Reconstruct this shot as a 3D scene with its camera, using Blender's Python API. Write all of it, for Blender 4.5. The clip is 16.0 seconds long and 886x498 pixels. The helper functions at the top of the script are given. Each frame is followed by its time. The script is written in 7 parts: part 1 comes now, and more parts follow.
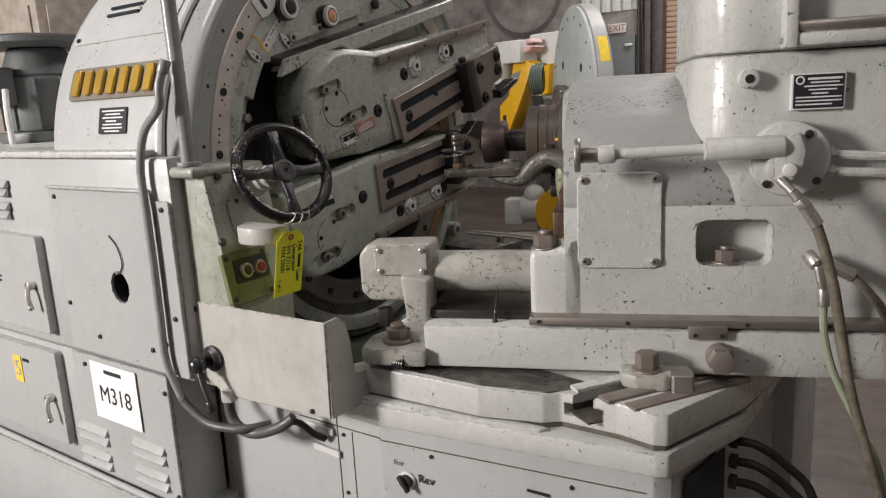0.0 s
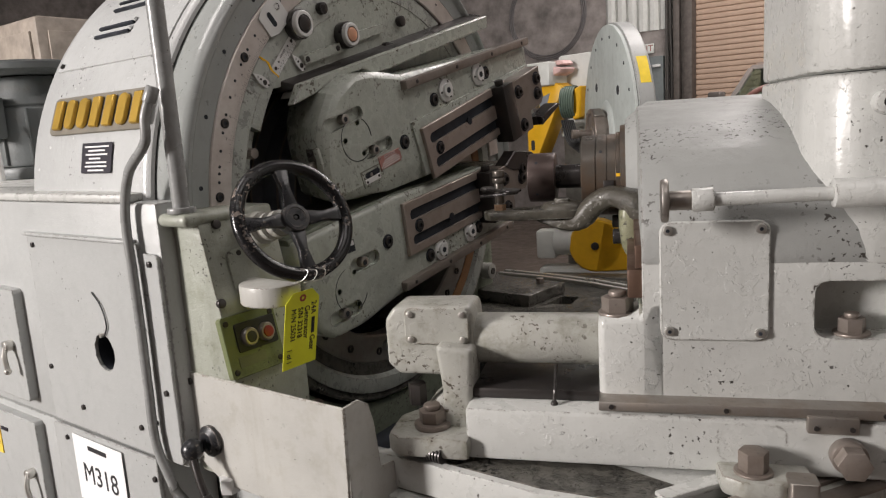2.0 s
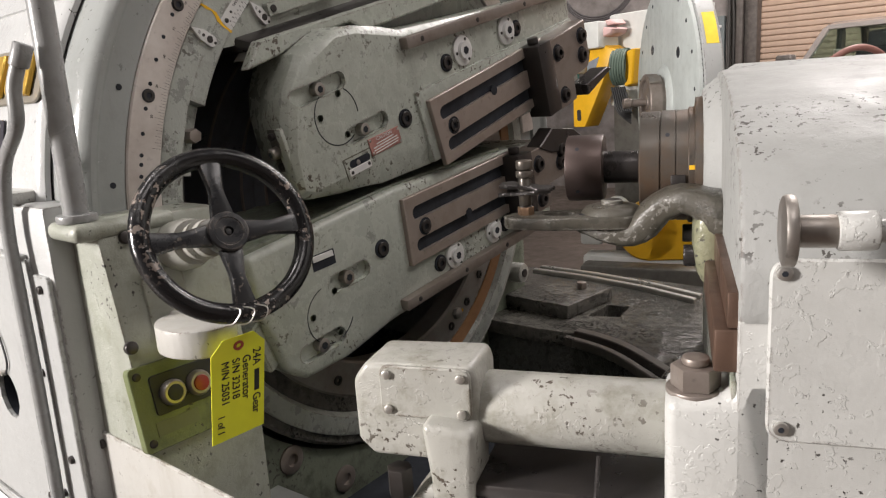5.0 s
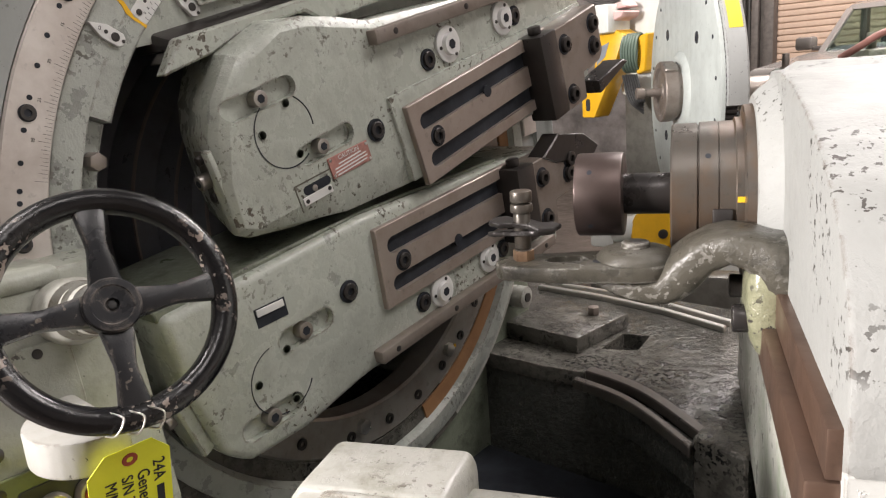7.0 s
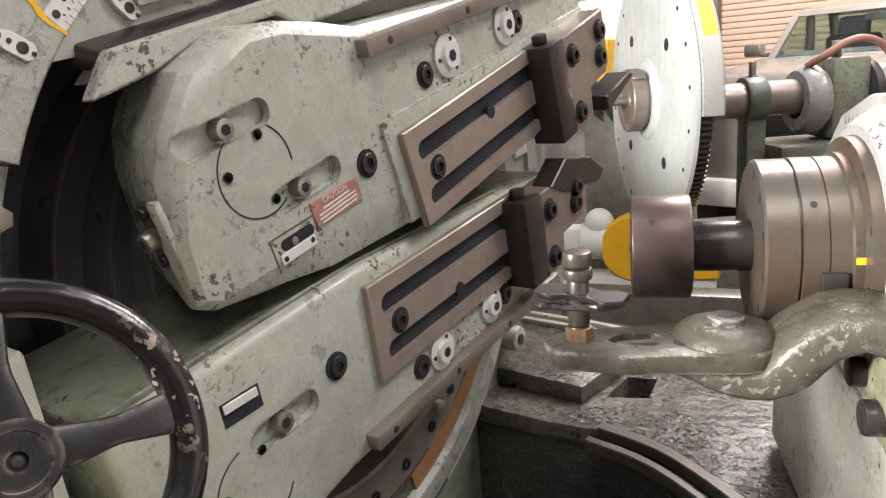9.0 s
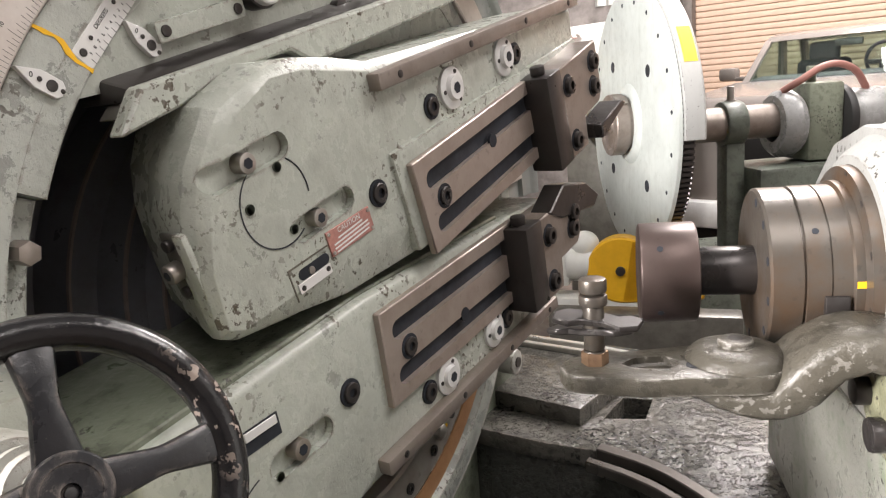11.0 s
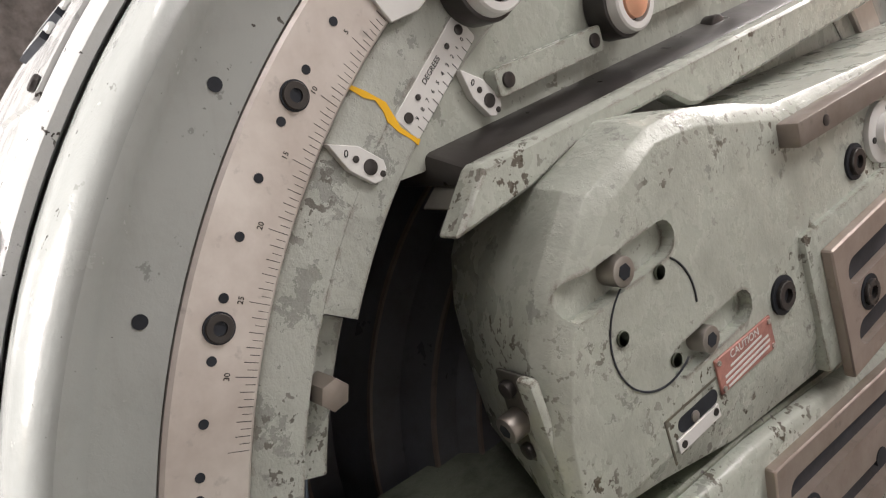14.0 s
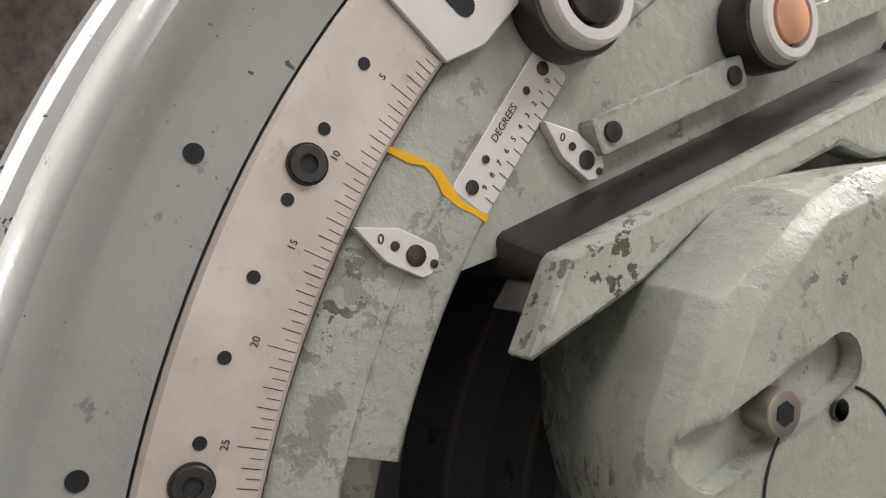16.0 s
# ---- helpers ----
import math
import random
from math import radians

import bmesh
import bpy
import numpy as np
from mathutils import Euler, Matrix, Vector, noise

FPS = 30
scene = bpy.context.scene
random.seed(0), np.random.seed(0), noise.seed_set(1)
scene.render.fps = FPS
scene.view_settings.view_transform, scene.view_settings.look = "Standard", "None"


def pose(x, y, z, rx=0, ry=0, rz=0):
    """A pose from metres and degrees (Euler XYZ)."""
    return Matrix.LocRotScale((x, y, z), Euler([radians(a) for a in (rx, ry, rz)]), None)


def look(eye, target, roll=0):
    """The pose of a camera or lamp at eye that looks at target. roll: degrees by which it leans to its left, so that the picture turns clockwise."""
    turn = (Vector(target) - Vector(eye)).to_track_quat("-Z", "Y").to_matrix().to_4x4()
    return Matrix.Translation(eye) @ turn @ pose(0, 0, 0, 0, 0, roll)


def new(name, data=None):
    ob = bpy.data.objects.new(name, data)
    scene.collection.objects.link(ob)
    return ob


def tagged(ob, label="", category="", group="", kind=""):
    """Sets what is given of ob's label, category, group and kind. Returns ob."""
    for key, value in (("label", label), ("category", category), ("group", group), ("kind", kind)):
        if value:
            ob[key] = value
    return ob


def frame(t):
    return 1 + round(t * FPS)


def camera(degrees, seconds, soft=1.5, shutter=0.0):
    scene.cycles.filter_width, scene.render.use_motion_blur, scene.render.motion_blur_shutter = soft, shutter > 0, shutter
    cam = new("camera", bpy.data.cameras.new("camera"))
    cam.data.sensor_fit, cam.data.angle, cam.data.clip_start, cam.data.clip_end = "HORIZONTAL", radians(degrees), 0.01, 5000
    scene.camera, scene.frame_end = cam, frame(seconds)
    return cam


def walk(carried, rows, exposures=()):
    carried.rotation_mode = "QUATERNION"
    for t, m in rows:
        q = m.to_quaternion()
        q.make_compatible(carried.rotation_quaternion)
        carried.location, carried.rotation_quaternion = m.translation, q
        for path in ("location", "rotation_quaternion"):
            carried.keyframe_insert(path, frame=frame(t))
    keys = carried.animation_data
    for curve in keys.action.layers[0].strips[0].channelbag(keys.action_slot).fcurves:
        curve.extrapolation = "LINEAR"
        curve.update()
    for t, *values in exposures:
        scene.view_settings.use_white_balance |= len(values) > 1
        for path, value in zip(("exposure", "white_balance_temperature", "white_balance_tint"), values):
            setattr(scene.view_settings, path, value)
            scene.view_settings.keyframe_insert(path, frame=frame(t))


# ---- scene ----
cam = camera(63.06, 16.0, soft=1.2)
PATH = [
    (0.0, look((1.803, -2.168, 1.324), (0.671, -0.571, 0.916), -3.05)),
    (0.5, look((1.796, -2.147, 1.322), (0.633, -0.569, 0.924), -3.16)),
    (1.0, look((1.745, -2.082, 1.332), (0.562, -0.510, 0.969), -3.45)),
    (1.5, look((1.650, -1.978, 1.346), (0.468, -0.401, 1.006), -3.64)),
    (2.0, look((1.547, -1.896, 1.343), (0.367, -0.318, 1.000), -3.66)),
    (2.5, look((1.489, -1.834, 1.347), (0.294, -0.270, 0.994), -3.57)),
    (3.0, look((1.446, -1.735, 1.352), (0.226, -0.192, 0.989), -3.41)),
    (3.5, look((1.420, -1.626, 1.359), (0.168, -0.112, 0.982), -3.23)),
    (4.0, look((1.403, -1.528, 1.349), (0.124, -0.040, 0.962), -3.10)),
    (4.2, look((1.396, -1.500, 1.348), (0.111, -0.019, 0.953), -3.15)),
    (6.3, look((1.127, -1.256, 1.348), (-0.117, 0.242, 0.892), -4.66)),
    (6.5, look((1.124, -1.213, 1.362), (-0.129, 0.276, 0.903), -4.82)),
    (7.0, look((1.126, -1.125, 1.382), (-0.159, 0.337, 0.921), -4.41)),
    (7.5, look((1.118, -1.068, 1.381), (-0.197, 0.368, 0.924), -4.09)),
    (8.0, look((1.046, -1.018, 1.393), (-0.280, 0.410, 0.944), -3.92)),
    (8.5, look((0.936, -0.983, 1.408), (-0.303, 0.520, 0.955), -4.23)),
    (9.0, look((0.863, -0.976, 1.416), (-0.292, 0.588, 0.951), -4.28)),
    (9.2, look((0.844, -0.976, 1.414), (-0.285, 0.607, 0.945), -4.15)),
    (11.3, look((0.838, -1.027, 1.435), (-0.278, 0.584, 1.035), -4.46)),
    (11.5, look((0.845, -1.017, 1.435), (-0.333, 0.547, 1.029), -4.58)),
    (12.0, look((0.829, -0.999, 1.440), (-0.519, 0.423, 1.038), -5.42)),
    (12.5, look((0.743, -0.983, 1.457), (-0.718, 0.327, 1.072), -6.24)),
    (13.0, look((0.659, -0.993, 1.498), (-0.832, 0.287, 1.124), -6.12)),
    (13.5, look((0.597, -0.958, 1.506), (-0.941, 0.274, 1.162), -6.16)),
    (14.0, look((0.522, -0.874, 1.505), (-1.088, 0.269, 1.187), -6.01)),
    (14.5, look((0.475, -0.806, 1.512), (-1.244, 0.182, 1.246), -6.36)),
    (15.0, look((0.436, -0.759, 1.514), (-1.340, 0.135, 1.296), -6.59)),
    (15.5, look((0.409, -0.738, 1.515), (-1.384, 0.125, 1.316), -6.71)),
    (16.0, look((0.401, -0.737, 1.521), (-1.399, 0.119, 1.360), -6.75)),
]
walk(cam, PATH, [(0, -0.13), (3.0, 0.0), (4.2, 0.22), (6.3, 0.82), (7.2, 1.03), (8.5, 1.40), (12.5, 1.42), (13.2, 1.34), (14.0, 1.22), (16.0, 1.22)])


# ---- world and lights ----
world = bpy.data.worlds.new("world")
world.use_nodes = True
scene.world = world
wn = world.node_tree
sky = wn.nodes.new("ShaderNodeTexSky")
sky.sky_type, sky.sun_disc = "NISHITA", False
sky.sun_elevation, sky.sun_rotation = radians(40), radians(200)
wn.nodes["Background"].inputs["Strength"].default_value = 0.06
wn.links.new(sky.outputs[0], wn.nodes["Background"].inputs["Color"])


def area(name, eye, target, sx, sy, power, color=(1, 1, 1)):
    lamp = bpy.data.lights.new(name, "AREA")
    lamp.shape, lamp.size, lamp.size_y, lamp.energy, lamp.color = "RECTANGLE", sx, sy, power, color
    ob = new(name, lamp)
    ob.matrix_world = look(eye, target)
    return ob


# key light from behind the camera's left, source unseen, and four added overhead fill lamps
area("left_key_light", (-3.4, -6.9, 2.9), (0.4, -0.3, 1.0), 1.1, 1.6, 800, (1.0, 0.935, 0.905))
area("overhead_fill_lamp", (2.6, -2.2, 5.9), (2.6, -2.2, 0.0), 1.6, 3.2, 52, (1.0, 0.93, 0.91))
area("overhead_fill_lamp", (3.4, 2.8, 5.9), (3.4, 2.8, 0.0), 1.6, 3.2, 130, (1.0, 0.93, 0.90))
area("overhead_fill_lamp", (-1.6, -2.4, 5.9), (-1.6, -2.4, 0.0), 1.2, 2.4, 75, (1.0, 0.93, 0.91))
area("overhead_fill_lamp", (0.2, 6.0, 5.9), (0.2, 6.0, 0.0), 1.6, 4.2, 340, (1.0, 0.93, 0.91))


# ---- materials ----
def nodes_of(name):
    m = bpy.data.materials.new(name)
    m.use_nodes = True
    nt = m.node_tree
    return m, nt, nt.nodes["Principled BSDF"]


def link(nt, a, b):
    nt.links.new(a, b)


def noise_node(nt, scale, detail=4.0, rough=0.6, vec=None, kind="ShaderNodeTexNoise"):
    n = nt.nodes.new(kind)
    n.inputs["Scale"].default_value = scale
    if "Detail" in n.inputs:
        n.inputs["Detail"].default_value = detail
        n.inputs["Roughness"].default_value = rough
    if vec:
        link(nt, vec, n.inputs["Vector"])
    return n


def ramp(nt, src, stops):
    r = nt.nodes.new("ShaderNodeValToRGB")
    el = r.color_ramp.elements
    while len(el) < len(stops):
        el.new(0.5)
    for e, (p, c) in zip(el, stops):
        e.position = p
        e.color = (*c, 1) if isinstance(c, tuple) else (c, c, c, 1)
    link(nt, src, r.inputs[0])
    return r


def mixc(nt, fac, a, b):
    n = nt.nodes.new("ShaderNodeMix")
    n.data_type = "RGBA"
    for sock, v in ((n.inputs[0], fac), (n.inputs[6], a), (n.inputs[7], b)):
        if hasattr(v, "is_output"):
            link(nt, v, sock)
        else:
            sock.default_value = v if isinstance(v, float) else (*v, 1)
    return n.outputs[2]


def bump(nt, bsdf, height, strength, dist):
    b = nt.nodes.new("ShaderNodeBump")
    b.inputs["Strength"].default_value, b.inputs["Distance"].default_value = strength, dist
    link(nt, height, b.inputs["Height"])
    link(nt, b.outputs[0], bsdf.inputs["Normal"])


def math_node(nt, op, a, b):
    n = nt.nodes.new("ShaderNodeMath")
    n.operation = op
    for sock, v in ((n.inputs[0], a), (n.inputs[1], b)):
        if hasattr(v, "is_output"):
            link(nt, v, sock)
        else:
            sock.default_value = v
    return n.outputs[0]


def edge_mask(nt, radius, co, grain=38):
    """1 on ragged worn stretches of the outer edges, 0 elsewhere."""
    bv = nt.nodes.new("ShaderNodeBevel")
    bv.samples = 4
    bv.inputs["Radius"].default_value = radius
    geo = nt.nodes.new("ShaderNodeNewGeometry")
    dot = nt.nodes.new("ShaderNodeVectorMath")
    dot.operation = "DOT_PRODUCT"
    link(nt, bv.outputs[0], dot.inputs[0])
    link(nt, geo.outputs["Normal"], dot.inputs[1])
    edge = ramp(nt, math_node(nt, "SUBTRACT", 1.0, dot.outputs["Value"]), ((0.02, 0.0), (0.09, 1.0))).outputs[0]
    ragged = ramp(nt, noise_node(nt, grain, 4, 0.65, co).outputs[0], ((0.47, 0.0), (0.55, 1.0))).outputs[0]
    return math_node(nt, "MULTIPLY", edge, ragged)


def paint(name, col, dirt=(0.10, 0.09, 0.07), chip=0.63, rough=0.42, dirty=0.35, chips=(0.055, 0.05, 0.045), peel=0.25, bare=0.66, edge=None, streak=0.2, wave=17, flake=0.35, cloud=0.12, lump=3.0):
    """Machine enamel over cast iron: blotches, greasy streaks, bare patches, small chips to dark metal, worn edges, brush and casting relief."""
    m, nt, bs = nodes_of(name)
    co = nt.nodes.new("ShaderNodeTexCoord").outputs["Object"]
    big = noise_node(nt, 3.2, 5, 0.6, co)
    mid = noise_node(nt, wave, 6, 0.65, co)
    c = mixc(nt, ramp(nt, big.outputs[0], ((0.35, 0.0), (0.68, 1.0))).outputs[0], tuple(v * (1 - cloud) for v in col), tuple(min(1, v * (1 + cloud * 0.7)) for v in col))
    c = mixc(nt, math_node(nt, "MULTIPLY", ramp(nt, mid.outputs[0], ((0.50, 0.0), (0.72, 1.0))).outputs[0], dirty), c, dirt)
    mp = nt.nodes.new("ShaderNodeMapping")
    mp.inputs["Scale"].default_value = (16, 16, 1.6)
    link(nt, co, mp.inputs["Vector"])
    run = noise_node(nt, 1.0, 6, 0.7, mp.outputs[0])
    c = mixc(nt, math_node(nt, "MULTIPLY", ramp(nt, run.outputs[0], ((0.55, 0.0), (0.75, 1.0))).outputs[0], streak), c, dirt)
    reg = noise_node(nt, 5.5, 3, 0.5, co)
    worn = ramp(nt, reg.outputs[0], ((0.50, 0.0), (0.60, 1.0))).outputs[0]
    patch = ramp(nt, noise_node(nt, 21, 8, 0.68, co).outputs[0], ((bare, 0.0), (bare + 0.012, 1.0))).outputs[0]
    c = mixc(nt, math_node(nt, "MULTIPLY", patch, 0.65), c, tuple(v * 0.5 for v in col))
    spk = ramp(nt, noise_node(nt, 85, 3, 0.6, co).outputs[0], ((chip, 0.0), (chip + 0.02, 1.0))).outputs[0]
    pit = ramp(nt, noise_node(nt, 210, 2, 0.5, co).outputs[0], ((0.755, 0.0), (0.775, 1.0))).outputs[0]
    nick = math_node(nt, "MAXIMUM", math_node(nt, "MULTIPLY", spk, worn), math_node(nt, "MULTIPLY", pit, 0.8))
    c = mixc(nt, nick, c, chips)
    if edge:
        c = mixc(nt, edge_mask(nt, 0.007, co), c, edge)
    link(nt, c, bs.inputs["Base Color"])
    link(nt, ramp(nt, mid.outputs[0], ((0.3, rough - 0.10), (0.75, rough + 0.16))).outputs[0], bs.inputs["Roughness"])
    fine = noise_node(nt, 120, 3, 0.6, co)
    h = nt.nodes.new("ShaderNodeMath")
    h.operation = "MULTIPLY_ADD"
    link(nt, mid.outputs[0], h.inputs[0])
    h.inputs[1].default_value = lump
    link(nt, math_node(nt, "MULTIPLY", fine.outputs[0], 0.11 * lump), h.inputs[2])
    hh = math_node(nt, "SUBTRACT", h.outputs[0], math_node(nt, "MULTIPLY", math_node(nt, "MAXIMUM", nick, patch), 0.7))
    layer = ramp(nt, noise_node(nt, 33, 5, 0.62, co).outputs[0], ((0.565, 0.0), (0.58, 1.0))).outputs[0]
    hh = math_node(nt, "ADD", hh, math_node(nt, "MULTIPLY", layer, flake))
    bump(nt, bs, hh, peel, 0.0045)
    bs.inputs["Specular IOR Level"].default_value = 0.5
    return m


def metal(name, col, rough=0.35, stain=(0.16, 0.09, 0.05), amount=0.35, metallic=0.9, scratch=True):
    m, nt, bs = nodes_of(name)
    co = nt.nodes.new("ShaderNodeTexCoord").outputs["Object"]
    big, mid = noise_node(nt, 9, 5, 0.65, co), noise_node(nt, 55, 4, 0.6, co)
    f = nt.nodes.new("ShaderNodeMath")
    f.operation = "MULTIPLY"
    link(nt, ramp(nt, big.outputs[0], ((0.42, 0.0), (0.72, 1.0))).outputs[0], f.inputs[0])
    f.inputs[1].default_value = amount
    c = mixc(nt, f.outputs[0], col, stain)
    c = mixc(nt, ramp(nt, mid.outputs[0], ((0.62, 0.0), (0.72, 0.5))).outputs[0], c, tuple(v * 0.55 for v in col))
    link(nt, c, bs.inputs["Base Color"])
    bs.inputs["Metallic"].default_value = metallic
    link(nt, ramp(nt, big.outputs[0], ((0.3, rough - 0.08), (0.75, rough + 0.2))).outputs[0], bs.inputs["Roughness"])
    if scratch:
        bump(nt, bs, mid.outputs[0], 0.12, 0.002)
    return m


def plain(name, col, rough=0.5, metallic=0.0, var=0.12, scale=14.0, bumpy=0.1):
    m, nt, bs = nodes_of(name)
    co = nt.nodes.new("ShaderNodeTexCoord").outputs["Object"]
    n = noise_node(nt, scale, 5, 0.6, co)
    c = mixc(nt, ramp(nt, n.outputs[0], ((0.3, 0.0), (0.7, 1.0))).outputs[0], tuple(v * (1 - var) for v in col), tuple(min(1, v * (1 + var)) for v in col))
    link(nt, c, bs.inputs["Base Color"])
    bs.inputs["Roughness"].default_value, bs.inputs["Metallic"].default_value = rough, metallic
    bump(nt, bs, noise_node(nt, scale * 8, 3, 0.6, co).outputs[0], bumpy, 0.002)
    return m


GREY = paint("grey_enamel", (0.51, 0.515, 0.495), chip=0.655, dirty=0.09, bare=0.70, cloud=0.05, streak=0.08, edge=(0.15, 0.135, 0.12), peel=0.40, rough=0.30, flake=0.8, lump=0.9)
SHEET = paint("grey_enamel_sheet_metal", (0.405, 0.415, 0.408), chip=0.675, dirty=0.08, cloud=0.045, streak=0.08, edge=(0.15, 0.14, 0.125), peel=0.16, rough=0.38, bare=0.76)
GLOSS = paint("glossy_grey_enamel", (0.49, 0.50, 0.495), chip=0.66, dirty=0.12, cloud=0.05, streak=0.08, peel=0.16, rough=0.17, bare=0.665)
RIMPAINT = paint("glossy_dark_grey_rim_enamel", (0.30, 0.315, 0.305), chip=0.66, dirty=0.15, cloud=0.06, peel=0.09, rough=0.17, bare=0.64, wave=20)
SAGE = paint("sage_green_enamel", (0.40, 0.424, 0.378), chip=0.585, chips=(0.10, 0.088, 0.07), dirty=0.27, cloud=0.07, rough=0.28, bare=0.618, flake=0.7, edge=(0.20, 0.18, 0.155), peel=0.22)
FRAMEGREEN = paint("dark_oily_green_frame_enamel", (0.10, 0.115, 0.095), dirt=(0.03, 0.03, 0.025), chip=0.60, dirty=0.8, rough=0.34, bare=0.62)
OILY = paint("oily_green_enamel", (0.17, 0.19, 0.145), dirt=(0.05, 0.05, 0.035), chip=0.58, dirty=0.8, rough=0.34, bare=0.62)
OLIVE = paint("olive_green_enamel", (0.145, 0.17, 0.075), dirt=(0.06, 0.06, 0.03), dirty=0.7, chip=0.62)
LIGHT = paint("pale_grey_enamel", lump=1.5, col=(0.38, 0.378, 0.345), dirt=(0.13, 0.125, 0.075), dirty=0.6, cloud=0.07, chip=0.60, chips=(0.08, 0.065, 0.05), bare=0.655, flake=0.8, edge=(0.13, 0.10, 0.075), peel=0.4, rough=0.34)
OILBED = paint("oil_soaked_casting_paint", (0.115, 0.110, 0.096), dirt=(0.016, 0.015, 0.013), dirty=0.97, chip=0.54, chips=(0.014, 0.014, 0.013), rough=0.15, peel=0.8, bare=0.535, edge=(0.24, 0.22, 0.195), wave=13, cloud=0.3, flake=1.2)
# darker copy of the bed paint: oil plus the shade below the bed top
BLACKBED = paint("oily_shaded_casting_paint", (0.048, 0.049, 0.044), dirt=(0.012, 0.012, 0.011), dirty=0.8, chip=0.60, chips=(0.06, 0.058, 0.05), rough=0.28, peel=0.7, bare=0.62, wave=30)
ARMCAST = paint("oily_worn_arm_casting", (0.078, 0.072, 0.058), dirt=(0.022, 0.020, 0.014), dirty=0.95, chip=0.58, chips=(0.24, 0.23, 0.21), rough=0.34, peel=0.30, bare=0.58, edge=(0.32, 0.305, 0.28), wave=24, flake=0.3)
STAINEDARM = paint("olive_stained_arm_casting", (0.25, 0.25, 0.165), dirt=(0.08, 0.085, 0.05), dirty=0.8, chip=0.62, rough=0.26, peel=0.4, bare=0.64, edge=(0.42, 0.41, 0.33))
STAINED = paint("green_stained_pale_enamel", (0.42, 0.425, 0.38), dirt=(0.20, 0.27, 0.16), dirty=0.85, chip=0.62, bare=0.68, edge=(0.15, 0.13, 0.10), peel=0.4, rough=0.32)
TRAYGREY = paint("pale_tray_enamel", (0.475, 0.47, 0.44), dirt=(0.22, 0.18, 0.11), dirty=0.25, chip=0.68, bare=0.73, edge=(0.16, 0.13, 0.10), peel=0.12, rough=0.36)
FLANGE = paint("half_worn_sage_enamel", (0.39, 0.41, 0.375), chip=0.58, chips=(0.13, 0.125, 0.11), dirty=0.3, cloud=0.08, rough=0.34, bare=0.555, edge=(0.20, 0.18, 0.155), peel=0.35)
# pipe grey set darker than the cabinets, with the pipes' shade in it
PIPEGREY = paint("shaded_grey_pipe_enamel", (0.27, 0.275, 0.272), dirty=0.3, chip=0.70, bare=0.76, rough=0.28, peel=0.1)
HEADTOP = paint("chipped_grey_head_enamel", (0.305, 0.311, 0.30), chip=0.60, dirty=0.10, cloud=0.05, streak=0.06, bare=0.665, edge=(0.16, 0.14, 0.125), peel=0.24, rough=0.52)
MINT = paint("pale_mint_enamel", (0.50, 0.54, 0.52), chip=0.72, dirty=0.12, peel=0.1, bare=0.8, rough=0.5)
STEEL = metal("ground_steel", (0.36, 0.335, 0.31), 0.40, (0.22, 0.16, 0.11), 0.5, 0.85)
BROWNSTEEL = metal("browned_steel", (0.27, 0.235, 0.21), 0.36, (0.12, 0.08, 0.055), 0.5, 0.45)
PLATESTEEL = metal("brown_ground_plate_steel", (0.36, 0.305, 0.27), 0.36, (0.22, 0.165, 0.13), 0.6, 0.45)
# dark brown for grime and seams, and for painted shadow in the table joint
GRIMESHADE = plain("grime_and_gap_shade", (0.09, 0.082, 0.062), 0.6, var=0.4, scale=60)
RAILSTEEL = metal("oily_dark_rail_steel", (0.12, 0.108, 0.098), 0.3, (0.05, 0.042, 0.036), 0.6, 0.6)
DARKSTEEL = metal("dark_oiled_steel", (0.05, 0.046, 0.045), 0.30, (0.04, 0.03, 0.024), 0.5, 0.5)
WORNTRACK = metal("worn_track_steel", (0.34, 0.325, 0.30), 0.35, (0.22, 0.18, 0.14), 0.7, 0.35)
RINGSTEEL = metal("satin_ring_steel", (0.62, 0.575, 0.54), 0.36, (0.38, 0.32, 0.28), 0.6, 0.4)
BRIGHT = metal("bright_steel", (0.62, 0.61, 0.58), 0.30, (0.30, 0.24, 0.18), 0.4, 0.9)
ORANGERUST = metal("orange_rust_on_steel", (0.36, 0.19, 0.09), 0.5, (0.20, 0.10, 0.05), 0.6, 0.15)
NOSESTEEL = metal("rust_streaked_turned_steel", (0.108, 0.097, 0.085), 0.34, (0.12, 0.062, 0.026), 0.8, 0.5)
RUSTY = metal("rust_stained_steel", (0.145, 0.09, 0.065), 0.40, (0.06, 0.042, 0.033), 0.7, 0.5)
BLACKIRON = paint("black_painted_iron", (0.018, 0.019, 0.022), dirt=(0.03, 0.028, 0.026), dirty=0.3, chip=0.64, chips=(0.16, 0.14, 0.12), rough=0.30, bare=0.72, edge=(0.17, 0.15, 0.135), streak=0.05, peel=0.12)
WORNRIM = paint("worn_black_grip", (0.009, 0.009, 0.010), dirt=(0.022, 0.019, 0.017), dirty=0.4, chip=0.575, chips=(0.27, 0.225, 0.195), rough=0.20, bare=0.605, streak=0.05, peel=0.16)
BLACK = plain("black_rubber", (0.02, 0.02, 0.02), 0.55)
# near-black stand-in for the shade inside holes, slots and gaps
VOID = plain("cavity_shade", (0.030, 0.033, 0.040), 0.45, var=0.4)
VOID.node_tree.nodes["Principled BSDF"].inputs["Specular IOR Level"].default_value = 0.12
CAST = metal("oily_black_casting", (0.13, 0.125, 0.11), 0.36, (0.04, 0.035, 0.03), 0.7, 0.35)
WELL = plain("dark_blue_well", (0.115, 0.145, 0.205), 0.4, var=0.35, scale=6)
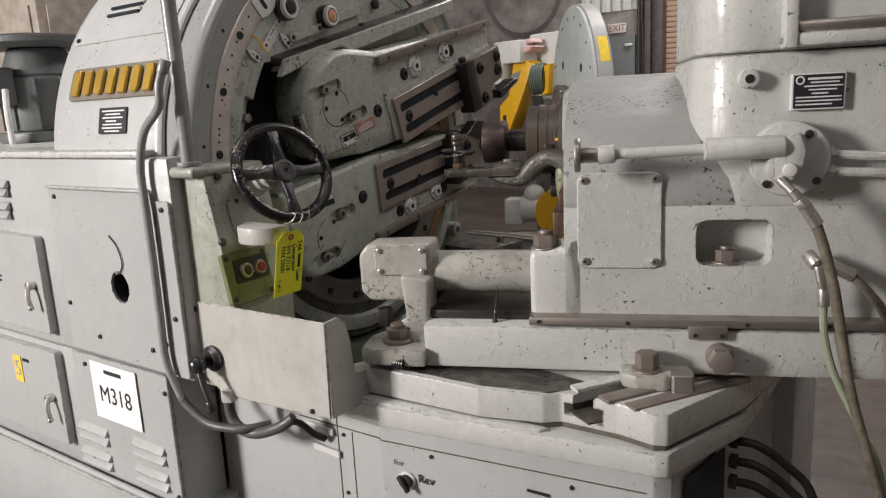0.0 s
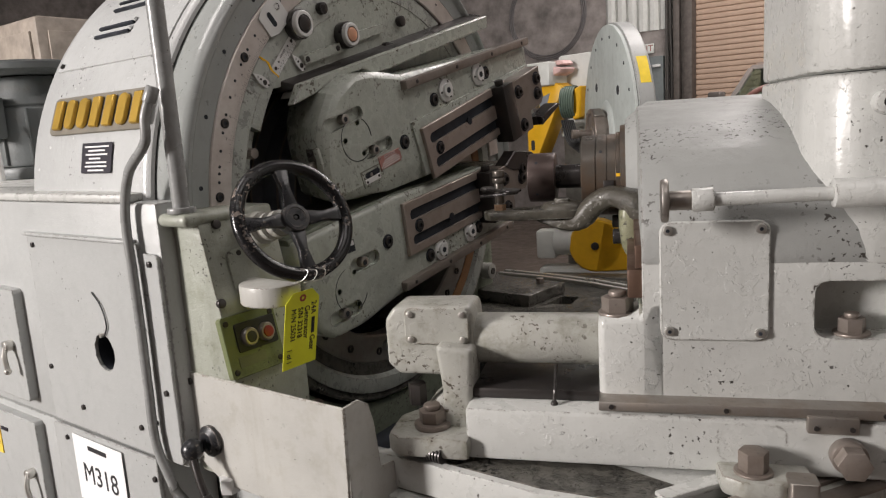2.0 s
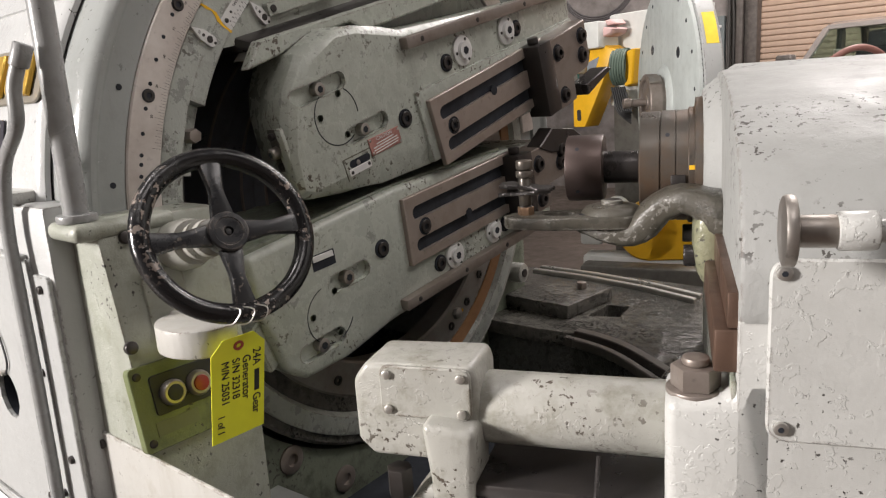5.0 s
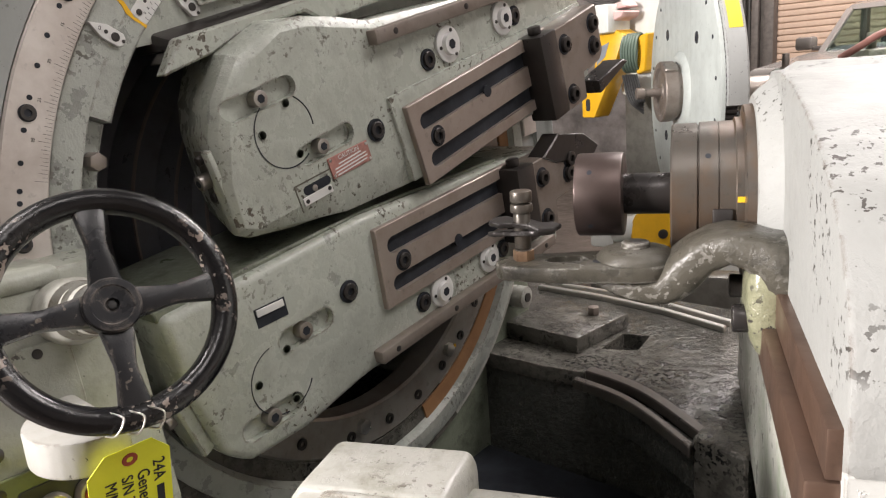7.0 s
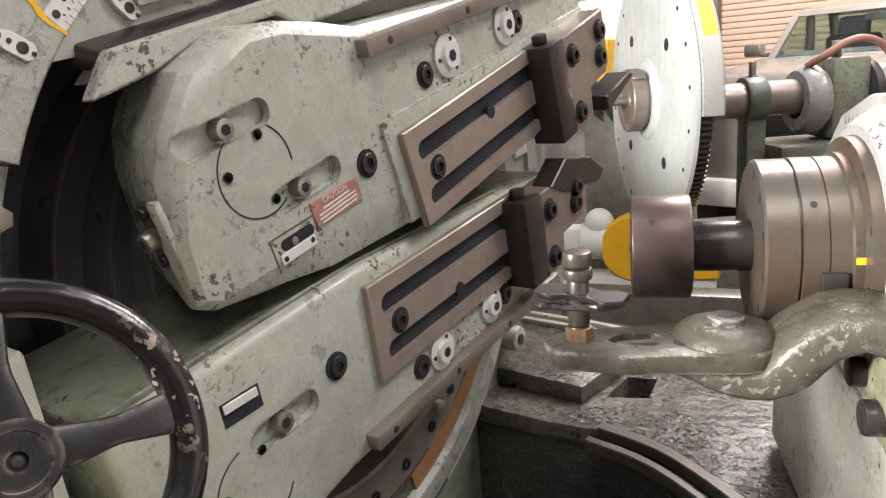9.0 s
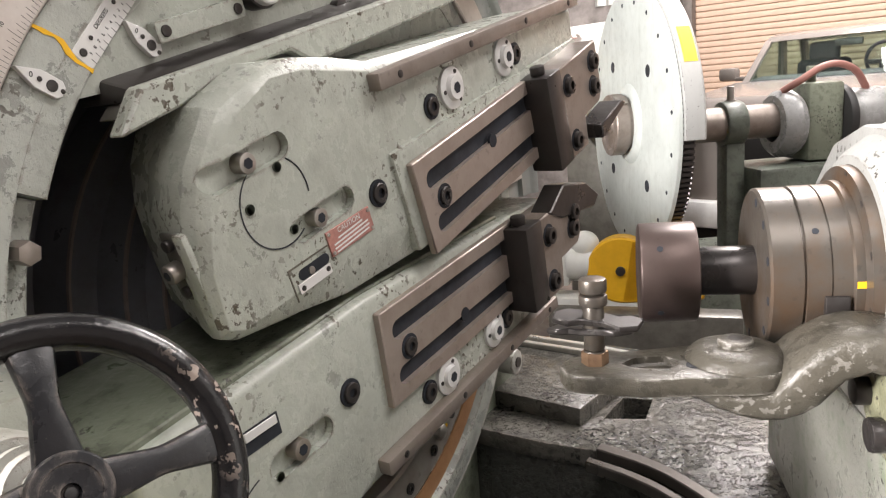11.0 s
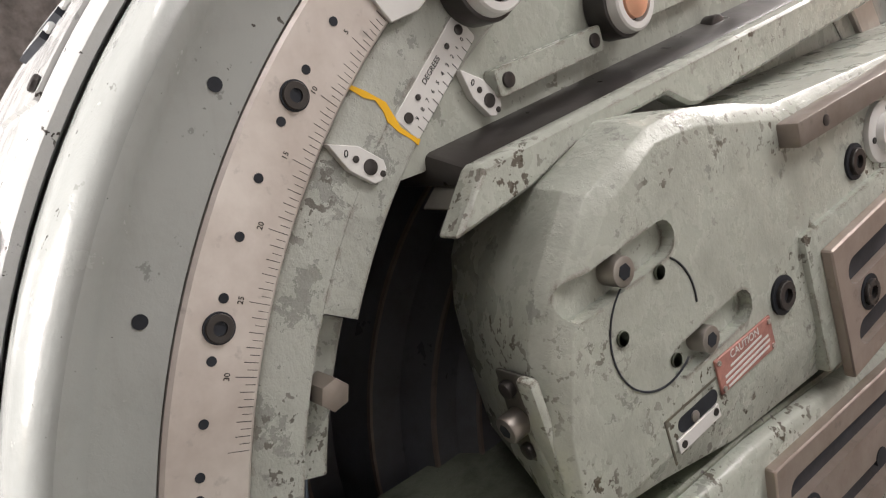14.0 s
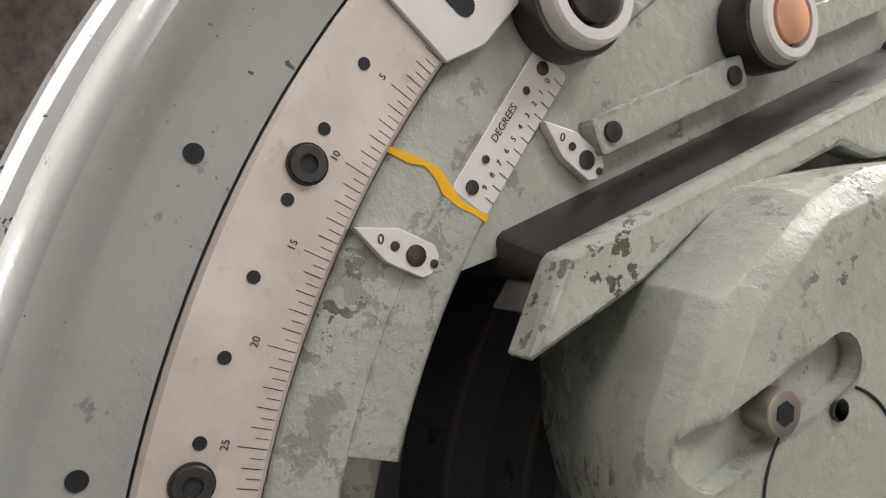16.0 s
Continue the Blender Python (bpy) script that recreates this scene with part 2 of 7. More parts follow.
WELLSTEEL = metal("dark_turned_steel", (0.15, 0.155, 0.175), 0.34, (0.07, 0.058, 0.052), 0.6, 0.3)
BRASS = plain("brass_lettering", (0.62, 0.40, 0.08), 0.35, 0.75)
YELLOW = plain("yellow_card", (0.78, 0.78, 0.03), 0.6, var=0.05)
MACHYEL = plain("yellow_machine_enamel", (0.72, 0.40, 0.015), 0.4, var=0.08)
PAPER = plain("white_paper", (0.80, 0.80, 0.80), 0.7, var=0.03)
INK = plain("black_ink", (0.015, 0.015, 0.018), 0.6)
PLATE = plain("black_name_plate", (0.022, 0.02, 0.028), 0.35)
SILVER = plain("silver_plate", (0.68, 0.68, 0.67), 0.42, 0.15, var=0.08)
REDPLATE = plain("red_lettered_plate", (0.34, 0.16, 0.135), 0.5, var=0.3, scale=60)
RED = plain("red_button", (0.24, 0.025, 0.018), 0.35)
CRAYON = plain("yellow_paint_stick", (0.80, 0.45, 0.01), 0.6)
COPPER = plain("copper_plug", (0.75, 0.42, 0.28), 0.35, 0.6)
BRONZE = plain("dull_bronze", (0.34, 0.22, 0.14), 0.4, 0.6, var=0.3, scale=60)
HOSE = plain("worn_brown_rubber_hose", (0.135, 0.118, 0.09), 0.55, var=0.4, scale=40)
TEAL = plain("teal_enamel", (0.04, 0.22, 0.20), 0.5)
WHITE = plain("white_enamel", (0.62, 0.63, 0.60), 0.5, var=0.06)
TAN = plain("tan_roller_door_steel", (0.40, 0.285, 0.21), 0.55, var=0.06)
CONCRETE = plain("grimy_concrete", (0.26, 0.235, 0.222), 0.85, var=0.45, scale=3.5, bumpy=0.3)
CEIL = plain("grey_sheet_ceiling", (0.20, 0.20, 0.195), 0.7, var=0.1, scale=2)
WOOD = plain("worn_timber", (0.33, 0.22, 0.13), 0.7, var=0.3, scale=22)
CARPAINT = plain("silver_car_paint", (0.32, 0.29, 0.27), 0.25, 0.5, var=0.03)
CARGLASS = plain("tinted_car_glass", (0.66, 0.78, 0.72), 0.03, var=0.01, bumpy=0.0)
CARGLASS.node_tree.nodes["Principled BSDF"].inputs["Transmission Weight"].default_value = 1.0
CABINCLOTH = plain("black_cabin_cloth", (0.025, 0.026, 0.03), 0.8)
GREYDOOR = plain("grey_steel_door", (0.13, 0.15, 0.15), 0.5)
PINK = plain("pink_sheet", (0.62, 0.42, 0.40), 0.7)


def floor_material():
    m, nt, bs = nodes_of("oily_concrete_floor")
    co = nt.nodes.new("ShaderNodeTexCoord").outputs["Object"]
    a, b = noise_node(nt, 0.9, 6, 0.6, co), noise_node(nt, 9, 5, 0.65, co)
    c = mixc(nt, ramp(nt, a.outputs[0], ((0.35, 0.0), (0.7, 1.0))).outputs[0], (0.060, 0.046, 0.037), (0.125, 0.100, 0.082))
    c = mixc(nt, ramp(nt, b.outputs[0], ((0.55, 0.0), (0.75, 0.6))).outputs[0], c, (0.045, 0.037, 0.030))
    link(nt, c, bs.inputs["Base Color"])
    link(nt, ramp(nt, b.outputs[0], ((0.3, 0.35), (0.7, 0.65))).outputs[0], bs.inputs["Roughness"])
    bump(nt, bs, b.outputs[0], 0.15, 0.004)
    return m


FLOOR = floor_material()


# ---- building helpers ----
def box(bm, x0, x1, y0, y1, z0, z1, bev=0.0, seg=2, m=None):
    t = bmesh.new()
    bmesh.ops.create_cube(t, size=1.0)
    for v in t.verts:
        v.co = Vector((x0 + (v.co.x + 0.5) * (x1 - x0), y0 + (v.co.y + 0.5) * (y1 - y0), z0 + (v.co.z + 0.5) * (z1 - z0)))
    if bev:
        bmesh.ops.bevel(t, geom=t.edges[:], offset=bev, segments=seg, affect="EDGES", profile=0.5)
    return merge(bm, t, m)


def merge(bm, t, m=None):
    if m is not None:
        t.transform(m)
    me = bpy.data.meshes.new("tmp")
    t.to_mesh(me)
    t.free()
    bm.from_mesh(me)
    bpy.data.meshes.remove(me)
    return bm


def prism(bm, pts, a0, a1, axis="x", bev=0.0, seg=2, m=None):
    """A polygon of the two other axes, drawn out along axis from a0 to a1."""
    t = bmesh.new()
    order = {"x": lambda p, a: (a, p[0], p[1]), "y": lambda p, a: (p[0], a, p[1]), "z": lambda p, a: (p[0], p[1], a)}[axis]
    lo = [t.verts.new(order(p, a0)) for p in pts]
    hi = [t.verts.new(order(p, a1)) for p in pts]
    t.faces.new(lo)
    t.faces.new(hi[::-1])
    for i in range(len(pts)):
        j = (i + 1) % len(pts)
        t.faces.new((lo[j], lo[i], hi[i], hi[j]))
    bmesh.ops.recalc_face_normals(t, faces=t.faces[:])
    if bev:
        bmesh.ops.bevel(t, geom=t.edges[:], offset=bev, segments=seg, affect="EDGES", profile=0.5, clamp_overlap=True)
    return merge(bm, t, m)


def frame_to(p0, p1):
    d = Vector(p1) - Vector(p0)
    return Matrix.Translation(p0) @ d.to_track_quat("Z", "Y").to_matrix().to_4x4(), d.length


def cyl(bm, p0, p1, r0, r1=None, n=24, bev=0.0, m=None):
    f, ln = frame_to(p0, p1)
    r1 = r0 if r1 is None else r1
    b = min(bev, r0 * 0.5, r1 * 0.5, ln * 0.45)
    prof = [(0, r0), (ln, r1)] if not b else [(0, r0 - b), (b * 0.3, r0 - b * 0.3), (b, r0), (ln - b, r1), (ln - b * 0.3, r1 - b * 0.3), (ln, r1 - b)]
    t = bmesh.new()
    rings = [[t.verts.new((r * math.cos(k * math.tau / n), r * math.sin(k * math.tau / n), z)) for k in range(n)] for z, r in prof]
    t.faces.new(rings[0][::-1])
    t.faces.new(rings[-1])
    for a, c in zip(rings, rings[1:]):
        for k in range(n):
            t.faces.new((a[k], a[(k + 1) % n], c[(k + 1) % n], c[k]))
    for fc in t.faces:
        fc.smooth = len(fc.verts) == 4 and n > 8
    t.transform(f)
    return merge(bm, t, m)


def hexhead(bm, p0, p1, r, m=None):
    return cyl(bm, p0, p1, r, n=6, bev=r * 0.08, m=m)


def lathe(bm, prof, n=96, a0=0.0, a1=math.tau, axis="x", closed=True, m=None):
    """Turns a profile of (along, radius) round the axis; angle 0 lies along +y, a quarter turn along +z."""
    t = bmesh.new()
    full = abs(a1 - a0 - math.tau) < 1e-6
    steps = n if full else n + 1
    rings = []
    for k in range(steps):
        a = a0 + (a1 - a0) * k / n
        rings.append([t.verts.new((x, r * math.cos(a), r * math.sin(a))) for x, r in prof])
    cnt = len(prof)
    for k in range(n):
        p, q = rings[k], rings[(k + 1) % steps]
        for i in range(cnt if closed else cnt - 1):
            j = (i + 1) % cnt
            f = t.faces.new((p[i], p[j], q[j], q[i]))
            f.smooth = True
    if not full and closed:
        t.faces.new(rings[0][::-1])
        t.faces.new(rings[-1])
    bmesh.ops.recalc_face_normals(t, faces=t.faces[:])
    for e in t.edges:
        if len(e.link_faces) == 2 and e.calc_face_angle(0) > 0.6:
            e.smooth = False
    return merge(bm, t, m)


def smooth_path(pts, sub=8):
    p = [Vector(q) for q in pts]
    p = [2 * p[0] - p[1]] + p + [2 * p[-1] - p[-2]]
    out = []
    for i in range(1, len(p) - 2):
        for k in range(sub):
            t = k / sub
            out.append(0.5 * (2 * p[i] + (p[i + 1] - p[i - 1]) * t + (2 * p[i - 1] - 5 * p[i] + 4 * p[i + 1] - p[i + 2]) * t * t + (3 * p[i] - p[i - 1] - 3 * p[i + 1] + p[i + 2]) * t ** 3))
    return out + [p[-2]]


def tube(bm, pts, r, n=12, sub=8, r1=None):
    p = smooth_path(pts, sub) if sub > 1 else [Vector(q) for q in pts]
    t = bmesh.new()
    rings, up = [], None
    for i, q in enumerate(p):
        d = (p[min(i + 1, len(p) - 1)] - p[max(i - 1, 0)]).normalized()
        if up is None:
            up = d.orthogonal().normalized()
        up = (up - d * up.dot(d)).normalized()
        side = d.cross(up)
        rr = r if r1 is None else r + (r1 - r) * i / (len(p) - 1)
        rings.append([t.verts.new(q + rr * (math.cos(k * math.tau / n) * up + math.sin(k * math.tau / n) * side)) for k in range(n)])
    t.faces.new(rings[0][::-1])
    t.faces.new(rings[-1])
    for a, b in zip(rings, rings[1:]):
        for k in range(n):
            t.faces.new((a[k], a[(k + 1) % n], b[(k + 1) % n], b[k])).smooth = True
    bmesh.ops.recalc_face_normals(t, faces=t.faces[:])
    return merge(bm, t)


def ball(bm, c, r, sx=1, sy=1, sz=1, n=20):
    t = bmesh.new()
    bmesh.ops.create_uvsphere(t, u_segments=n, v_segments=n // 2, radius=r)
    for f in t.faces:
        f.smooth = True
    return merge(bm, t, Matrix.Translation(c) @ Matrix.Diagonal((sx, sy, sz, 1)))


def slot_shape(x0, x1, r, n=8):
    """A long hole from x0 to x1 with round ends, as a polygon about the line y = 0."""
    out = []
    for c, s in ((x1 - r, -90), (x0 + r, 90)):
        out += [(c + r * math.cos(radians(s + 180 * k / n)), r * math.sin(radians(s + 180 * k / n))) for k in range(n + 1)]
    return out


def round_rect(x0, x1, y0, y1, r, n=5):
    out = []
    for cx, cy, s in ((x1 - r, y1 - r, 0), (x0 + r, y1 - r, 90), (x0 + r, y0 + r, 180), (x1 - r, y0 + r, 270)):
        out += [(cx + r * math.cos(radians(s + 90 * k / n)), cy + r * math.sin(radians(s + 90 * k / n))) for k in range(n + 1)]
    return out


def hull8(bm, face, back):
    """A block between a four-cornered face and the same face moved by back."""
    t = bmesh.new()
    a = [t.verts.new(p) for p in face]
    b = [t.verts.new(Vector(p) + Vector(back)) for p in face]
    t.faces.new(a)
    t.faces.new(b[::-1])
    for i in range(4):
        j = (i + 1) % 4
        t.faces.new((a[j], a[i], b[i], b[j]))
    bmesh.ops.recalc_face_normals(t, faces=t.faces[:])
    bmesh.ops.bevel(t, geom=t.edges[:], offset=0.006, segments=2, affect="EDGES", profile=0.5)
    return merge(bm, t)


def sections(bm, rows, bev=0.0, seg=2):
    """A solid through outlines of one length at several places along x: rows of (x, points of y and z)."""
    t = bmesh.new()
    rings = [[t.verts.new((x, y, z)) for y, z in pts] for x, pts in rows]
    t.faces.new(rings[0])
    t.faces.new(rings[-1][::-1])
    n = len(rings[0])
    for a, b in zip(rings, rings[1:]):
        for k in range(n):
            t.faces.new((a[k], a[(k + 1) % n], b[(k + 1) % n], b[k]))
    bmesh.ops.recalc_face_normals(t, faces=t.faces[:])
    if bev:
        sharp = [e for e in t.edges if len(e.link_faces) == 2 and e.calc_face_angle(0) > 0.35]
        bmesh.ops.bevel(t, geom=sharp, offset=bev, segments=seg, affect="EDGES", profile=0.5, clamp_overlap=True)
    return merge(bm, t)


def limb(bm, rows, n=20, power=0.55):
    """A cast limb in the x-z plane: rows of (x, y, z, height, width), rounded-square across."""
    t = bmesh.new()
    p = [Vector(r[:3]) for r in rows]
    rings = []
    for i, r in enumerate(rows):
        d = (p[min(i + 1, len(p) - 1)] - p[max(i - 1, 0)]).normalized()
        side = Vector((0, 1, 0))
        up_ = d.cross(side).normalized()
        ring_ = []
        for k in range(n):
            a = k * math.tau / n
            c, q = math.cos(a), math.sin(a)
            ring_.append(t.verts.new(p[i] + side * (r[4] / 2 * math.copysign(abs(c) ** power, c)) + up_ * (r[3] / 2 * math.copysign(abs(q) ** power, q))))
        rings.append(ring_)
    t.faces.new(rings[0])
    t.faces.new(rings[-1][::-1])
    for a, b in zip(rings, rings[1:]):
        for k in range(n):
            t.faces.new((a[k], a[(k + 1) % n], b[(k + 1) % n], b[k]))
    bmesh.ops.recalc_face_normals(t, faces=t.faces[:])
    bmesh.ops.subdivide_edges(t, edges=[e for e in t.edges if e.calc_length() > 0.03], cuts=1, smooth=0.6)
    return merge(bm, t)


def thing(name, label, category, m=None, group="", kind=""):
    ob = new(name)
    ob.empty_display_size = 0.1
    ob.matrix_world = m if m is not None else Matrix()
    return tagged(ob, label, category, group, kind)


def part(name, bm, material, parent, label=""):
    for f in bm.faces:
        f.smooth = True
    for e in bm.edges:
        e.smooth = len(e.link_faces) == 2 and e.calc_face_angle(3.0) < 0.62
    me = bpy.data.meshes.new(name)
    bm.to_mesh(me)
    bm.free()
    me.materials.append(material)
    ob = new(name, me)
    if parent is not None:
        ob.parent = parent
    if label:
        ob["label"] = label
    return ob


def lone(name, bm, material, label, category, group="", kind=""):
    return tagged(part(name, bm, material, None), label, category, group, kind)


def writing(name, body, size, m, material, parent, depth=0.0006, align="CENTER"):
    """Words as a mesh: read along local x, upright along local y, facing local z."""
    cu = bpy.data.curves.new(name, "FONT")
    cu.body, cu.size, cu.align_x, cu.align_y, cu.extrude = body, size, align, "CENTER", depth
    tmp = bpy.data.objects.new(name, cu)
    scene.collection.objects.link(tmp)
    me = bpy.data.meshes.new_from_object(tmp.evaluated_get(bpy.context.evaluated_depsgraph_get()))
    bpy.data.objects.remove(tmp)
    me.materials.append(material)
    ob = new(name, me)
    ob.parent = parent
    ob.matrix_local = m
    return ob


def cut(ob, *cutters):
    """Takes the cutters' shapes out of the mesh for good."""
    for bm in cutters:
        me = bpy.data.meshes.new("cutter")
        bm.to_mesh(me)
        bm.free()
        c = new("cutter", me)
        bpy.context.view_layer.update()
        c.matrix_world = ob.matrix_world
        mod = ob.modifiers.new("cut", "BOOLEAN")
        mod.operation, mod.object, mod.solver = "DIFFERENCE", c, "EXACT"
        bpy.context.view_layer.update()
        done = bpy.data.meshes.new_from_object(ob.evaluated_get(bpy.context.evaluated_depsgraph_get()))
        ob.modifiers.clear()
        ob.data = done
        bpy.data.objects.remove(c)
    sm = bmesh.new()
    sm.from_mesh(ob.data)
    bmesh.ops.remove_doubles(sm, verts=sm.verts[:], dist=0.00005)
    for e in sm.edges:
        e.smooth = len(e.link_faces) == 2 and e.calc_face_angle(3.0) < 0.62
    sm.to_mesh(ob.data)
    sm.free()
    return ob


B = bmesh.new


# ---- the hall ----
bm = B()
box(bm, -12, 8, -7.2, 9.2, -0.5, -0.30)
lone("floor", bm, FLOOR, "stained brown-grey concrete workshop floor", "floor", kind="structure")
bm = B()
box(bm, -12, -3.18, 9.0, 9.2, -0.30, 6.0)
box(bm, -3.18, -1.845, 9.0, 9.2, -0.30, 2.5)
lone("wall_north", bm, CONCRETE, "grimy streaked concrete wall", "wall", kind="structure")
bm = B()
for k in range(8):
    x = -3.18 + k * 0.166
    prism(bm, [(x, 9.0), (x + 0.05, 8.95), (x + 0.11, 8.95), (x + 0.16, 9.0), (x + 0.16, 9.1), (x, 9.1)], 2.5, 6.0, "z")
lone("wall_panels_north", bm, WHITE, "white corrugated sheet panels above the concrete wall", "wall", kind="structure")
bm = B()
box(bm, 4.4, 8, 9.0, 9.2, -0.3, 6)
box(bm, -1.845, 4.4, 9.0, 9.2, 4.2, 6)
lone("wall_north_east", bm, CONCRETE, "grey concrete wall beside the roller door", "wall", kind="structure")
bm = B()
box(bm, -12.2, -12, -7.2, 9.2, -0.3, 6)
lone("wall_west", bm, CONCRETE, "grey concrete side wall of the hall", "wall", kind="structure")
bm = B()
box(bm, 8, 8.2, -7.2, 9.2, -0.3, 6)
lone("wall_east", bm, CONCRETE, "grey concrete side wall of the hall", "wall", kind="structure")
# out of view; the opening is made up round the key light
bm = B()
box(bm, -12, -4.4, -7.2, -7.0, -0.3, 6)
box(bm, -2.4, 8, -7.2, -7.0, -0.3, 6)
box(bm, -4.4, -2.4, -7.2, -7.0, 4.0, 6)
lone("wall_south", bm, CONCRETE, "unseen concrete wall with an opening added for the key light", "wall", kind="structure")
bm = B()
box(bm, -12, 8, -7.2, 9.2, 6.0, 6.15)
lone("ceiling", bm, CEIL, "pale sheet-metal ceiling of the hall", "ceiling", kind="structure")

door = thing("roller_door", "closed tan steel roller door of narrow slats", "roller door", kind="structure")
slat = B()
prism(slat, [(8.97, 0.0), (8.957, 0.012), (8.953, 0.04), (8.958, 0.068), (8.97, 0.0745), (9.0, 0.0745), (9.0, 0.0)], -1.8, 4.4, "x")
first = part("slat", slat, TAN, door)
for k in range(-4, 56):
    if k == 0:
        continue
    s = first.copy()
    scene.collection.objects.link(s)
    s.location = (0, 0, 0.075 * k)
bm = B()
box(bm, -2.08, -1.99, 8.80, 9.0, -0.3, 6, 0.01)
box(bm, -1.99, -1.92, 8.88, 9.0, -0.3, 6, 0.01)
box(bm, -1.92, -1.80, 8.78, 9.0, -0.3, 6, 0.01)
lone("steel_column", bm, plain("brown_steel", (0.10, 0.085, 0.075), 0.6, var=0.3), "dark brown steel column beside the roller door", "column", kind="structure")
bm = B()
tube(bm, [(-2.13, 8.9, 1.0), (-2.13, 8.9, 2.0), (-2.15, 8.9, 2.6), (-2.15, 8.9, 4.5)], 0.025)
tube(bm, [(-2.20, 8.9, 1.0), (-2.20, 8.9, 2.1), (-2.21, 8.9, 4.5)], 0.02)
lone("conduit", bm, plain("dark_conduit", (0.06, 0.055, 0.05), 0.5), "dark electrical conduits running up the column", "conduit")
ex = thing("exit_door", "closed dark grey steel exit door with a push bar", "door", kind="structure")
bm = B()
box(bm, -2.95, -2.27, 8.93, 9.0, -0.3, 2.12, 0.01)
part("door_leaf", bm, GREYDOOR, ex)
bm = B()
box(bm, -2.42, -2.30, 8.88, 8.93, 1.96, 2.0, 0.01)
part("door_closer", bm, SILVER, ex)
es = thing("exit_sign", "white exit sign with red letters over the door", "sign", pose(-2.55, 8.96, 2.24, 90, 0, 0))
bm = B()
box(bm, -0.14, 0.14, -0.07, 0.07, 0, 0.04, 0.006)
part("sign_box", bm, WHITE, es)
writing("exit_letters", "EXIT", 0.13, pose(0, 0, 0.043), RED, es)

# coil of cable on the wall
bm = B()
for k in range(3):
    lathe(bm, [(0.0, 0.62 + 0.03 * k), (0.012, 0.632 + 0.03 * k), (0.0, 0.644 + 0.03 * k), (-0.012, 0.632 + 0.03 * k)], 48, m=pose(-4.2, 8.988, 2.95, 0, 0, 90))
lone("cable_coil", bm, plain("grey_cable", (0.16, 0.15, 0.15), 0.6), "large coil of grey cable hung on the wall", "cable")

# ---- gear generator: housing ----
CY, CZ = -0.03, 1.125        # cradle axis
hs = thing("machine_housing", "grey enamelled cast and sheet-metal housing of a gear generator", "machine housing")
bm = B()
box(bm, -2.1, -0.02, -0.93, -0.765, 0.52, 1.20, 0.012)
cab_ = part("cabinet", bm, SHEET, hs)
bm = B()
box(bm, -2.1, -0.15, -0.93, -0.765, 0.05, 0.518, 0.008)
part("lower_cabinet", bm, SHEET, hs)
bm = B()
box(bm, -2.1, -0.66, -0.765, 0.86, 0.05, 1.20, 0.008)
part("rear_cabinet", bm, SHEET, hs)
bm = B()
box(bm, -2.12, -0.12, -0.95, -0.765, 1.198, 1.222, 0.008)
box(bm, -2.12, -0.66, -0.765, 0.88, 1.198, 1.222, 0.008)
part("top_flange", bm, GREY, hs)
bm = B()
box(bm, -0.64, -0.30, 0.72, 0.86, -0.3, 1.20, 0.02)
part("rear_cheek", bm, OILBED, hs, "dark oily casting beside the cradle")
bm = B()
box(bm, -2.14, -0.10, -0.958, 0.90, -0.30, 0.040, 0.008)
box(bm, -2.14, -0.10, -0.968, 0.90, 0.036, 0.052, 0.006)
tube(bm, [(-2.1, -0.955, 0.062), (-0.15, -0.955, 0.062)], 0.011, sub=1)
part("plinth", bm, SHEET, hs)


def panel(x0, x1, z0, z1, y=-0.93, th=0.008, r=0.012, name="panel", mat=SHEET):
    b = B()
    prism(b, round_rect(x0, x1, z0, z1, r), y - th, y + 0.002, "y", 0.002, 1)
    return part(name, b, mat, hs)


front = panel(-0.69, -0.105, 0.53, 1.10, name="front_panel")
panel(-0.098, -0.028, 0.53, 1.075, name="narrow_panel")
panel(-0.71, -0.155, 0.07, 0.518, name="lower_panel")
bm = B()
box(bm, -0.69, -0.12, -0.952, -0.93, 1.098, 1.108, 0.003)
part("drip_strip", bm, SHEET, hs)
for x, z in ((-0.655, 1.07), (-0.66, 0.70), (-0.125, 0.63), (-0.125, 0.88), (-0.06, 1.05), (-0.06, 0.72), (-0.50, 0.60), (-0.20, 0.60), (-0.63, 0.48), (-0.17, 0.46), (-0.17, 0.10), (-0.66, 0.12)):
    bm = B()
    cyl(bm, (x, -0.945, z), (x, -0.935, z), 0.008, n=12, bev=0.003)
    part("panel_screw", bm, DARKSTEEL, hs)
for target in (front, cab_):
    bm = B()
    prism(bm, [(-0.338 + 0.050 * math.cos(k * 0.314) * (1.0 + 0.05 * math.sin(3 * k)), 0.787 + 0.052 * math.sin(k * 0.314)) for k in range(20)], -1.0, -0.775, "y")
    cut(target, bm)
# near-black back and lining put in for the shade inside the hole
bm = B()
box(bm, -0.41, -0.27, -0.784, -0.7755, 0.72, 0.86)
part("sight_hole", bm, VOID, hs, "near-black back of the oval sight hole, painted for its shade")
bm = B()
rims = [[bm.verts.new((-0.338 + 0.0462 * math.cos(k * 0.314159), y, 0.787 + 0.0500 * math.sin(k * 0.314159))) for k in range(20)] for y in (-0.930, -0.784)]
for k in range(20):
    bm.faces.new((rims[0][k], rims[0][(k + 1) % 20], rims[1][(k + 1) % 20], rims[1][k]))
part("hole_shade_lining", bm, VOID, hs)
bm = B()
tube(bm, [(-0.355, -0.941, 0.955), (-0.315, -0.942, 0.92), (-0.300, -0.942, 0.87), (-0.318, -0.942, 0.838)], 0.0022, 6)
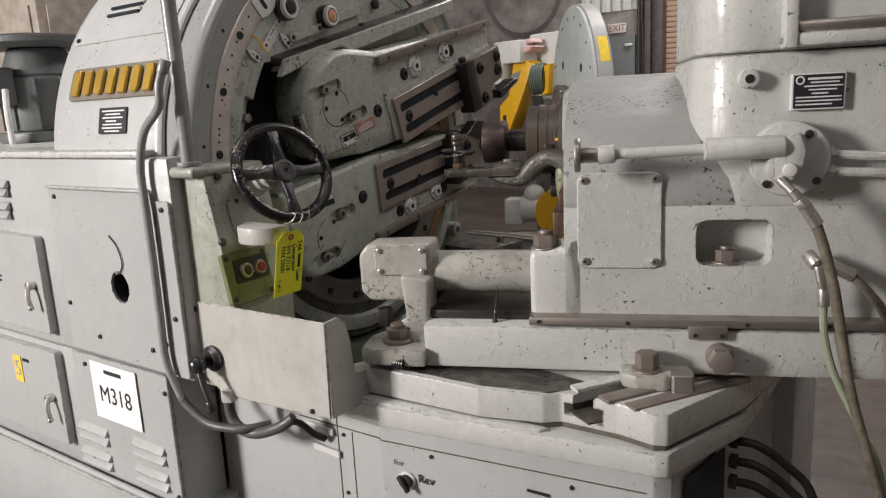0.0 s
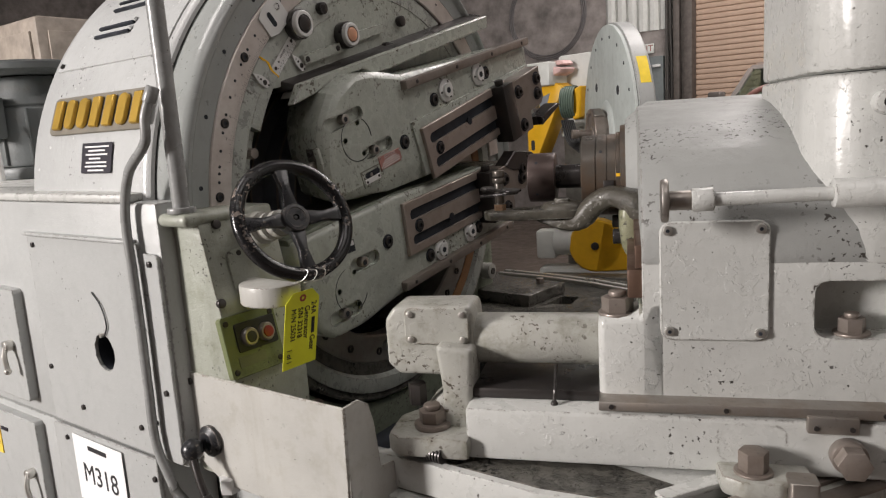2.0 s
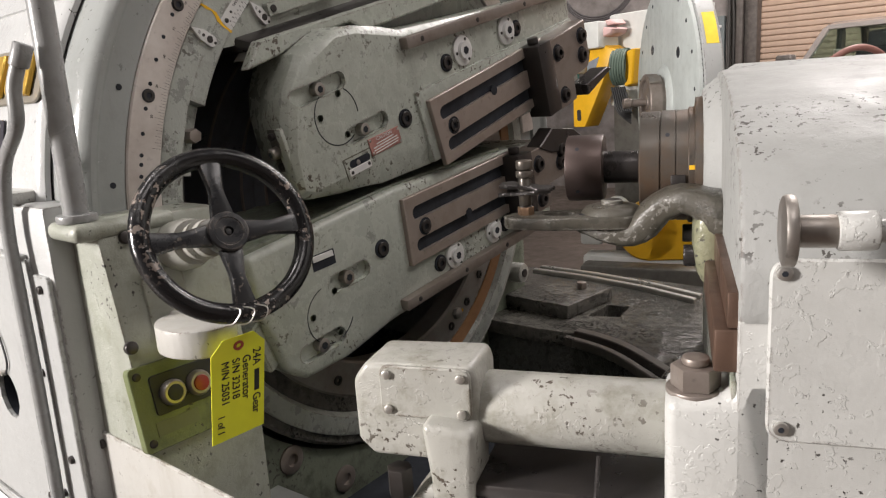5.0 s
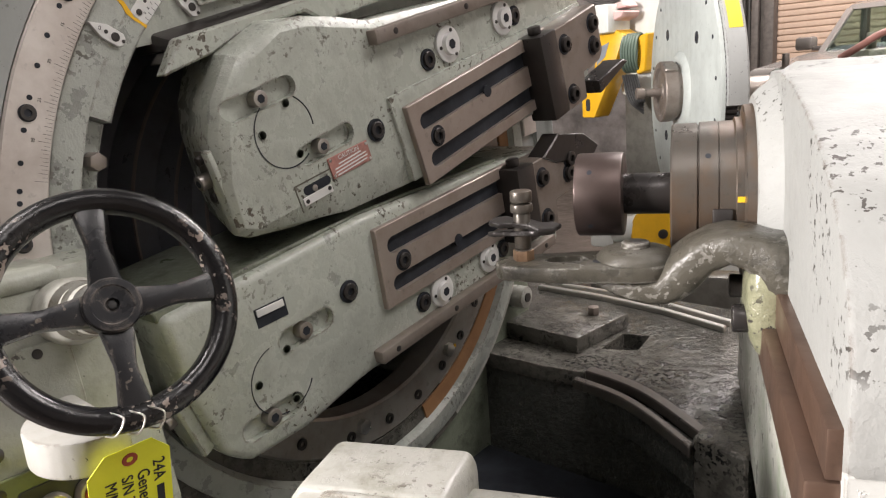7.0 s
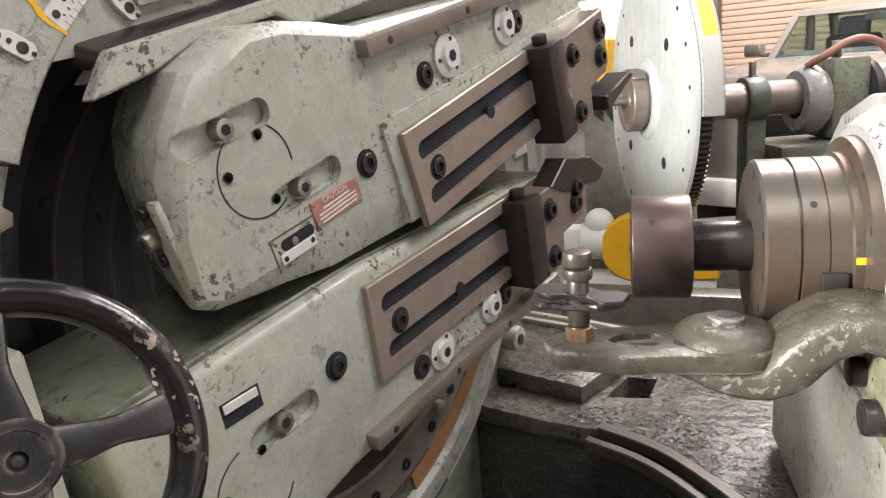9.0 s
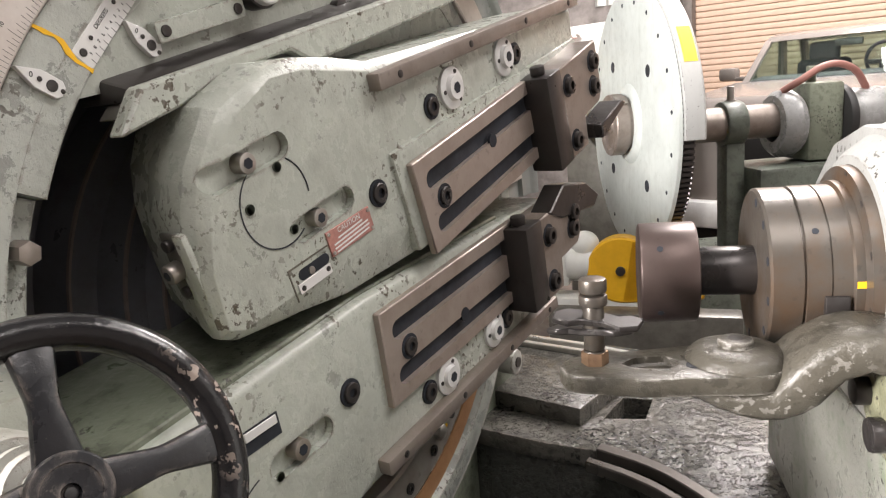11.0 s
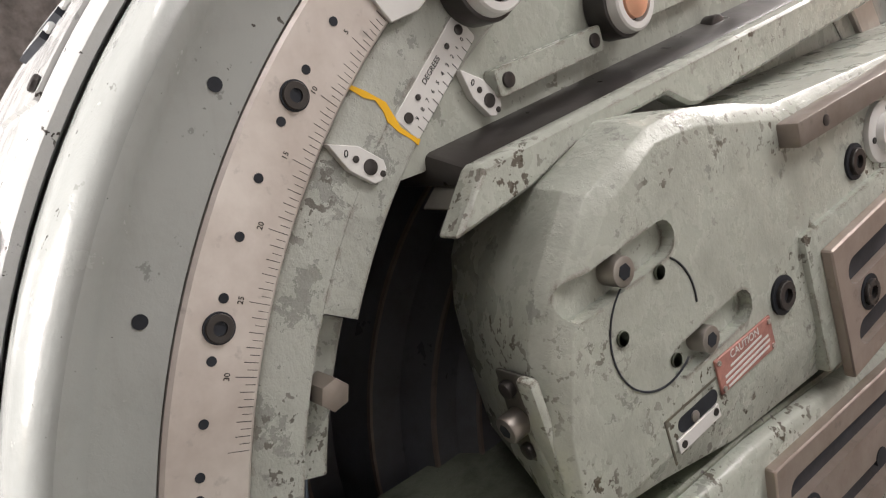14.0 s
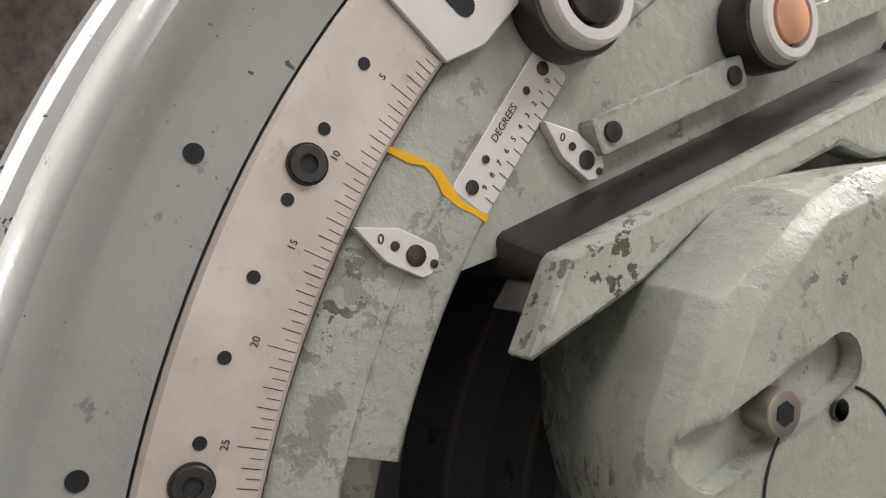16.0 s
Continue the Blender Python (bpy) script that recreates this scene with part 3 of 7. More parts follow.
part("cover_scratch", bm, INK, hs, "thin dark arc scratched by the swinging hole cover")
bm = B()
cyl(bm, (-0.33, -0.948, 0.838), (-0.33, -0.936, 0.838), 0.006, n=10)
part("cover_pin", bm, BRIGHT, hs)


def louvre(x0, x1, z):
    b = B()
    prism(b, [(-0.955, z - 0.012), (-0.938, z + 0.014), (-0.934, z + 0.014), (-0.934, z - 0.016), (-0.948, z - 0.016)], x0, x1, "x", 0.002, 1)
    part("louvre", b, SHEET, hs)


for z in (0.24, 0.205, 0.145, 0.11):
    louvre(-0.73, -0.55, z - 0.005)
    louvre(-0.39, -0.215, z + 0.010)
for k, z in enumerate((1.103, 1.074, 1.023, 0.991)):
    louvre(-1.25, -0.975 - 0.006 * k, z)


def cupboard_door(z0, z1):
    d = panel(-1.35, -0.80, z0, z1, y=-0.93, th=0.028, r=0.012, name="cupboard_door")
    b = B()
    cyl(b, (-0.86, -0.985, z0 + (z1 - z0) * 0.50), (-0.86, -0.955, z0 + (z1 - z0) * 0.50), 0.017, n=20, bev=0.004)
    tube(b, [(-0.86, -0.978, z0 + (z1 - z0) * 0.50), (-0.85, -0.99, z0 + (z1 - z0) * 0.5 - 0.03), (-0.842, -0.99, z0 + (z1 - z0) * 0.5 - 0.07)], 0.008, 10)
    ball(b, (-0.842, -0.99, z0 + (z1 - z0) * 0.5 - 0.075), 0.011)
    h = part("handle", b, BRIGHT, d, "worn steel turn handle")
    return d


upper_door = cupboard_door(0.565, 0.925)
lower_door = cupboard_door(0.135, 0.495)
for x, z, w in ((-1.13, 0.775, 0.022), (-1.12, 0.757, 0.018), (-1.13, 0.739, 0.024)):
    bm = B()
    box(bm, x - w, x + w, -0.960, -0.9575, z - 0.004, z + 0.004)
    part("scribble_bar", bm, INK, upper_door)
bm = B()
box(bm, -1.125, -1.065, -0.961, -0.957, 0.335, 0.44)
part("number_sticker", bm, plain("yellow_sticker", (0.75, 0.52, 0.06), 0.6), lower_door, "worn yellow number sticker")
writing("sticker_number", "5", 0.09, pose(-1.095, -0.962, 0.387, 90, 0, 0), SHEET, lower_door)
bm = B()
box(bm, -1.05, -1.005, -0.961, -0.957, 0.425, 0.437)
part("small_plate", bm, PLATE, lower_door)

# barrel cover over the cradle
bm = B()
prof = [(-0.725, 0.60), (-0.725, 0.836), (-0.715, 0.858), (-0.695, 0.868), (-0.118, 0.8715), (-0.105, 0.869), (-0.097, 0.862), (-0.095, 0.853), (-0.10, 0.851), (-0.16, 0.851), (-0.16, 0.60)]
lathe(bm, prof, 96, radians(4), radians(176), m=Matrix.Translation((0, CY, CZ)))
part("barrel_cover", bm, GLOSS, hs, "glossy grey rounded barrel cover")


def on_barrel(x, ang, out=0.0):
    """A frame on the barrel's near side: local x along the axis, y upward along the skin, z outward; ang in degrees up from level."""
    a = radians(ang)
    c = (x, CY - (0.870 + out) * math.cos(a), CZ + (0.870 + out) * math.sin(a))
    z = Vector((0, -math.cos(a), math.sin(a)))
    x_ = Vector((1, 0, 0))
    y = z.cross(x_)
    return Matrix.Translation(c) @ Matrix((x_, y, z)).transposed().to_4x4()


def barrel_sheet(x0, x1, a0, a1, out, name, mat, bev=0.0):
    b = B()
    lathe(b, [(x0, 0.867), (x0, 0.8705 + out), (x1, 0.8715 + out), (x1, 0.867)], 16, radians(180 - a1), radians(180 - a0), m=Matrix.Translation((0, CY, CZ)))
    return part(name, b, mat, hs)


barrel_sheet(-0.665, -0.125, 30, 66, 0.004, "vent_panel", GLOSS)
for row in range(6):
    a = (37.0, 39.0, 43.6, 45.6, 50.2, 52.2)[row]
    for k in range(1):
        bm = B()
        prism(bm, [(-0.095, -0.006), (-0.088, 0.009), (0.088, 0.009), (0.095, -0.006)], 0.0, 0.009, "z", 0.003, 1, m=on_barrel(-0.432 + 0.012 * (row // 2), a, 0.004))
        v = part("vent_louvre", bm, GLOSS, hs)
        # black strip painted for the shade under each louvre
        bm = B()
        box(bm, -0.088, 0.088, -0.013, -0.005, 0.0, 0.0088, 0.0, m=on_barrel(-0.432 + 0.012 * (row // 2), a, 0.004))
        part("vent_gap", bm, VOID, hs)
for x in (-0.64, -0.145):
    bm = B()
    cyl(bm, (0, 0, 0), (0, 0, 0.006), 0.008, n=12, bev=0.002, m=on_barrel(x, 31, 0.005))
    part("panel_screw", bm, DARKSTEEL, hs)
sign = B()
prism(sign, round_rect(-0.25, 0.25, -0.055, 0.055, 0.02), 0.0, 0.006, "z", 0.002, 1, m=on_barrel(-0.355, 20.3, 0.0))
sg = part("maker_sign", sign, plain("sign_recess", (0.17, 0.155, 0.125), 0.45), hs, "cast maker's sign with gold raised letters as plain blocks")
for k in range(7):
    bm = B()
    x = -0.198 + k * 0.066
    if k in (1, 2, 5):
        prism(bm, round_rect(x - 0.021, x + 0.021, -0.042, 0.042, 0.019), 0.006, 0.018, "z", 0.003, 1, m=on_barrel(-0.355, 20.3, 0.0))
    else:
        prism(bm, [(x - 0.019, -0.042), (x - 0.019, 0.042), (x + 0.019, 0.042), (x + 0.019, -0.042)], 0.006, 0.018, "z", 0.003, 1, m=on_barrel(-0.355, 20.3, 0.0))
    part("gold_block", bm, BRASS, sg)
bm = B()
prism(bm, round_rect(-0.076, 0.076, -0.041, 0.041, 0.006), 0.0, 0.003, "z", 0.001, 1, m=on_barrel(-0.335, 12.2, 0.002))
npl = part("notice_plate", bm, PLATE, hs, "small black notice plate with silver lines of unreadable print")
for k in range(7):
    bm = B()
    w = (0.060, 0.042, 0.055, 0.036, 0.052, 0.055, 0.040)[k]
    box(bm, -w, w * (0.6 if k == 3 else 1), 0.030 - k * 0.0105 - 0.0022, 0.030 - k * 0.0105 + 0.0022, 0.003, 0.0036, m=on_barrel(-0.335, 12.2, 0.002))
    part("print_line", bm, SILVER, npl)

# notice sheet and its writing
pp = thing("paper_sheet", "white paper sheet lettered M318 taped to the cabinet", "paper sheet", pose(-0.457, -0.942, 0.398, 90, 0, -0.6))
bm = B()
prism(bm, round_rect(-0.138, 0.138, -0.104, 0.104, 0.002, 1), 0.0, 0.0012, "z")
part("sheet", bm, PAPER, pp)
writing("number_letters", "M318", 0.086, pose(0.0, -0.012, 0.0016), INK, pp)
bm = B()
box(bm, -0.052, 0.052, 0.068, 0.082, 0.0012, 0.002)
part("heading_bar", bm, INK, pp, "black bar of a company heading")

# pipes on the front
pc = thing("conduit_pipe", "grey painted conduit bent down the cabinet front", "pipe")
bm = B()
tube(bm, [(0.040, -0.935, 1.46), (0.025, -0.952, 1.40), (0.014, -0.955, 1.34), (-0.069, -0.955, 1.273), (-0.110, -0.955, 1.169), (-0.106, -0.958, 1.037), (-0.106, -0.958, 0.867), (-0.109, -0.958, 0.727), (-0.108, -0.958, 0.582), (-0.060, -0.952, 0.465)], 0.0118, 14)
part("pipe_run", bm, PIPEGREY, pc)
# lower conduit painted dark for the shadow it runs through under the tray
TAIL = paint("shadow_dark_conduit", (0.085, 0.085, 0.08), chip=0.66, rough=0.35, bare=0.72)
bm = B()
tube(bm, [(-0.068, -0.952, 0.478), (-0.050, -0.95, 0.455), (0.027, -0.94, 0.408), (0.10, -0.925, 0.400), (0.16, -0.90, 0.40), (0.20, -0.84, 0.40)], 0.0130, 14)
part("pipe_tail", bm, TAIL, pc, "conduit tail with the tray's shadow in its dark grey")
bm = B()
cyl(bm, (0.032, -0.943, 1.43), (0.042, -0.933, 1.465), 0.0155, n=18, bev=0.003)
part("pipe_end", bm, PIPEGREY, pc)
bm = B()
tube(bm, [(0.085, -0.89, 0.50), (0.080, -0.89, 0.434), (0.110, -0.89, 0.392), (0.179, -0.885, 0.384), (0.270, -0.87, 0.418), (0.31, -0.85, 0.448)], 0.0165, 12)
part("pipe_elbow", bm, TAIL, pc, "conduit elbow painted dark for the shadow under the tray")
bm = B()
tube(bm, [(0.30, -0.86, 0.44), (0.325, -0.84, 0.43), (0.345, -0.81, 0.39), (0.352, -0.775, 0.36)], 0.010, 10)
part("cable_sleeve", bm, BLACK, pc)
bm = B()
hexhead(bm, (0.085, -0.89, 0.472), (0.086, -0.89, 0.51), 0.026)
part("pipe_nut", bm, SILVER, pc)
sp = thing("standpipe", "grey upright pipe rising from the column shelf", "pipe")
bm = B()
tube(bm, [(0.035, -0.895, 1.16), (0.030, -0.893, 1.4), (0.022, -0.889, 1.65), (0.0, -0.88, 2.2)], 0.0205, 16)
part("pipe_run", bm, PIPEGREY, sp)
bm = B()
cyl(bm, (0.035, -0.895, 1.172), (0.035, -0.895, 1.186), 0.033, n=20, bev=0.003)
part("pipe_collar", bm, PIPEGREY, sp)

# ---- column, buttons, handwheel, tag ----
COLUMN = paint("grey_green_column_enamel", (0.35, 0.365, 0.315), dirt=(0.14, 0.15, 0.08), dirty=0.45, chip=0.64, bare=0.69, edge=(0.18, 0.16, 0.13), peel=0.32, rough=0.34)
col = thing("control_column", "grey and olive column carrying push buttons", "machine column")
bm = B()
prism(bm, [(-0.03, 0.50), (0.154, 0.50), (0.154, 0.80), (0.079, 1.143), (0.074, 1.168), (-0.025, 1.168)], -0.888, -0.66, "y", 0.008)
part("column_body", bm, COLUMN, col)
bm = B()
box(bm, -0.03, 0.084, -0.925, -0.74, 1.140, 1.172, 0.014, 3)
part("column_shelf", bm, COLUMN, col)


def on_cheek(y, z):
    """A frame on the column's sloping right side: x away from the viewer, y up the slope, z out."""
    up = Vector((-0.218, 0, 1)).normalized()
    x = Vector((0, 1, 0))
    return Matrix.Translation((0.0815 + 0.218 * (1.143 - z), y, z)) @ Matrix((x, up, x.cross(up))).transposed().to_4x4()


bm = B()
prism(bm, round_rect(-0.035, 0.045, -0.055, 0.055, 0.02), 0.0, 0.005, "z", 0.002, 1, m=on_cheek(-0.80, 1.02))
part("cheek_panel", bm, COLUMN, col)
bp = on_cheek(-0.906, 0.852)
bm = B()
prism(bm, round_rect(0.004, 0.165, -0.078, 0.072, 0.008), -0.01, 0.008, "z", 0.003, 1, m=bp)
bpo = part("button_plate", bm, OLIVE, col, "olive push-button plate")
bm = B()
prism(bm, round_rect(0.036, 0.156, -0.020, 0.050, 0.006), 0.006, 0.012, "z", 0.002, 1, m=bp)
part("button_legend", bm, BLACK, bpo)
for x, mat, nm in ((0.070, BLACK, "black_button"), (0.120, RED, "red_button")):
    bm = B()
    lathe(bm, [(0.010, 0.0145), (0.010, 0.023), (0.020, 0.023), (0.026, 0.019), (0.026, 0.0145)], 28, m=bp @ Matrix.Translation((x, 0.012, 0)) @ pose(0, 0, 0, 0, -90, 0))
    part("button_bezel", bm, STEEL, bpo)
    bm = B()
    cyl(bm, (x, 0.012, 0.008), (x, 0.012, 0.030 if mat == RED else 0.0275), 0.0145, n=24, bev=0.003, m=bp)
    part(nm, bm, mat, bpo)
for x, y in ((0.018, 0.056), (0.150, 0.056), (0.018, -0.062), (0.150, -0.062)):
    bm = B()
    cyl(bm, (x, y, 0.004), (x, y, 0.011), 0.0075, n=12, bev=0.002, m=bp)
    part("plate_screw", bm, DARKSTEEL, bpo)
bm = B()
box(bm, 0.030, 0.11, -0.055, -0.030, 0.006, 0.0095, m=bp)
part("legend_strip", bm, plain("aged_legend", (0.14, 0.15, 0.08), 0.6), bpo)
bm = B()
prism(bm, [(0.10, -0.80)] + [(0.208 + 0.080 * math.cos(radians(a)), -0.80 + 0.066 * math.sin(radians(a))) for a in range(180, 365, 12)] + [(0.29, -0.775), (0.12, -0.77)], 0.950, 0.998, "z", 0.004, 2)
part("wheel_bracket", bm, TRAYGREY, col, "rounded white band under the handwheel")
for y, z in ((-0.881, 0.956), (-0.841, 1.138), (-0.80, 1.062), (-0.80, 0.985)):
    bm = B()
    cyl(bm, (0, 0, -0.004), (0, 0, 0.008), 0.0115 if y < -0.81 else 0.007, n=16, bev=0.002, m=on_cheek(y, z))
    part("socket_screw", bm, DARKSTEEL, col)

hn = Vector((0.88, -0.22, 0.42)).normalized()
WM = Matrix.Translation((0.275, -0.765, 1.145)) @ hn.to_track_quat("X", "Z").to_matrix().to_4x4() @ pose(0, 0, 0, -13, 0, 0)
hw = thing("handwheel", "black four-spoke handwheel with a worn scuffed rim", "handwheel", WM)
bm = B()
rr, tr = 0.134, 0.0165
lathe(bm, [(tr * math.cos(k * math.tau / 14) * 1.05, rr + tr * math.sin(k * math.tau / 14)) for k in range(14)], 72)
part("rim", bm, WORNRIM, hw, "black rim worn to brown metal")
bm = B()
lathe(bm, [(-0.030, 0.0), (-0.030, 0.026), (0.0, 0.034), (0.014, 0.0335), (0.0165, 0.0315), (0.017, 0.024), (0.0155, 0.023), (0.0155, 0.008), (0.010, 0.0065), (0.010, 0.0)], 40, closed=False)
part("hub", bm, BLACKIRON, hw)
bm = B()
cyl(bm, (0.009, 0, 0), (0.0135, 0, 0), 0.005, n=20, bev=0.001)
part("hub_nut", bm, BLACK, hw)
for k in range(4):
    bm = B()
    t = bmesh.new()
    prism(t, [(0.020, -0.021), (0.075, -0.012), (0.128, -0.020), (0.128, 0.020), (0.075, 0.012), (0.020, 0.021)], -0.010, 0.010, "x", 0.007, 2)
    merge(bm, t, pose(0, 0, 0, k * 90 + 12, 0, 0))
    part("spoke", bm, BLACKIRON, hw)
SM = Matrix.Translation((0.275, -0.765, 1.145)) @ Vector((0.97, -0.10, 0.21)).normalized().to_track_quat("X", "Z").to_matrix().to_4x4()
ws = thing("wheel_shaft", "stepped pale shaft behind the handwheel", "shaft", SM)
bm = B()
lathe(bm, [(-0.27, 0.0), (-0.27, 0.048), (-0.15, 0.046), (-0.125, 0.040), (-0.122, 0.028), (-0.105, 0.028), (-0.104, 0.034), (-0.085, 0.036), (-0.083, 0.027), (-0.07, 0.027), (-0.068, 0.033), (-0.052, 0.032), (-0.048, 0.020), (-0.02, 0.020), (-0.02, 0.0)], 40, closed=False)
part("shaft_body", bm, LIGHT, ws)
bm = B()
cyl(bm, (-0.118, 0, 0), (-0.110, 0, 0), 0.031, n=28, bev=0.002)
part("shaft_collar", bm, STEEL, ws)
bm = B()
for k in range(3):
    a = radians(268 + k * 9)
    tube(bm, [(0.012, 0.125 * math.cos(a), 0.125 * math.sin(a)), (0.03, 0.14 * math.cos(a + 0.1), 0.135 * math.sin(a)), (0.018, 0.155 * math.cos(a + 0.05), 0.152 * math.sin(a)), (-0.015, 0.15 * math.cos(a), 0.15 * math.sin(a))], 0.0012, 6)
tw = part("tag_wire", bm, BRIGHT, None)
tw.matrix_world = WM
tagged(tw, "thin twisted wire tied round the wheel rim", "wire")

tg = thing("inventory_tag", "yellow card tag with black handwriting hung from the handwheel", "tag", Matrix.Translation((0.291, -0.790, 0.890)) @ Matrix(((0.045, 0.226, 0.973), (0.999, -0.02, -0.042), (0.01, 0.974, -0.226))).to_4x4() @ Matrix.Diagonal((0.95, 0.86, 1, 1)))
bm = B()
prism(bm, [(-0.053, -0.112), (0.053, -0.112), (0.053, 0.085), (0.030, 0.112), (-0.030, 0.112), (-0.053, 0.085)], -0.0006, 0.0006, "z")
part("card", bm, YELLOW, tg)
bm = B()
lathe(bm, [(0.0, 0.0045), (0.0, 0.010), (0.0016, 0.010), (0.0016, 0.0045)], 24, m=Matrix.Translation((0, 0.092, 0)) @ pose(0, 0, 0, 0, -90, 0))
part("eyelet", bm, plain("red_eyelet", (0.35, 0.06, 0.03), 0.5), tg)
rot = pose(0, 0, 0, 0, 0, -90)
for k, (txt, sz) in enumerate((("24A", 0.023), ("Generator", 0.023), ("S/N 32318", 0.021), ("M/N 25031", 0.021))):
    writing("tag_word", txt, sz, pose(0.036 - k * 0.021, 0.074 - (0.008 if k else 0), 0.0009) @ rot, INK, tg, align="LEFT")
writing("tag_word", "Gear", 0.023, pose(0.036, -0.028, 0.0009) @ rot, INK, tg, align="LEFT")
writing("tag_word", "1 of 1", 0.019, pose(-0.036, -0.05, 0.0009) @ rot, INK, tg, align="LEFT")
for x, y0, y1 in ((0.037, -0.022, 0.026),):
    bm = B()
    box(bm, x - 0.005, x + 0.005, y0, y1, 0.0006, 0.0011)
    part("ink_bar", bm, INK, tg)

# ---- splash tray and lever ----
tray = thing("splash_tray", "pale grey sheet-metal splash tray with a rolled corner", "tray")
bm = B()
prism(bm, [(-0.055, 0.768), (0.512, 0.772), (0.505, 0.505), (0.35, 0.495), (0.07, 0.487), (-0.01, 0.53), (-0.055, 0.55)], -0.894, -0.887, "y", 0.002, 1)
part("front_sheet", bm, TRAYGREY, tray)
bm = B()
prism(bm, [(-0.890, 0.505), (-0.890, 0.772), (-0.845, 0.775), (-0.815, 0.755), (-0.800, 0.70), (-0.79, 0.60), (-0.60, 0.57), (-0.60, 0.50)], 0.504, 0.511, "x", 0.002, 1)
part("end_sheet", bm, TRAYGREY, tray)
bm = B()
cyl(bm, (-0.02, -0.901, 0.745), (-0.02, -0.892, 0.745), 0.009, n=12, bev=0.002)
part("tray_screw", bm, DARKSTEEL, tray)
bm = B()
cyl(bm, (0.44, -0.901, 0.515), (0.44, -0.892, 0.515), 0.007, n=12, bev=0.002)
part("tray_screw", bm, DARKSTEEL, tray)
lv = thing("shift_lever", "black ball lever with a dark steel arm", "lever")
bm = B()
lathe(bm, [(0.0, 0.0), (0.0, 0.04), (-0.01, 0.04), (-0.02, 0.026), (-0.02, 0.0)], 28, closed=False, m=pose(0.041, -0.895, 0.600, 0, 0, 90))
ball(bm, (0.030, -0.945, 0.592), 0.028)
part("lever_ball", bm, BLACKIRON, lv)
bm = B()
tube(bm, [(0.035, -0.95, 0.585), (0.065, -0.96, 0.535), (0.095, -0.965, 0.487)], 0.0095, 12)
part("lever_arm", bm, DARKSTEEL, lv)
bm = B()
cyl(bm, (0.091, -0.965, 0.497), (0.103, -0.966, 0.468), 0.015, n=16, bev=0.004)
part("lever_tip", bm, DARKSTEEL, lv)

# ---- cradle: fixed ring, rotating face ----
CM = pose(-0.05, CY, CZ, 0, 0, 2.9)
rg = thing("cradle_ring", "graduated ground-steel ring round the cradle mouth", "machine ring", CM)
bm = B()
lathe(bm, [(-0.14, 0.66), (-0.14, 0.825), (-0.12, 0.838), (-0.085, 0.846), (-0.045, 0.849), (-0.020, 0.848), (-0.002, 0.844), (0.010, 0.837), (0.015, 0.828), (0.014, 0.820), (0.008, 0.813), (0.002, 0.808), (0.0, 0.804), (0.0, 0.757), (-0.012, 0.755), (-0.012, 0.66)], 110, radians(2), radians(208))
part("rim_casting", bm, RIMPAINT, rg, "glossy rounded grey rim casting")
bm = B()
lathe(bm, [(-0.012, 0.684), (0.0, 0.684), (0.003, 0.687), (0.003, 0.752), (0.0, 0.755), (-0.012, 0.755)], 130, radians(6), radians(208))
ringpl = part("graduated_ring", bm, RINGSTEEL, rg, "satin steel ring with engraved degree marks")


def on_ring(r, ang, out=0.0):
    """A frame on the ring's face: local x inward along the radius, y along the ring upwards, z out of the face; ang in degrees from +y."""
    a = radians(ang)
    z = Vector((1, 0, 0))
    x = Vector((0, -math.cos(a), -math.sin(a)))
    y = z.cross(x)
    return Matrix.Translation((out, r * math.cos(a), r * math.sin(a))) @ Matrix((x, y, z)).transposed().to_4x4()


bm = B()
for v in range(0, 36):
    ln = 0.017 if v % 5 == 0 else 0.012
    box(bm, -ln, 0.0005, -0.00024, 0.00024, 0.0, 0.0003, m=on_ring(0.688, 133.92 + 0.955 * v, 0.003))
    if v < 35:
        box(bm, -0.008, 0.0005, -0.0002, 0.0002, 0.0, 0.0003, m=on_ring(0.688, 134.40 + 0.955 * v, 0.003))
part("graduation", bm, INK, ringpl)
for v in range(5, 35, 5):
    writing("degree_number", str(v), 0.0066, on_ring(0.712, 133.92 + 0.955 * v, 0.0032) @ pose(0, 0, 0, 0, 0, 90), DARKSTEEL, ringpl, 0.0003)
for ang in (114.2, 129.4, 144.55, 159.65, 174.7, 190, 38, 53, 68.5, 83.8, 99):
    bm = B()
    cyl(bm, (0, 0, -0.001), (0, 0, 0.002), 0.0128, n=28, m=on_ring(0.725, ang, 0.003))
    s = part("counterbore", bm, VOID, ringpl)
    bm = B()
    lathe(bm, [(0.0, 0.0058), (0.0, 0.0115), (0.003, 0.0115), (0.004, 0.0107), (0.004, 0.0058)], 24, m=on_ring(0.725, ang, 0.003) @ pose(0, 0, 0, 0, -90, 0))
    part("socket_screw", bm, DARKSTEEL, ringpl)
for ang in (131.3, 138.8, 142.65, 146.45, 150.3, 154.05, 157.85, 161.65, 165.4, 168.6, 170.0, 171.75, 176.6, 180.4, 184.2, 127.5, 123.7, 119.9, 116.1, 47, 62, 77, 92, 107):
    bm = B()
    cyl(bm, (0, 0, 0), (0, 0, 0.0006), 0.0040, n=16, m=on_ring(0.726, ang, 0.0031))
    part("drilled_hole", bm, VOID, ringpl)
for ang, r in ((146.5, 0.783), (159.8, 0.782), (173.0, 0.780), (133.2, 0.783), (119.9, 0.783), (106.6, 0.783), (186.2, 0.780)):
    bm = B()
    cyl(bm, (0, 0, 0), (0, 0, 0.0008), 0.0058, n=16, m=on_ring(r, ang, 0.0001))
    part("drilled_hole", bm, VOID, rg)
bm = B()
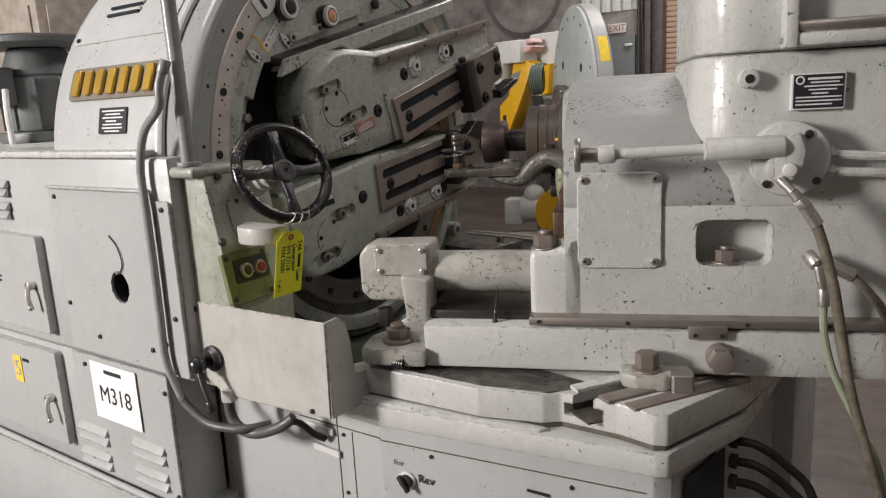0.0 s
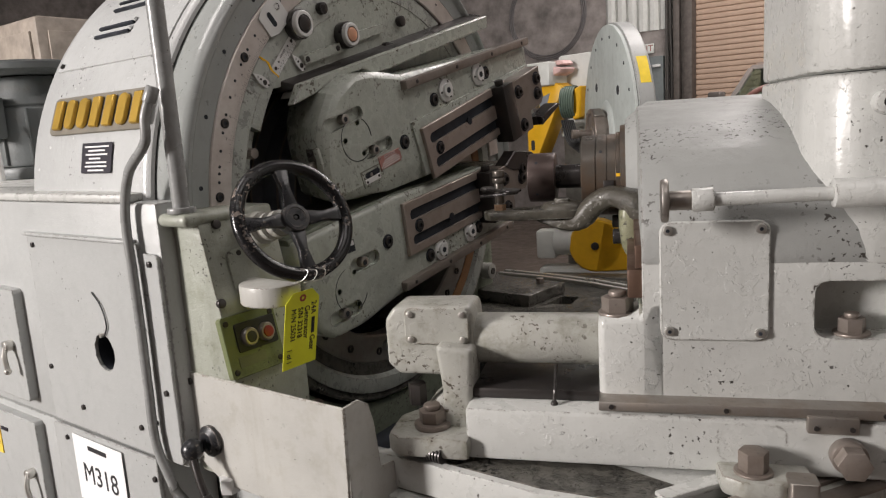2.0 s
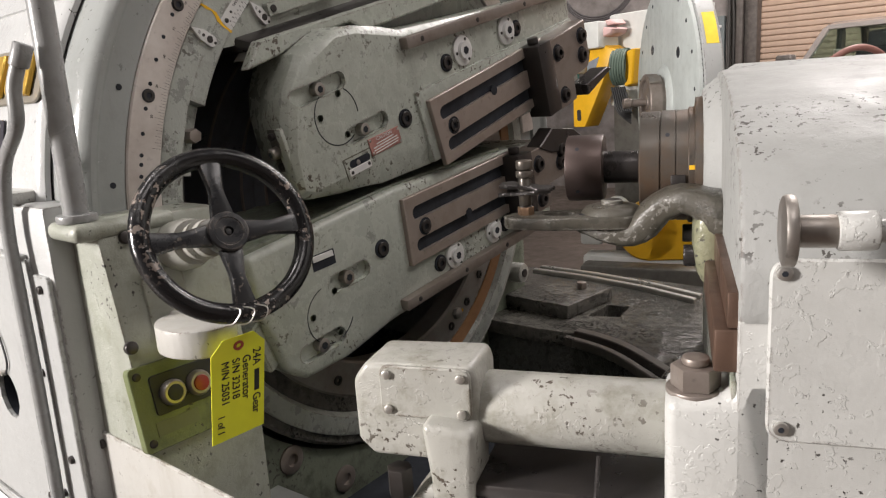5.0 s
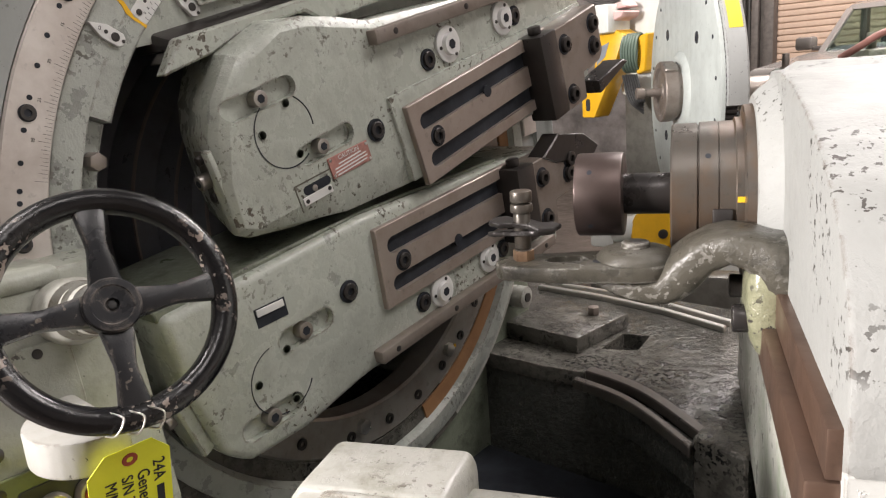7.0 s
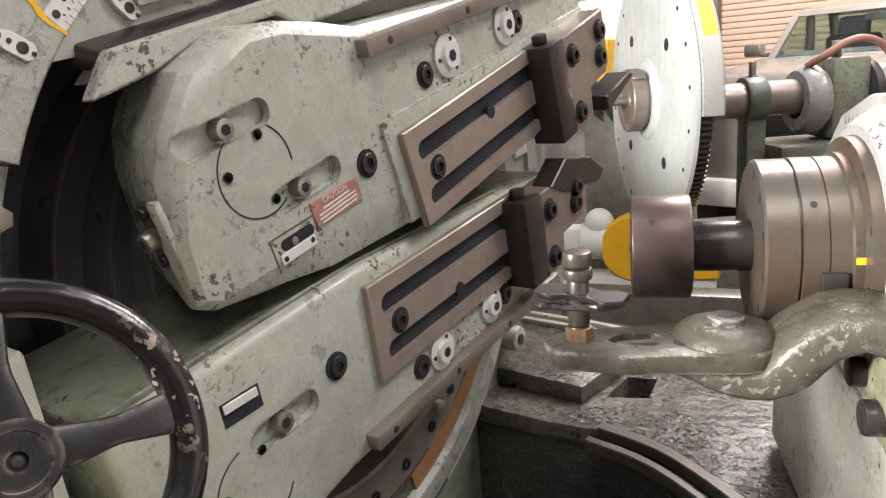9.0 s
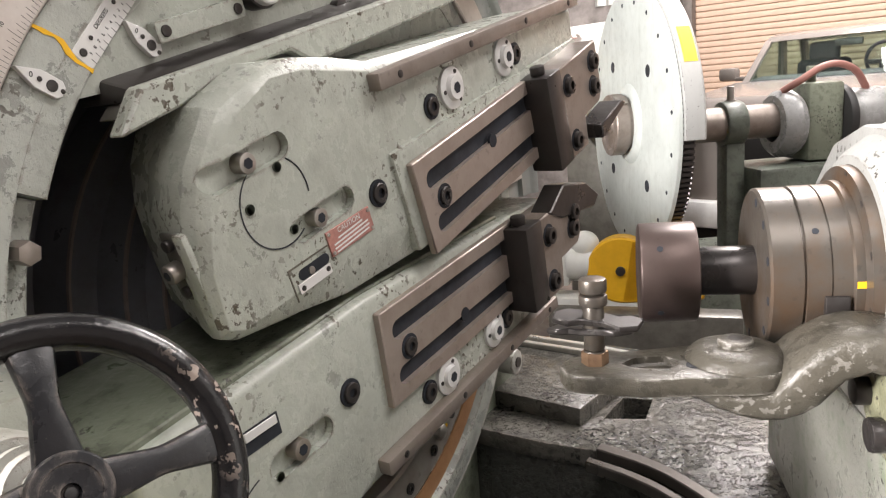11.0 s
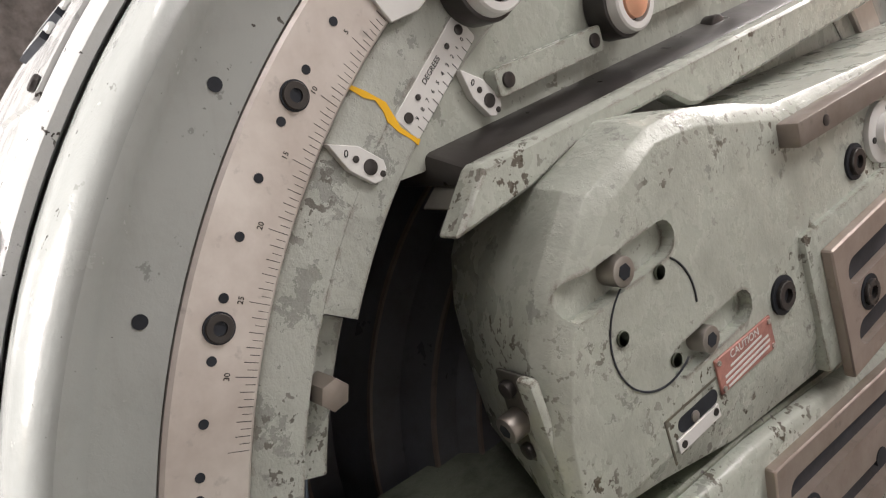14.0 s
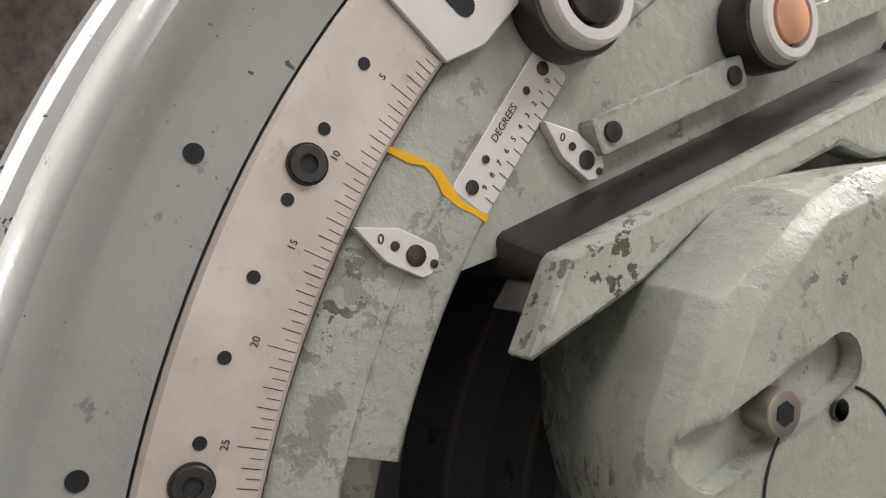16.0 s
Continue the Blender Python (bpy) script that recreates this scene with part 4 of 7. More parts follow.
prism(bm, [(-0.030, -0.05), (0.030, -0.05), (0.042, -0.02), (0.042, 0.05), (-0.042, 0.05), (-0.042, -0.02)], 0.0, 0.004, "z", 0.001, 1, m=on_ring(0.712, 131.6, 0.003))
cl = part("zero_plate", bm, SILVER, ringpl, "small silver vernier plate")
bm = B()
prism(bm, slot_shape(-0.022, 0.022, 0.008), 0.004, 0.0046, "z", m=on_ring(0.712, 132.6, 0.003))
part("plate_slot", bm, VOID, cl)
# rust-stained sector and far side plug
bm = B()
lathe(bm, [(-0.06, 0.585), (-0.022, 0.585), (-0.020, 0.590), (-0.020, 0.652), (-0.022, 0.655), (-0.06, 0.655)], 60, radians(-75), radians(12))
part("rusty_sector", bm, ORANGERUST, rg, "rust-stained lower sector of the ring")
bm = B()
cyl(bm, (0, 0, 0), (0, 0, 0.05), 0.034, n=24, bev=0.006, m=on_ring(0.74, -33, -0.03))
part("ring_plug", bm, LIGHT, rg)
bm = B()
cyl(bm, (0, 0, 0.049), (0, 0, 0.054), 0.014, n=20, m=on_ring(0.74, -33, -0.03))
part("plug_socket", bm, DARKSTEEL, rg)

bm = B()
hollow = [(0.722 * math.cos(radians(a)), 0.722 * math.sin(radians(a))) for a in range(196, 341, 6)]
prism(bm, [(-0.72, -0.20)] + hollow + [(0.72, -0.26), (0.72, -0.86), (-0.72, -0.86)], -0.50, -0.035, "x", 0.006, 2)
under = part("lower_frame", bm, OILY, rg, "oil-stained green frame casting under the drum")
for y, z in ((-0.545, -0.535), (-0.42, -0.63), (-0.25, -0.765)):
    bm = B()
    lathe(bm, [(-0.036, 0.0), (-0.036, 0.036), (-0.030, 0.036), (-0.026, 0.030), (-0.026, 0.016), (-0.034, 0.014), (-0.034, 0.0)], 28, closed=False, m=Matrix.Translation((0, y, z)))
    part("frame_plug", bm, BROWNSTEEL, under)
CR = CM @ pose(0, 0, 0, 0.55, 0, 0)
cr = thing("cradle", "sage-green cradle drum with a dark open well", "machine cradle", CR)
bm = B()
lathe(bm, [(-0.60, 0.30), (-0.60, 0.681), (-0.006, 0.681), (-0.004, 0.678), (-0.004, 0.634), (-0.012, 0.631), (-0.05, 0.612), (-0.07, 0.610), (-0.50, 0.610), (-0.50, 0.30)], 128)
part("drum", bm, FLANGE, cr, "chipped sage-green drum wall")
bm = B()
lathe(bm, [(-0.11, 0.597), (-0.0065, 0.597), (-0.0035, 0.600), (-0.0035, 0.6345), (-0.11, 0.6345)], 24, radians(112), radians(157.2))
part("face_segment", bm, FLANGE, cr, "chipped sage-green segment of the cradle face")
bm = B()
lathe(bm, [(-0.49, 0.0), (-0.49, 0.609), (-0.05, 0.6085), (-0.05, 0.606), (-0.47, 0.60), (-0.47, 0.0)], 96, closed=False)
part("well", bm, WELL, cr, "dark blue inside of the drum")
bm = B()
lathe(bm, [(-0.45, 0.22), (-0.15, 0.24), (-0.12, 0.27), (-0.12, 0.33), (-0.15, 0.345), (-0.15, 0.38), (-0.20, 0.395), (-0.20, 0.44), (-0.27, 0.455), (-0.27, 0.50), (-0.45, 0.51)], 72)
ih = part("inner_hub", bm, WELLSTEEL, cr, "dark turned steel steps deep in the drum")
for x, r in ((-0.12, 0.268), (-0.12, 0.333), (-0.15, 0.381), (-0.20, 0.441), (-0.27, 0.501)):
    bm = B()
    lathe(bm, [(x - 0.004, r - 0.004), (x + 0.001, r - 0.004), (x + 0.001, r), (x - 0.004, r + 0.001)], 72)
    part("hub_edge", bm, BROWNSTEEL, ih, "bare steel edge")
bm = B()
lathe(bm, [(-0.09, 0.49), (-0.03, 0.49), (-0.024, 0.496), (-0.024, 0.578), (-0.03, 0.584), (-0.09, 0.584)], 90, radians(198), radians(368))
lower_ring = part("lower_track", bm, WORNTRACK, cr, "worn steel track in the lower half")
for ang in (352, 340, 328, 318, 307, 296, 284, 272, 258, 242, 228):
    bm = B()
    lathe(bm, [(0.0, 0.006), (0.0, 0.013), (0.004, 0.013), (0.004, 0.006)], 20, m=on_ring(0.545, ang, -0.023) @ pose(0, 0, 0, 0, -90, 0))
    part("track_screw", bm, DARKSTEEL, lower_ring)
for ang in (300.5, 262):
    bm = B()
    hexhead(bm, (0, 0, 0.0), (0, 0, 0.014), 0.019, m=on_ring(0.528, ang, -0.024))
    part("track_bolt", bm, BRIGHT, lower_ring)
bm = B()
cyl(bm, (0, 0, 0.0), (0, 0, 0.001), 0.006, n=12, m=on_ring(0.548, 303.5, -0.0238))
part("yellow_dot", bm, CRAYON, lower_ring)
# bottom stretch darker than the rest: shadow under the drum put into the paint
for a0, a1, mt, lb in ((206, 293, OILBED, "oily bottom rim of the drum, dark with painted shadow"), (293, 366, LIGHT, "pale chipped lower rim of the drum")):
    bm = B()
    lathe(bm, [(-0.30, 0.580), (-0.026, 0.584), (-0.026, 0.662), (-0.014, 0.666), (-0.012, 0.700), (-0.018, 0.708), (-0.30, 0.708)], 48, radians(a0), radians(a1))
    part("lower_lip", bm, mt, cr, lb)


def Y(y, z):
    """A place of the upright plane, from the hall's y and z, in the cradle's own."""
    return (y - CY, z - CZ)


# upper face of the cradle, above the guard
arc = [(0.677 * math.cos(radians(a)), 0.677 * math.sin(radians(a))) for a in range(20, 148, 4)]
bm = B()
prism(bm, arc + [Y(-0.52, 1.47), Y(-0.49, 1.475), Y(-0.40, 1.50)], -0.16, -0.006, "x")
part("upper_face", bm, SAGE, cr, "chipped sage-green upper cradle face")
bm = B()
prism(bm, [Y(-0.525, 1.42), Y(-0.489, 1.478), Y(0.56, 1.735), Y(0.56, 1.69), Y(-0.150, 1.508), Y(-0.172, 1.507), Y(-0.215, 1.522), Y(-0.36, 1.487), Y(-0.43, 1.452)], 0.045, 0.075, "x", 0.004, 1)
guard = part("guard_ledge", bm, SAGE, cr, "long chip guard ledge above the upper tool slide")
bm = B()
hull8(bm, [(0.049, -0.487 - CY, 1.477 - CZ), (-0.056, -0.487 - CY, 1.503 - CZ), (-0.056, -0.487 - CY, 1.459 - CZ), (0.049, -0.487 - CY, 1.459 - CZ)], (0, 1.047, 0.262))
part("ledge_top", bm, DARKSTEEL, cr, "dark oily ledge top")
bm = B()
prism(bm, [Y(-0.50, 1.44), Y(-0.47, 1.474), Y(-0.38, 1.498), Y(-0.36, 1.48)], -0.005, 0.048, "x", 0.003, 1)
part("ledge_bracket", bm, CAST, cr)
# degree plate and pointers
def face_at(y, z, turn, out):
    return Matrix.Translation((out, y - CY, z - CZ)) @ Matrix(((0, 0, 1), (1, 0, 0), (0, 1, 0))).to_4x4() @ pose(0, 0, 0, 0, 0, turn)


dg = thing("degree_plate", "silver degree plate with black graduations", "scale plate", CR @ face_at(-0.4645, 1.561, 47.8, -0.006))
bm = B()
prism(bm, round_rect(-0.062, 0.062, -0.0165, 0.0165, 0.004), 0.0, 0.003, "z", 0.0006, 1)
part("plate", bm, SILVER, dg)
writing("plate_word", "DEGREES", 0.0078, pose(0.0, 0.0078, 0.0032), INK, dg, 0.0002)
for v in range(10):
    writing("plate_number", str(9 - v), 0.0062, pose(-0.046 + v * 0.0104, -0.0045, 0.0032) @ pose(0, 0, 0, 0, 0, 0), INK, dg, 0.0002)
bm = B()
for v in range(11):
    box(bm, -0.0515 + v * 0.0104 - 0.0003, -0.0515 + v * 0.0104 + 0.0003, -0.0165, -0.0085, 0.003, 0.0033)
part("plate_marks", bm, INK, dg)
for x, r in ((-0.052, 0.0052), (0.052, 0.0052), (-0.030, 0.003), (0.030, 0.003)):
    bm = B()
    cyl(bm, (x, 0.006 if r < 0.004 else 0.004, 0.0028), (x, 0.006 if r < 0.004 else 0.004, 0.0046), r, n=16, bev=0.0008)
    part("plate_screw", bm, DARKSTEEL, dg)


def pointer(y, z, turn, name_label):
    p = thing("pointer", name_label, "pointer", CR @ face_at(y, z, turn, 0.0), group="index pointers")
    b = B()
    prism(b, [(-0.036, 0.0), (-0.008, 0.0115), (0.020, 0.0115), (0.026, 0.006), (0.026, -0.006), (0.020, -0.0115), (-0.008, -0.0115)], -0.006, 0.003, "z", 0.0006, 1)
    part("blade", b, SILVER, p)
    for x, r in ((0.010, 0.0072), (-0.006, 0.0032), (0.024, 0.003)):
        b = B()
        cyl(b, (x, 0, 0.0028), (x, 0, 0.0042), r, n=18, bev=0.0008)
        part("pointer_screw", b, DARKSTEEL, p)
    writing("pointer_zero", "0", 0.009, pose(-0.0165, 0, 0.0033) @ pose(0, 0, 0, 0, 0, 20), INK, p, 0.0002)


pointer(-0.562, 1.492, -31, "silver index pointer marking the ring's degrees")
pointer(-0.414, 1.541, -42, "silver index pointer at the degree plate")
# yellow paint-stick line from ring to plate, uneven and broken
bm = B()
mark = [(-0.530, 0.431, 0.0022), (-0.5155, 0.4235, 0.0036), (-0.505, 0.4195, 0.0018), (-0.497, 0.4125, 0.0046), (-0.4925, 0.4025, 0.0058), (-0.483, 0.3905, 0.0030), (-0.472, 0.3835, 0.0022), (-0.463, 0.3775, 0.0034)]
prism(bm, [(y + w * 0.45, z + w * 0.75) for y, z, w in mark] + [(y - w * 0.45, z - w * 0.75) for y, z, w in reversed(mark)], -0.0042, -0.0030, "x")
cry = part("crayon_mark", bm, CRAYON, None)
cry.matrix_world = CR
tagged(cry, "yellow paint-stick line across the cradle rim", "paint mark")
# dial caps and cover bar on the upper face
for y, z, r, mat, nm in ((-0.412, 1.646, 0.042, BRIGHT, "dial cap with a bright steel collar"), (-0.207, 1.628, 0.040, COPPER, "dial cap with a copper-coloured centre")):
    c = thing("dial_cap", "black " + nm, "dial cap", CR @ face_at(y, z, 0, -0.006), group="dial caps")
    b = B()
    cyl(b, (0, 0, 0), (0, 0, 0.030), r, n=40, bev=0.003)
    part("dial_ring", b, DARKSTEEL, c)
    b = B()
    lathe(b, [(0.030, r * 0.62), (0.030, r * 0.90), (0.041, r * 0.86), (0.043, r * 0.80), (0.043, r * 0.62)], 40, m=pose(0, 0, 0, 0, -90, 0))
    part("collar", b, SILVER, c)
    b = B()
    cyl(b, (0, 0, 0.03), (0, 0, 0.044), r * 0.52, n=28, bev=0.002)
    part("cap_centre", b, mat if mat == COPPER else DARKSTEEL, c)
bm = B()
tm = face_at(-0.318, 1.570, 14.7, -0.006)
prism(bm, round_rect(-0.085, 0.085, -0.014, 0.014, 0.004), 0.0, 0.016, "z", 0.003, 1, m=tm)
cb = part("cover_bar", bm, SAGE, cr)
for x in (-0.07, 0.07):
    bm = B()
    cyl(bm, (x, 0, 0.015), (x, 0, 0.019), 0.008, n=18, bev=0.001, m=tm)
    part("bar_screw", bm, DARKSTEEL, cb)
bm = B()
tm = face_at(-0.10, 1.64, 14, -0.006)
prism(bm, round_rect(-0.09, 0.09, -0.014, 0.014, 0.004), 0.0, 0.016, "z", 0.003, 1, m=tm)
part("cover_bar", bm, SAGE, cr)
for y, z in ((0.09, 1.69), (-0.30, 1.70), (0.0, 1.60)):
    bm = B()
    cyl(bm, (0, 0, 0), (0, 0, 0.02), 0.018, n=20, bev=0.003, m=face_at(y, z, 0, -0.006))
    part("face_stud", bm, DARKSTEEL, cr)
bm = B()
lathe(bm, [(-0.16, 0.595), (-0.034, 0.595), (-0.030, 0.599), (-0.030, 0.640), (-0.16, 0.640)], 12, radians(157.4), radians(171))
stop = part("stop_block", bm, FLANGE, cr)
bm = B()
hexhead(bm, (0, 0, -0.03), (0, 0, 0.004), 0.0150, m=face_at(-0.617, 1.300, 20, -0.002))
part("stop_bolt", bm, BROWNSTEEL, stop, "rusty hexagon stop bolt")

# ---- tool slides ----
def socket(parent, x, y, z, r, name="socket_screw", depth=0.006):
    b = B()
    cyl(b, (x - 0.002, y, z), (x + 0.001, y, z), r * 1.35, n=24)
    s = part("counterbore", b, VOID, parent)
    b = B()
    lathe(b, [(x, r * 0.5), (x, r), (x + depth - 0.001, r), (x + depth, r * 0.92), (x + depth, r * 0.5)], 22, m=Matrix.Translation((0, y, z)))
    part(name, b, DARKSTEEL, parent)


def slotted_plate(parent, x0, x1, y0, y1, z0, z1, skew, mat, side):
    """A steel plate with two long slots and a lock notch; skew shears its ends."""
    b = B()
    t = bmesh.new()
    prism(t, [(y0, z1), (y1, z1), (y1 + skew, z0), (y0 + skew, z0)], x0, x1, "x", 0.002, 1)
    merge(b, t)
    p = part("slotted_plate", b, mat, parent, "browned steel plate with two long slots")
    for f in (0.735, 0.25):
        z = z0 + (z1 - z0) * f
        sh = skew * (1 - f)
        b = B()
        prism(b, [(y + (y0 + y1) / 2 + sh, q + z) for y, q in slot_shape(-(y1 - y0) / 2 + 0.026, (y1 - y0) / 2 - 0.02, 0.0175)], x0 - 0.05, x1 + 0.05, "x")
        cut(p, b)
    # near-black sheet behind the slots stands in for their shade
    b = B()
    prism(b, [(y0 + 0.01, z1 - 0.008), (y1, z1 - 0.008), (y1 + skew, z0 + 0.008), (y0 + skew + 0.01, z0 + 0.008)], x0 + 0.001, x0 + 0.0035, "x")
    part("slot_floor", b, VOID, p, "near-black sheet painted for the shade in the slots")
    b = B()
    zz = z0 + (z1 - z0) * (0.735 if side < 0 else 0.25) + side * 0.0165
    yy = (y0 + y1) / 2 - 0.005
    cyl(b, (x1 - 0.004, yy, zz), (x1 + 0.0012, yy, zz), 0.0135, n=24)
    part("slot_notch", b, VOID, p)
    socket(p, x1, y0 + skew * 0.55 + 0.065, z0 + (z1 - z0) * 0.49, 0.0165)
    return p


def tool_block(parent, y0, y1, z0, z1, x0, x1):
    b = B()
    box(b, x0, x1 + 0.006, y0, y0 + 0.070, z0 + 0.004, z1 + 0.004, 0.004)
    k = part("clamp_bar", b, DARKSTEEL, parent, "dark oiled clamp bar")
    b = B()
    prism(b, [(y0 + 0.075, z1), (y1, z1 + 0.005), (y1, z0 + 0.09), (y1 - 0.02, z0 + 0.07), (y1 - 0.11, z0 + 0.065), (y1 - 0.115, z0), (y0 + 0.075, z0)], x0, x1, "x", 0.003, 1)
    k = part("tool_holder", b, BROWNSTEEL, parent, "browned steel tool holder")
    for y, z in ((y0 + 0.105, z1 - 0.045), (y1 - 0.035, z1 - 0.035), (y0 + 0.105, z0 + 0.035), (y1 - 0.045, z0 + 0.115)):
        socket(k, x1, y, z, 0.0185, depth=0.012)
    b = B()
    cyl(b, (x1 - 0.03, y0 + 0.035, z1 + 0.003), (x1 - 0.03, y0 + 0.035, z1 + 0.022), 0.016, n=20, bev=0.003)
    part("clamp_screw", b, DARKSTEEL, parent)
    return k


def cover_disc(parent, x, y, z, r, a0=0, a1=360):
    b = B()
    lathe(b, [(x, r * 0.99), (x + 0.0010, r), (x + 0.0010, r + 0.0014), (x, r + 0.0014)], 40, radians(a0), radians(a1), m=Matrix.Translation((0, y, z)))
    part("cover_groove", b, VOID, parent)
    for a in (65, 165, 285):
        b = B()
        cyl(b, (x, y + (r - 0.014) * math.cos(radians(a)), z + (r - 0.014) * math.sin(radians(a))), (x + 0.003, y + (r - 0.014) * math.cos(radians(a)), z + (r - 0.014) * math.sin(radians(a))), 0.0075, n=14, bev=0.001)
        part("cover_screw", b, OILY, parent)


def long_slot(parent, body, x, y0, y1, z, r, screw):
    b = B()
    prism(b, [(p + 0, q + z) for p, q in slot_shape(y0, y1, r)], x - 0.016, x + 0.02, "x")
    cut(body, b)
    b = B()
    cyl(b, (x - 0.03, screw, z), (x + 0.004, screw, z), r * 0.76, n=24, bev=0.0015)
    part("slot_screw", b, STEEL, parent)
    b = B()
    cyl(b, (x + 0.0036, screw, z), (x + 0.0046, screw, z), r * 0.42, n=6)
    part("screw_socket", b, VOID, parent)


def boss(parent, x, y, z, r):
    b = B()
    lathe(b, [(x, 0.0), (x, r), (x + 0.006, r), (x + 0.008, r * 0.9), (x + 0.008, r * 0.62), (x + 0.016, r * 0.55), (x + 0.016, 0.0)], 32, closed=False, m=Matrix.Translation((0, y, z)))
    k = part("boss", b, SILVER, parent)
    b = B()
    cyl(b, (x + 0.016, y, z), (x + 0.017, y, z), r * 0.28, n=6)
    part("boss_socket", b, VOID, k)
    for a in (60, 180, 300):
        b = B()
        cyl(b, (x + 0.007, y + r * 0.78 * math.cos(radians(a)), z + r * 0.78 * math.sin(radians(a))), (x + 0.0095, y + r * 0.78 * math.cos(radians(a)), z + r * 0.78 * math.sin(radians(a))), 0.004, n=10)
        part("boss_screw", b, DARKSTEEL, k)


def edge_bar(parent, x, y0, y1, z0, z1):
    b = B()
    t = bmesh.new()
    box(t, x - 0.01, x + 0.022, 0, math.hypot(y1 - y0, z1 - z0), -0.014, 0.014, 0.004)
    merge(b, t, Matrix.Translation((0, y0, z0)) @ pose(0, 0, 0, math.degrees(math.atan2(z1 - z0, y1 - y0)), 0, 0))
    g = part("gib_bar", b, BROWNSTEEL, parent, "browned steel gib bar")
    for f in (0.07, 0.36, 0.65, 0.93):
        b = B()
        y, z = y0 + (y1 - y0) * f, z0 + (z1 - z0) * f
        cyl(b, (x + 0.020, y, z), (x + 0.0235, y, z), 0.0065, n=14, bev=0.001)
        part("gib_screw", b, DARKSTEEL, g)
    return g


up = thing("upper_tool_slide", "large sage-green upper tool slide with slotted steel plate", "tool slide", pose(0.0, CY, CZ, 16.6, 0, 0) @ pose(0, -0.006, 0), group="tool slides")
bm = B()
tail = [(-0.170, 0.078), (0.004, 0.052), (0.30, 0.03), (0.76, -0.01), (0.79, 0.29), (0.02, 0.385), (-0.05, 0.412), (-0.13, 0.436)]
sections(bm, [
    (0.110, [(-0.190, 0.424), (-0.270, 0.398), (-0.322, 0.352), (-0.352, 0.308), (-0.382, 0.236), (-0.392, 0.160), (-0.370, 0.147), (-0.275, 0.141), (-0.172, 0.133), (0.023, 0.114), (0.30, 0.085), (0.755, 0.05), (0.775, 0.275), (0.018, 0.368), (-0.055, 0.392), (-0.13, 0.417)]),
    (0.098, [(-0.188, 0.438), (-0.280, 0.412), (-0.336, 0.360), (-0.366, 0.313), (-0.394, 0.238), (-0.401, 0.152), (-0.378, 0.136), (-0.282, 0.112)] + tail),
    (0.080, [(-0.186, 0.445), (-0.285, 0.420), (-0.344, 0.364), (-0.374, 0.314), (-0.397, 0.238), (-0.400, 0.149), (-0.376, 0.130), (-0.285, 0.103)] + tail),
    (0.050, [(-0.185, 0.448), (-0.284, 0.422), (-0.342, 0.364), (-0.371, 0.312), (-0.386, 0.237), (-0.388, 0.147), (-0.368, 0.128), (-0.285, 0.103)] + tail),
    (0.005, [(-0.185, 0.449), (-0.274, 0.422), (-0.328, 0.362), (-0.355, 0.308), (-0.366, 0.235), (-0.368, 0.145), (-0.350, 0.126), (-0.285, 0.103)] + tail),
    (-0.100, [(-0.185, 0.440), (-0.255, 0.410), (-0.300, 0.350), (-0.318, 0.300), (-0.326, 0.230), (-0.328, 0.145), (-0.315, 0.126), (-0.270, 0.105)] + tail),
], 0.005, 2)
upb = part("slide_body", bm, SAGE, up)
bm = B()
prism(bm, [(0.000, 0.238), (0.77, 0.215), (0.75, 0.0), (0.004, 0.056)], 0.08, 0.118, "x", 0.006, 2)
part("machined_pad", bm, SAGE, up)
slotted_plate(up, 0.117, 0.131, 0.026, 0.56, 0.036, 0.208, 0.004, PLATESTEEL, -1)
tool_block(up, 0.46, 0.745, 0.0, 0.205, 0.11, 0.175)
bm = B()
prism(bm, [(0.66, 0.035), (0.80, 0.045), (0.83, 0.03), (0.66, 0.0)], 0.14, 0.20, "x", 0.003, 1)
part("cutting_tool", bm, DARKSTEEL, up, "dark pointed cutting tool")
for y, z in ((0.216, 0.276), (0.423, 0.271)):
    boss(up, 0.11, y, z, 0.038)
for y, z in ((0.146, 0.266), (0.475, 0.263), (-0.05, 0.192)):
    socket(up, 0.112, y, z, 0.0165)
edge_bar(up, 0.112, 0.0, 0.78, 0.355, 0.30)
long_slot(up, upb, 0.1105, -0.348, -0.195, 0.340, 0.0185, -0.275)
long_slot(up, upb, 0.1105, -0.243, -0.103, 0.217, 0.0185, -0.185)
cover_disc(up, 0.1103, -0.250, 0.272, 0.062, 120, 300)
cover_disc(up, 0.1103, -0.250, 0.272, 0.062, -10, 50)
bm = B()
prism(bm, [(-0.187, 0.152), (-0.187, 0.192), (-0.083, 0.186), (-0.083, 0.146)], 0.11, 0.113, "x", 0.0008, 1)
rp = part("data_plate", bm, REDPLATE, up, "small red data plate with pale lines")
writing("plate_word", "CAUTION", 0.012, Matrix.Translation((0.1131, -0.135, 0.1825)) @ Matrix(((0, 0, 1), (1, 0, 0), (0, 1, 0))).to_4x4() @ pose(0, 0, 0, 0, 0, -3), SILVER, rp, 0.0003)
for k in range(4):
    bm = B()
    w = (0.040, 0.043, 0.042, 0.030)[k]
    box(bm, 0.113, 0.1134, -0.135 - w, -0.135 + w, 0.1535 + k * 0.0062, 0.1562 + k * 0.0062)
    part("print_line", bm, SILVER, rp)
for y, z in ((-0.182, 0.157), (-0.182, 0.187), (-0.088, 0.151), (-0.088, 0.181)):
    bm = B()
    cyl(bm, (0.1125, y, z), (0.1145, y, z), 0.003, n=10)
    part("plate_rivet", bm, BRIGHT, rp)
bm = B()
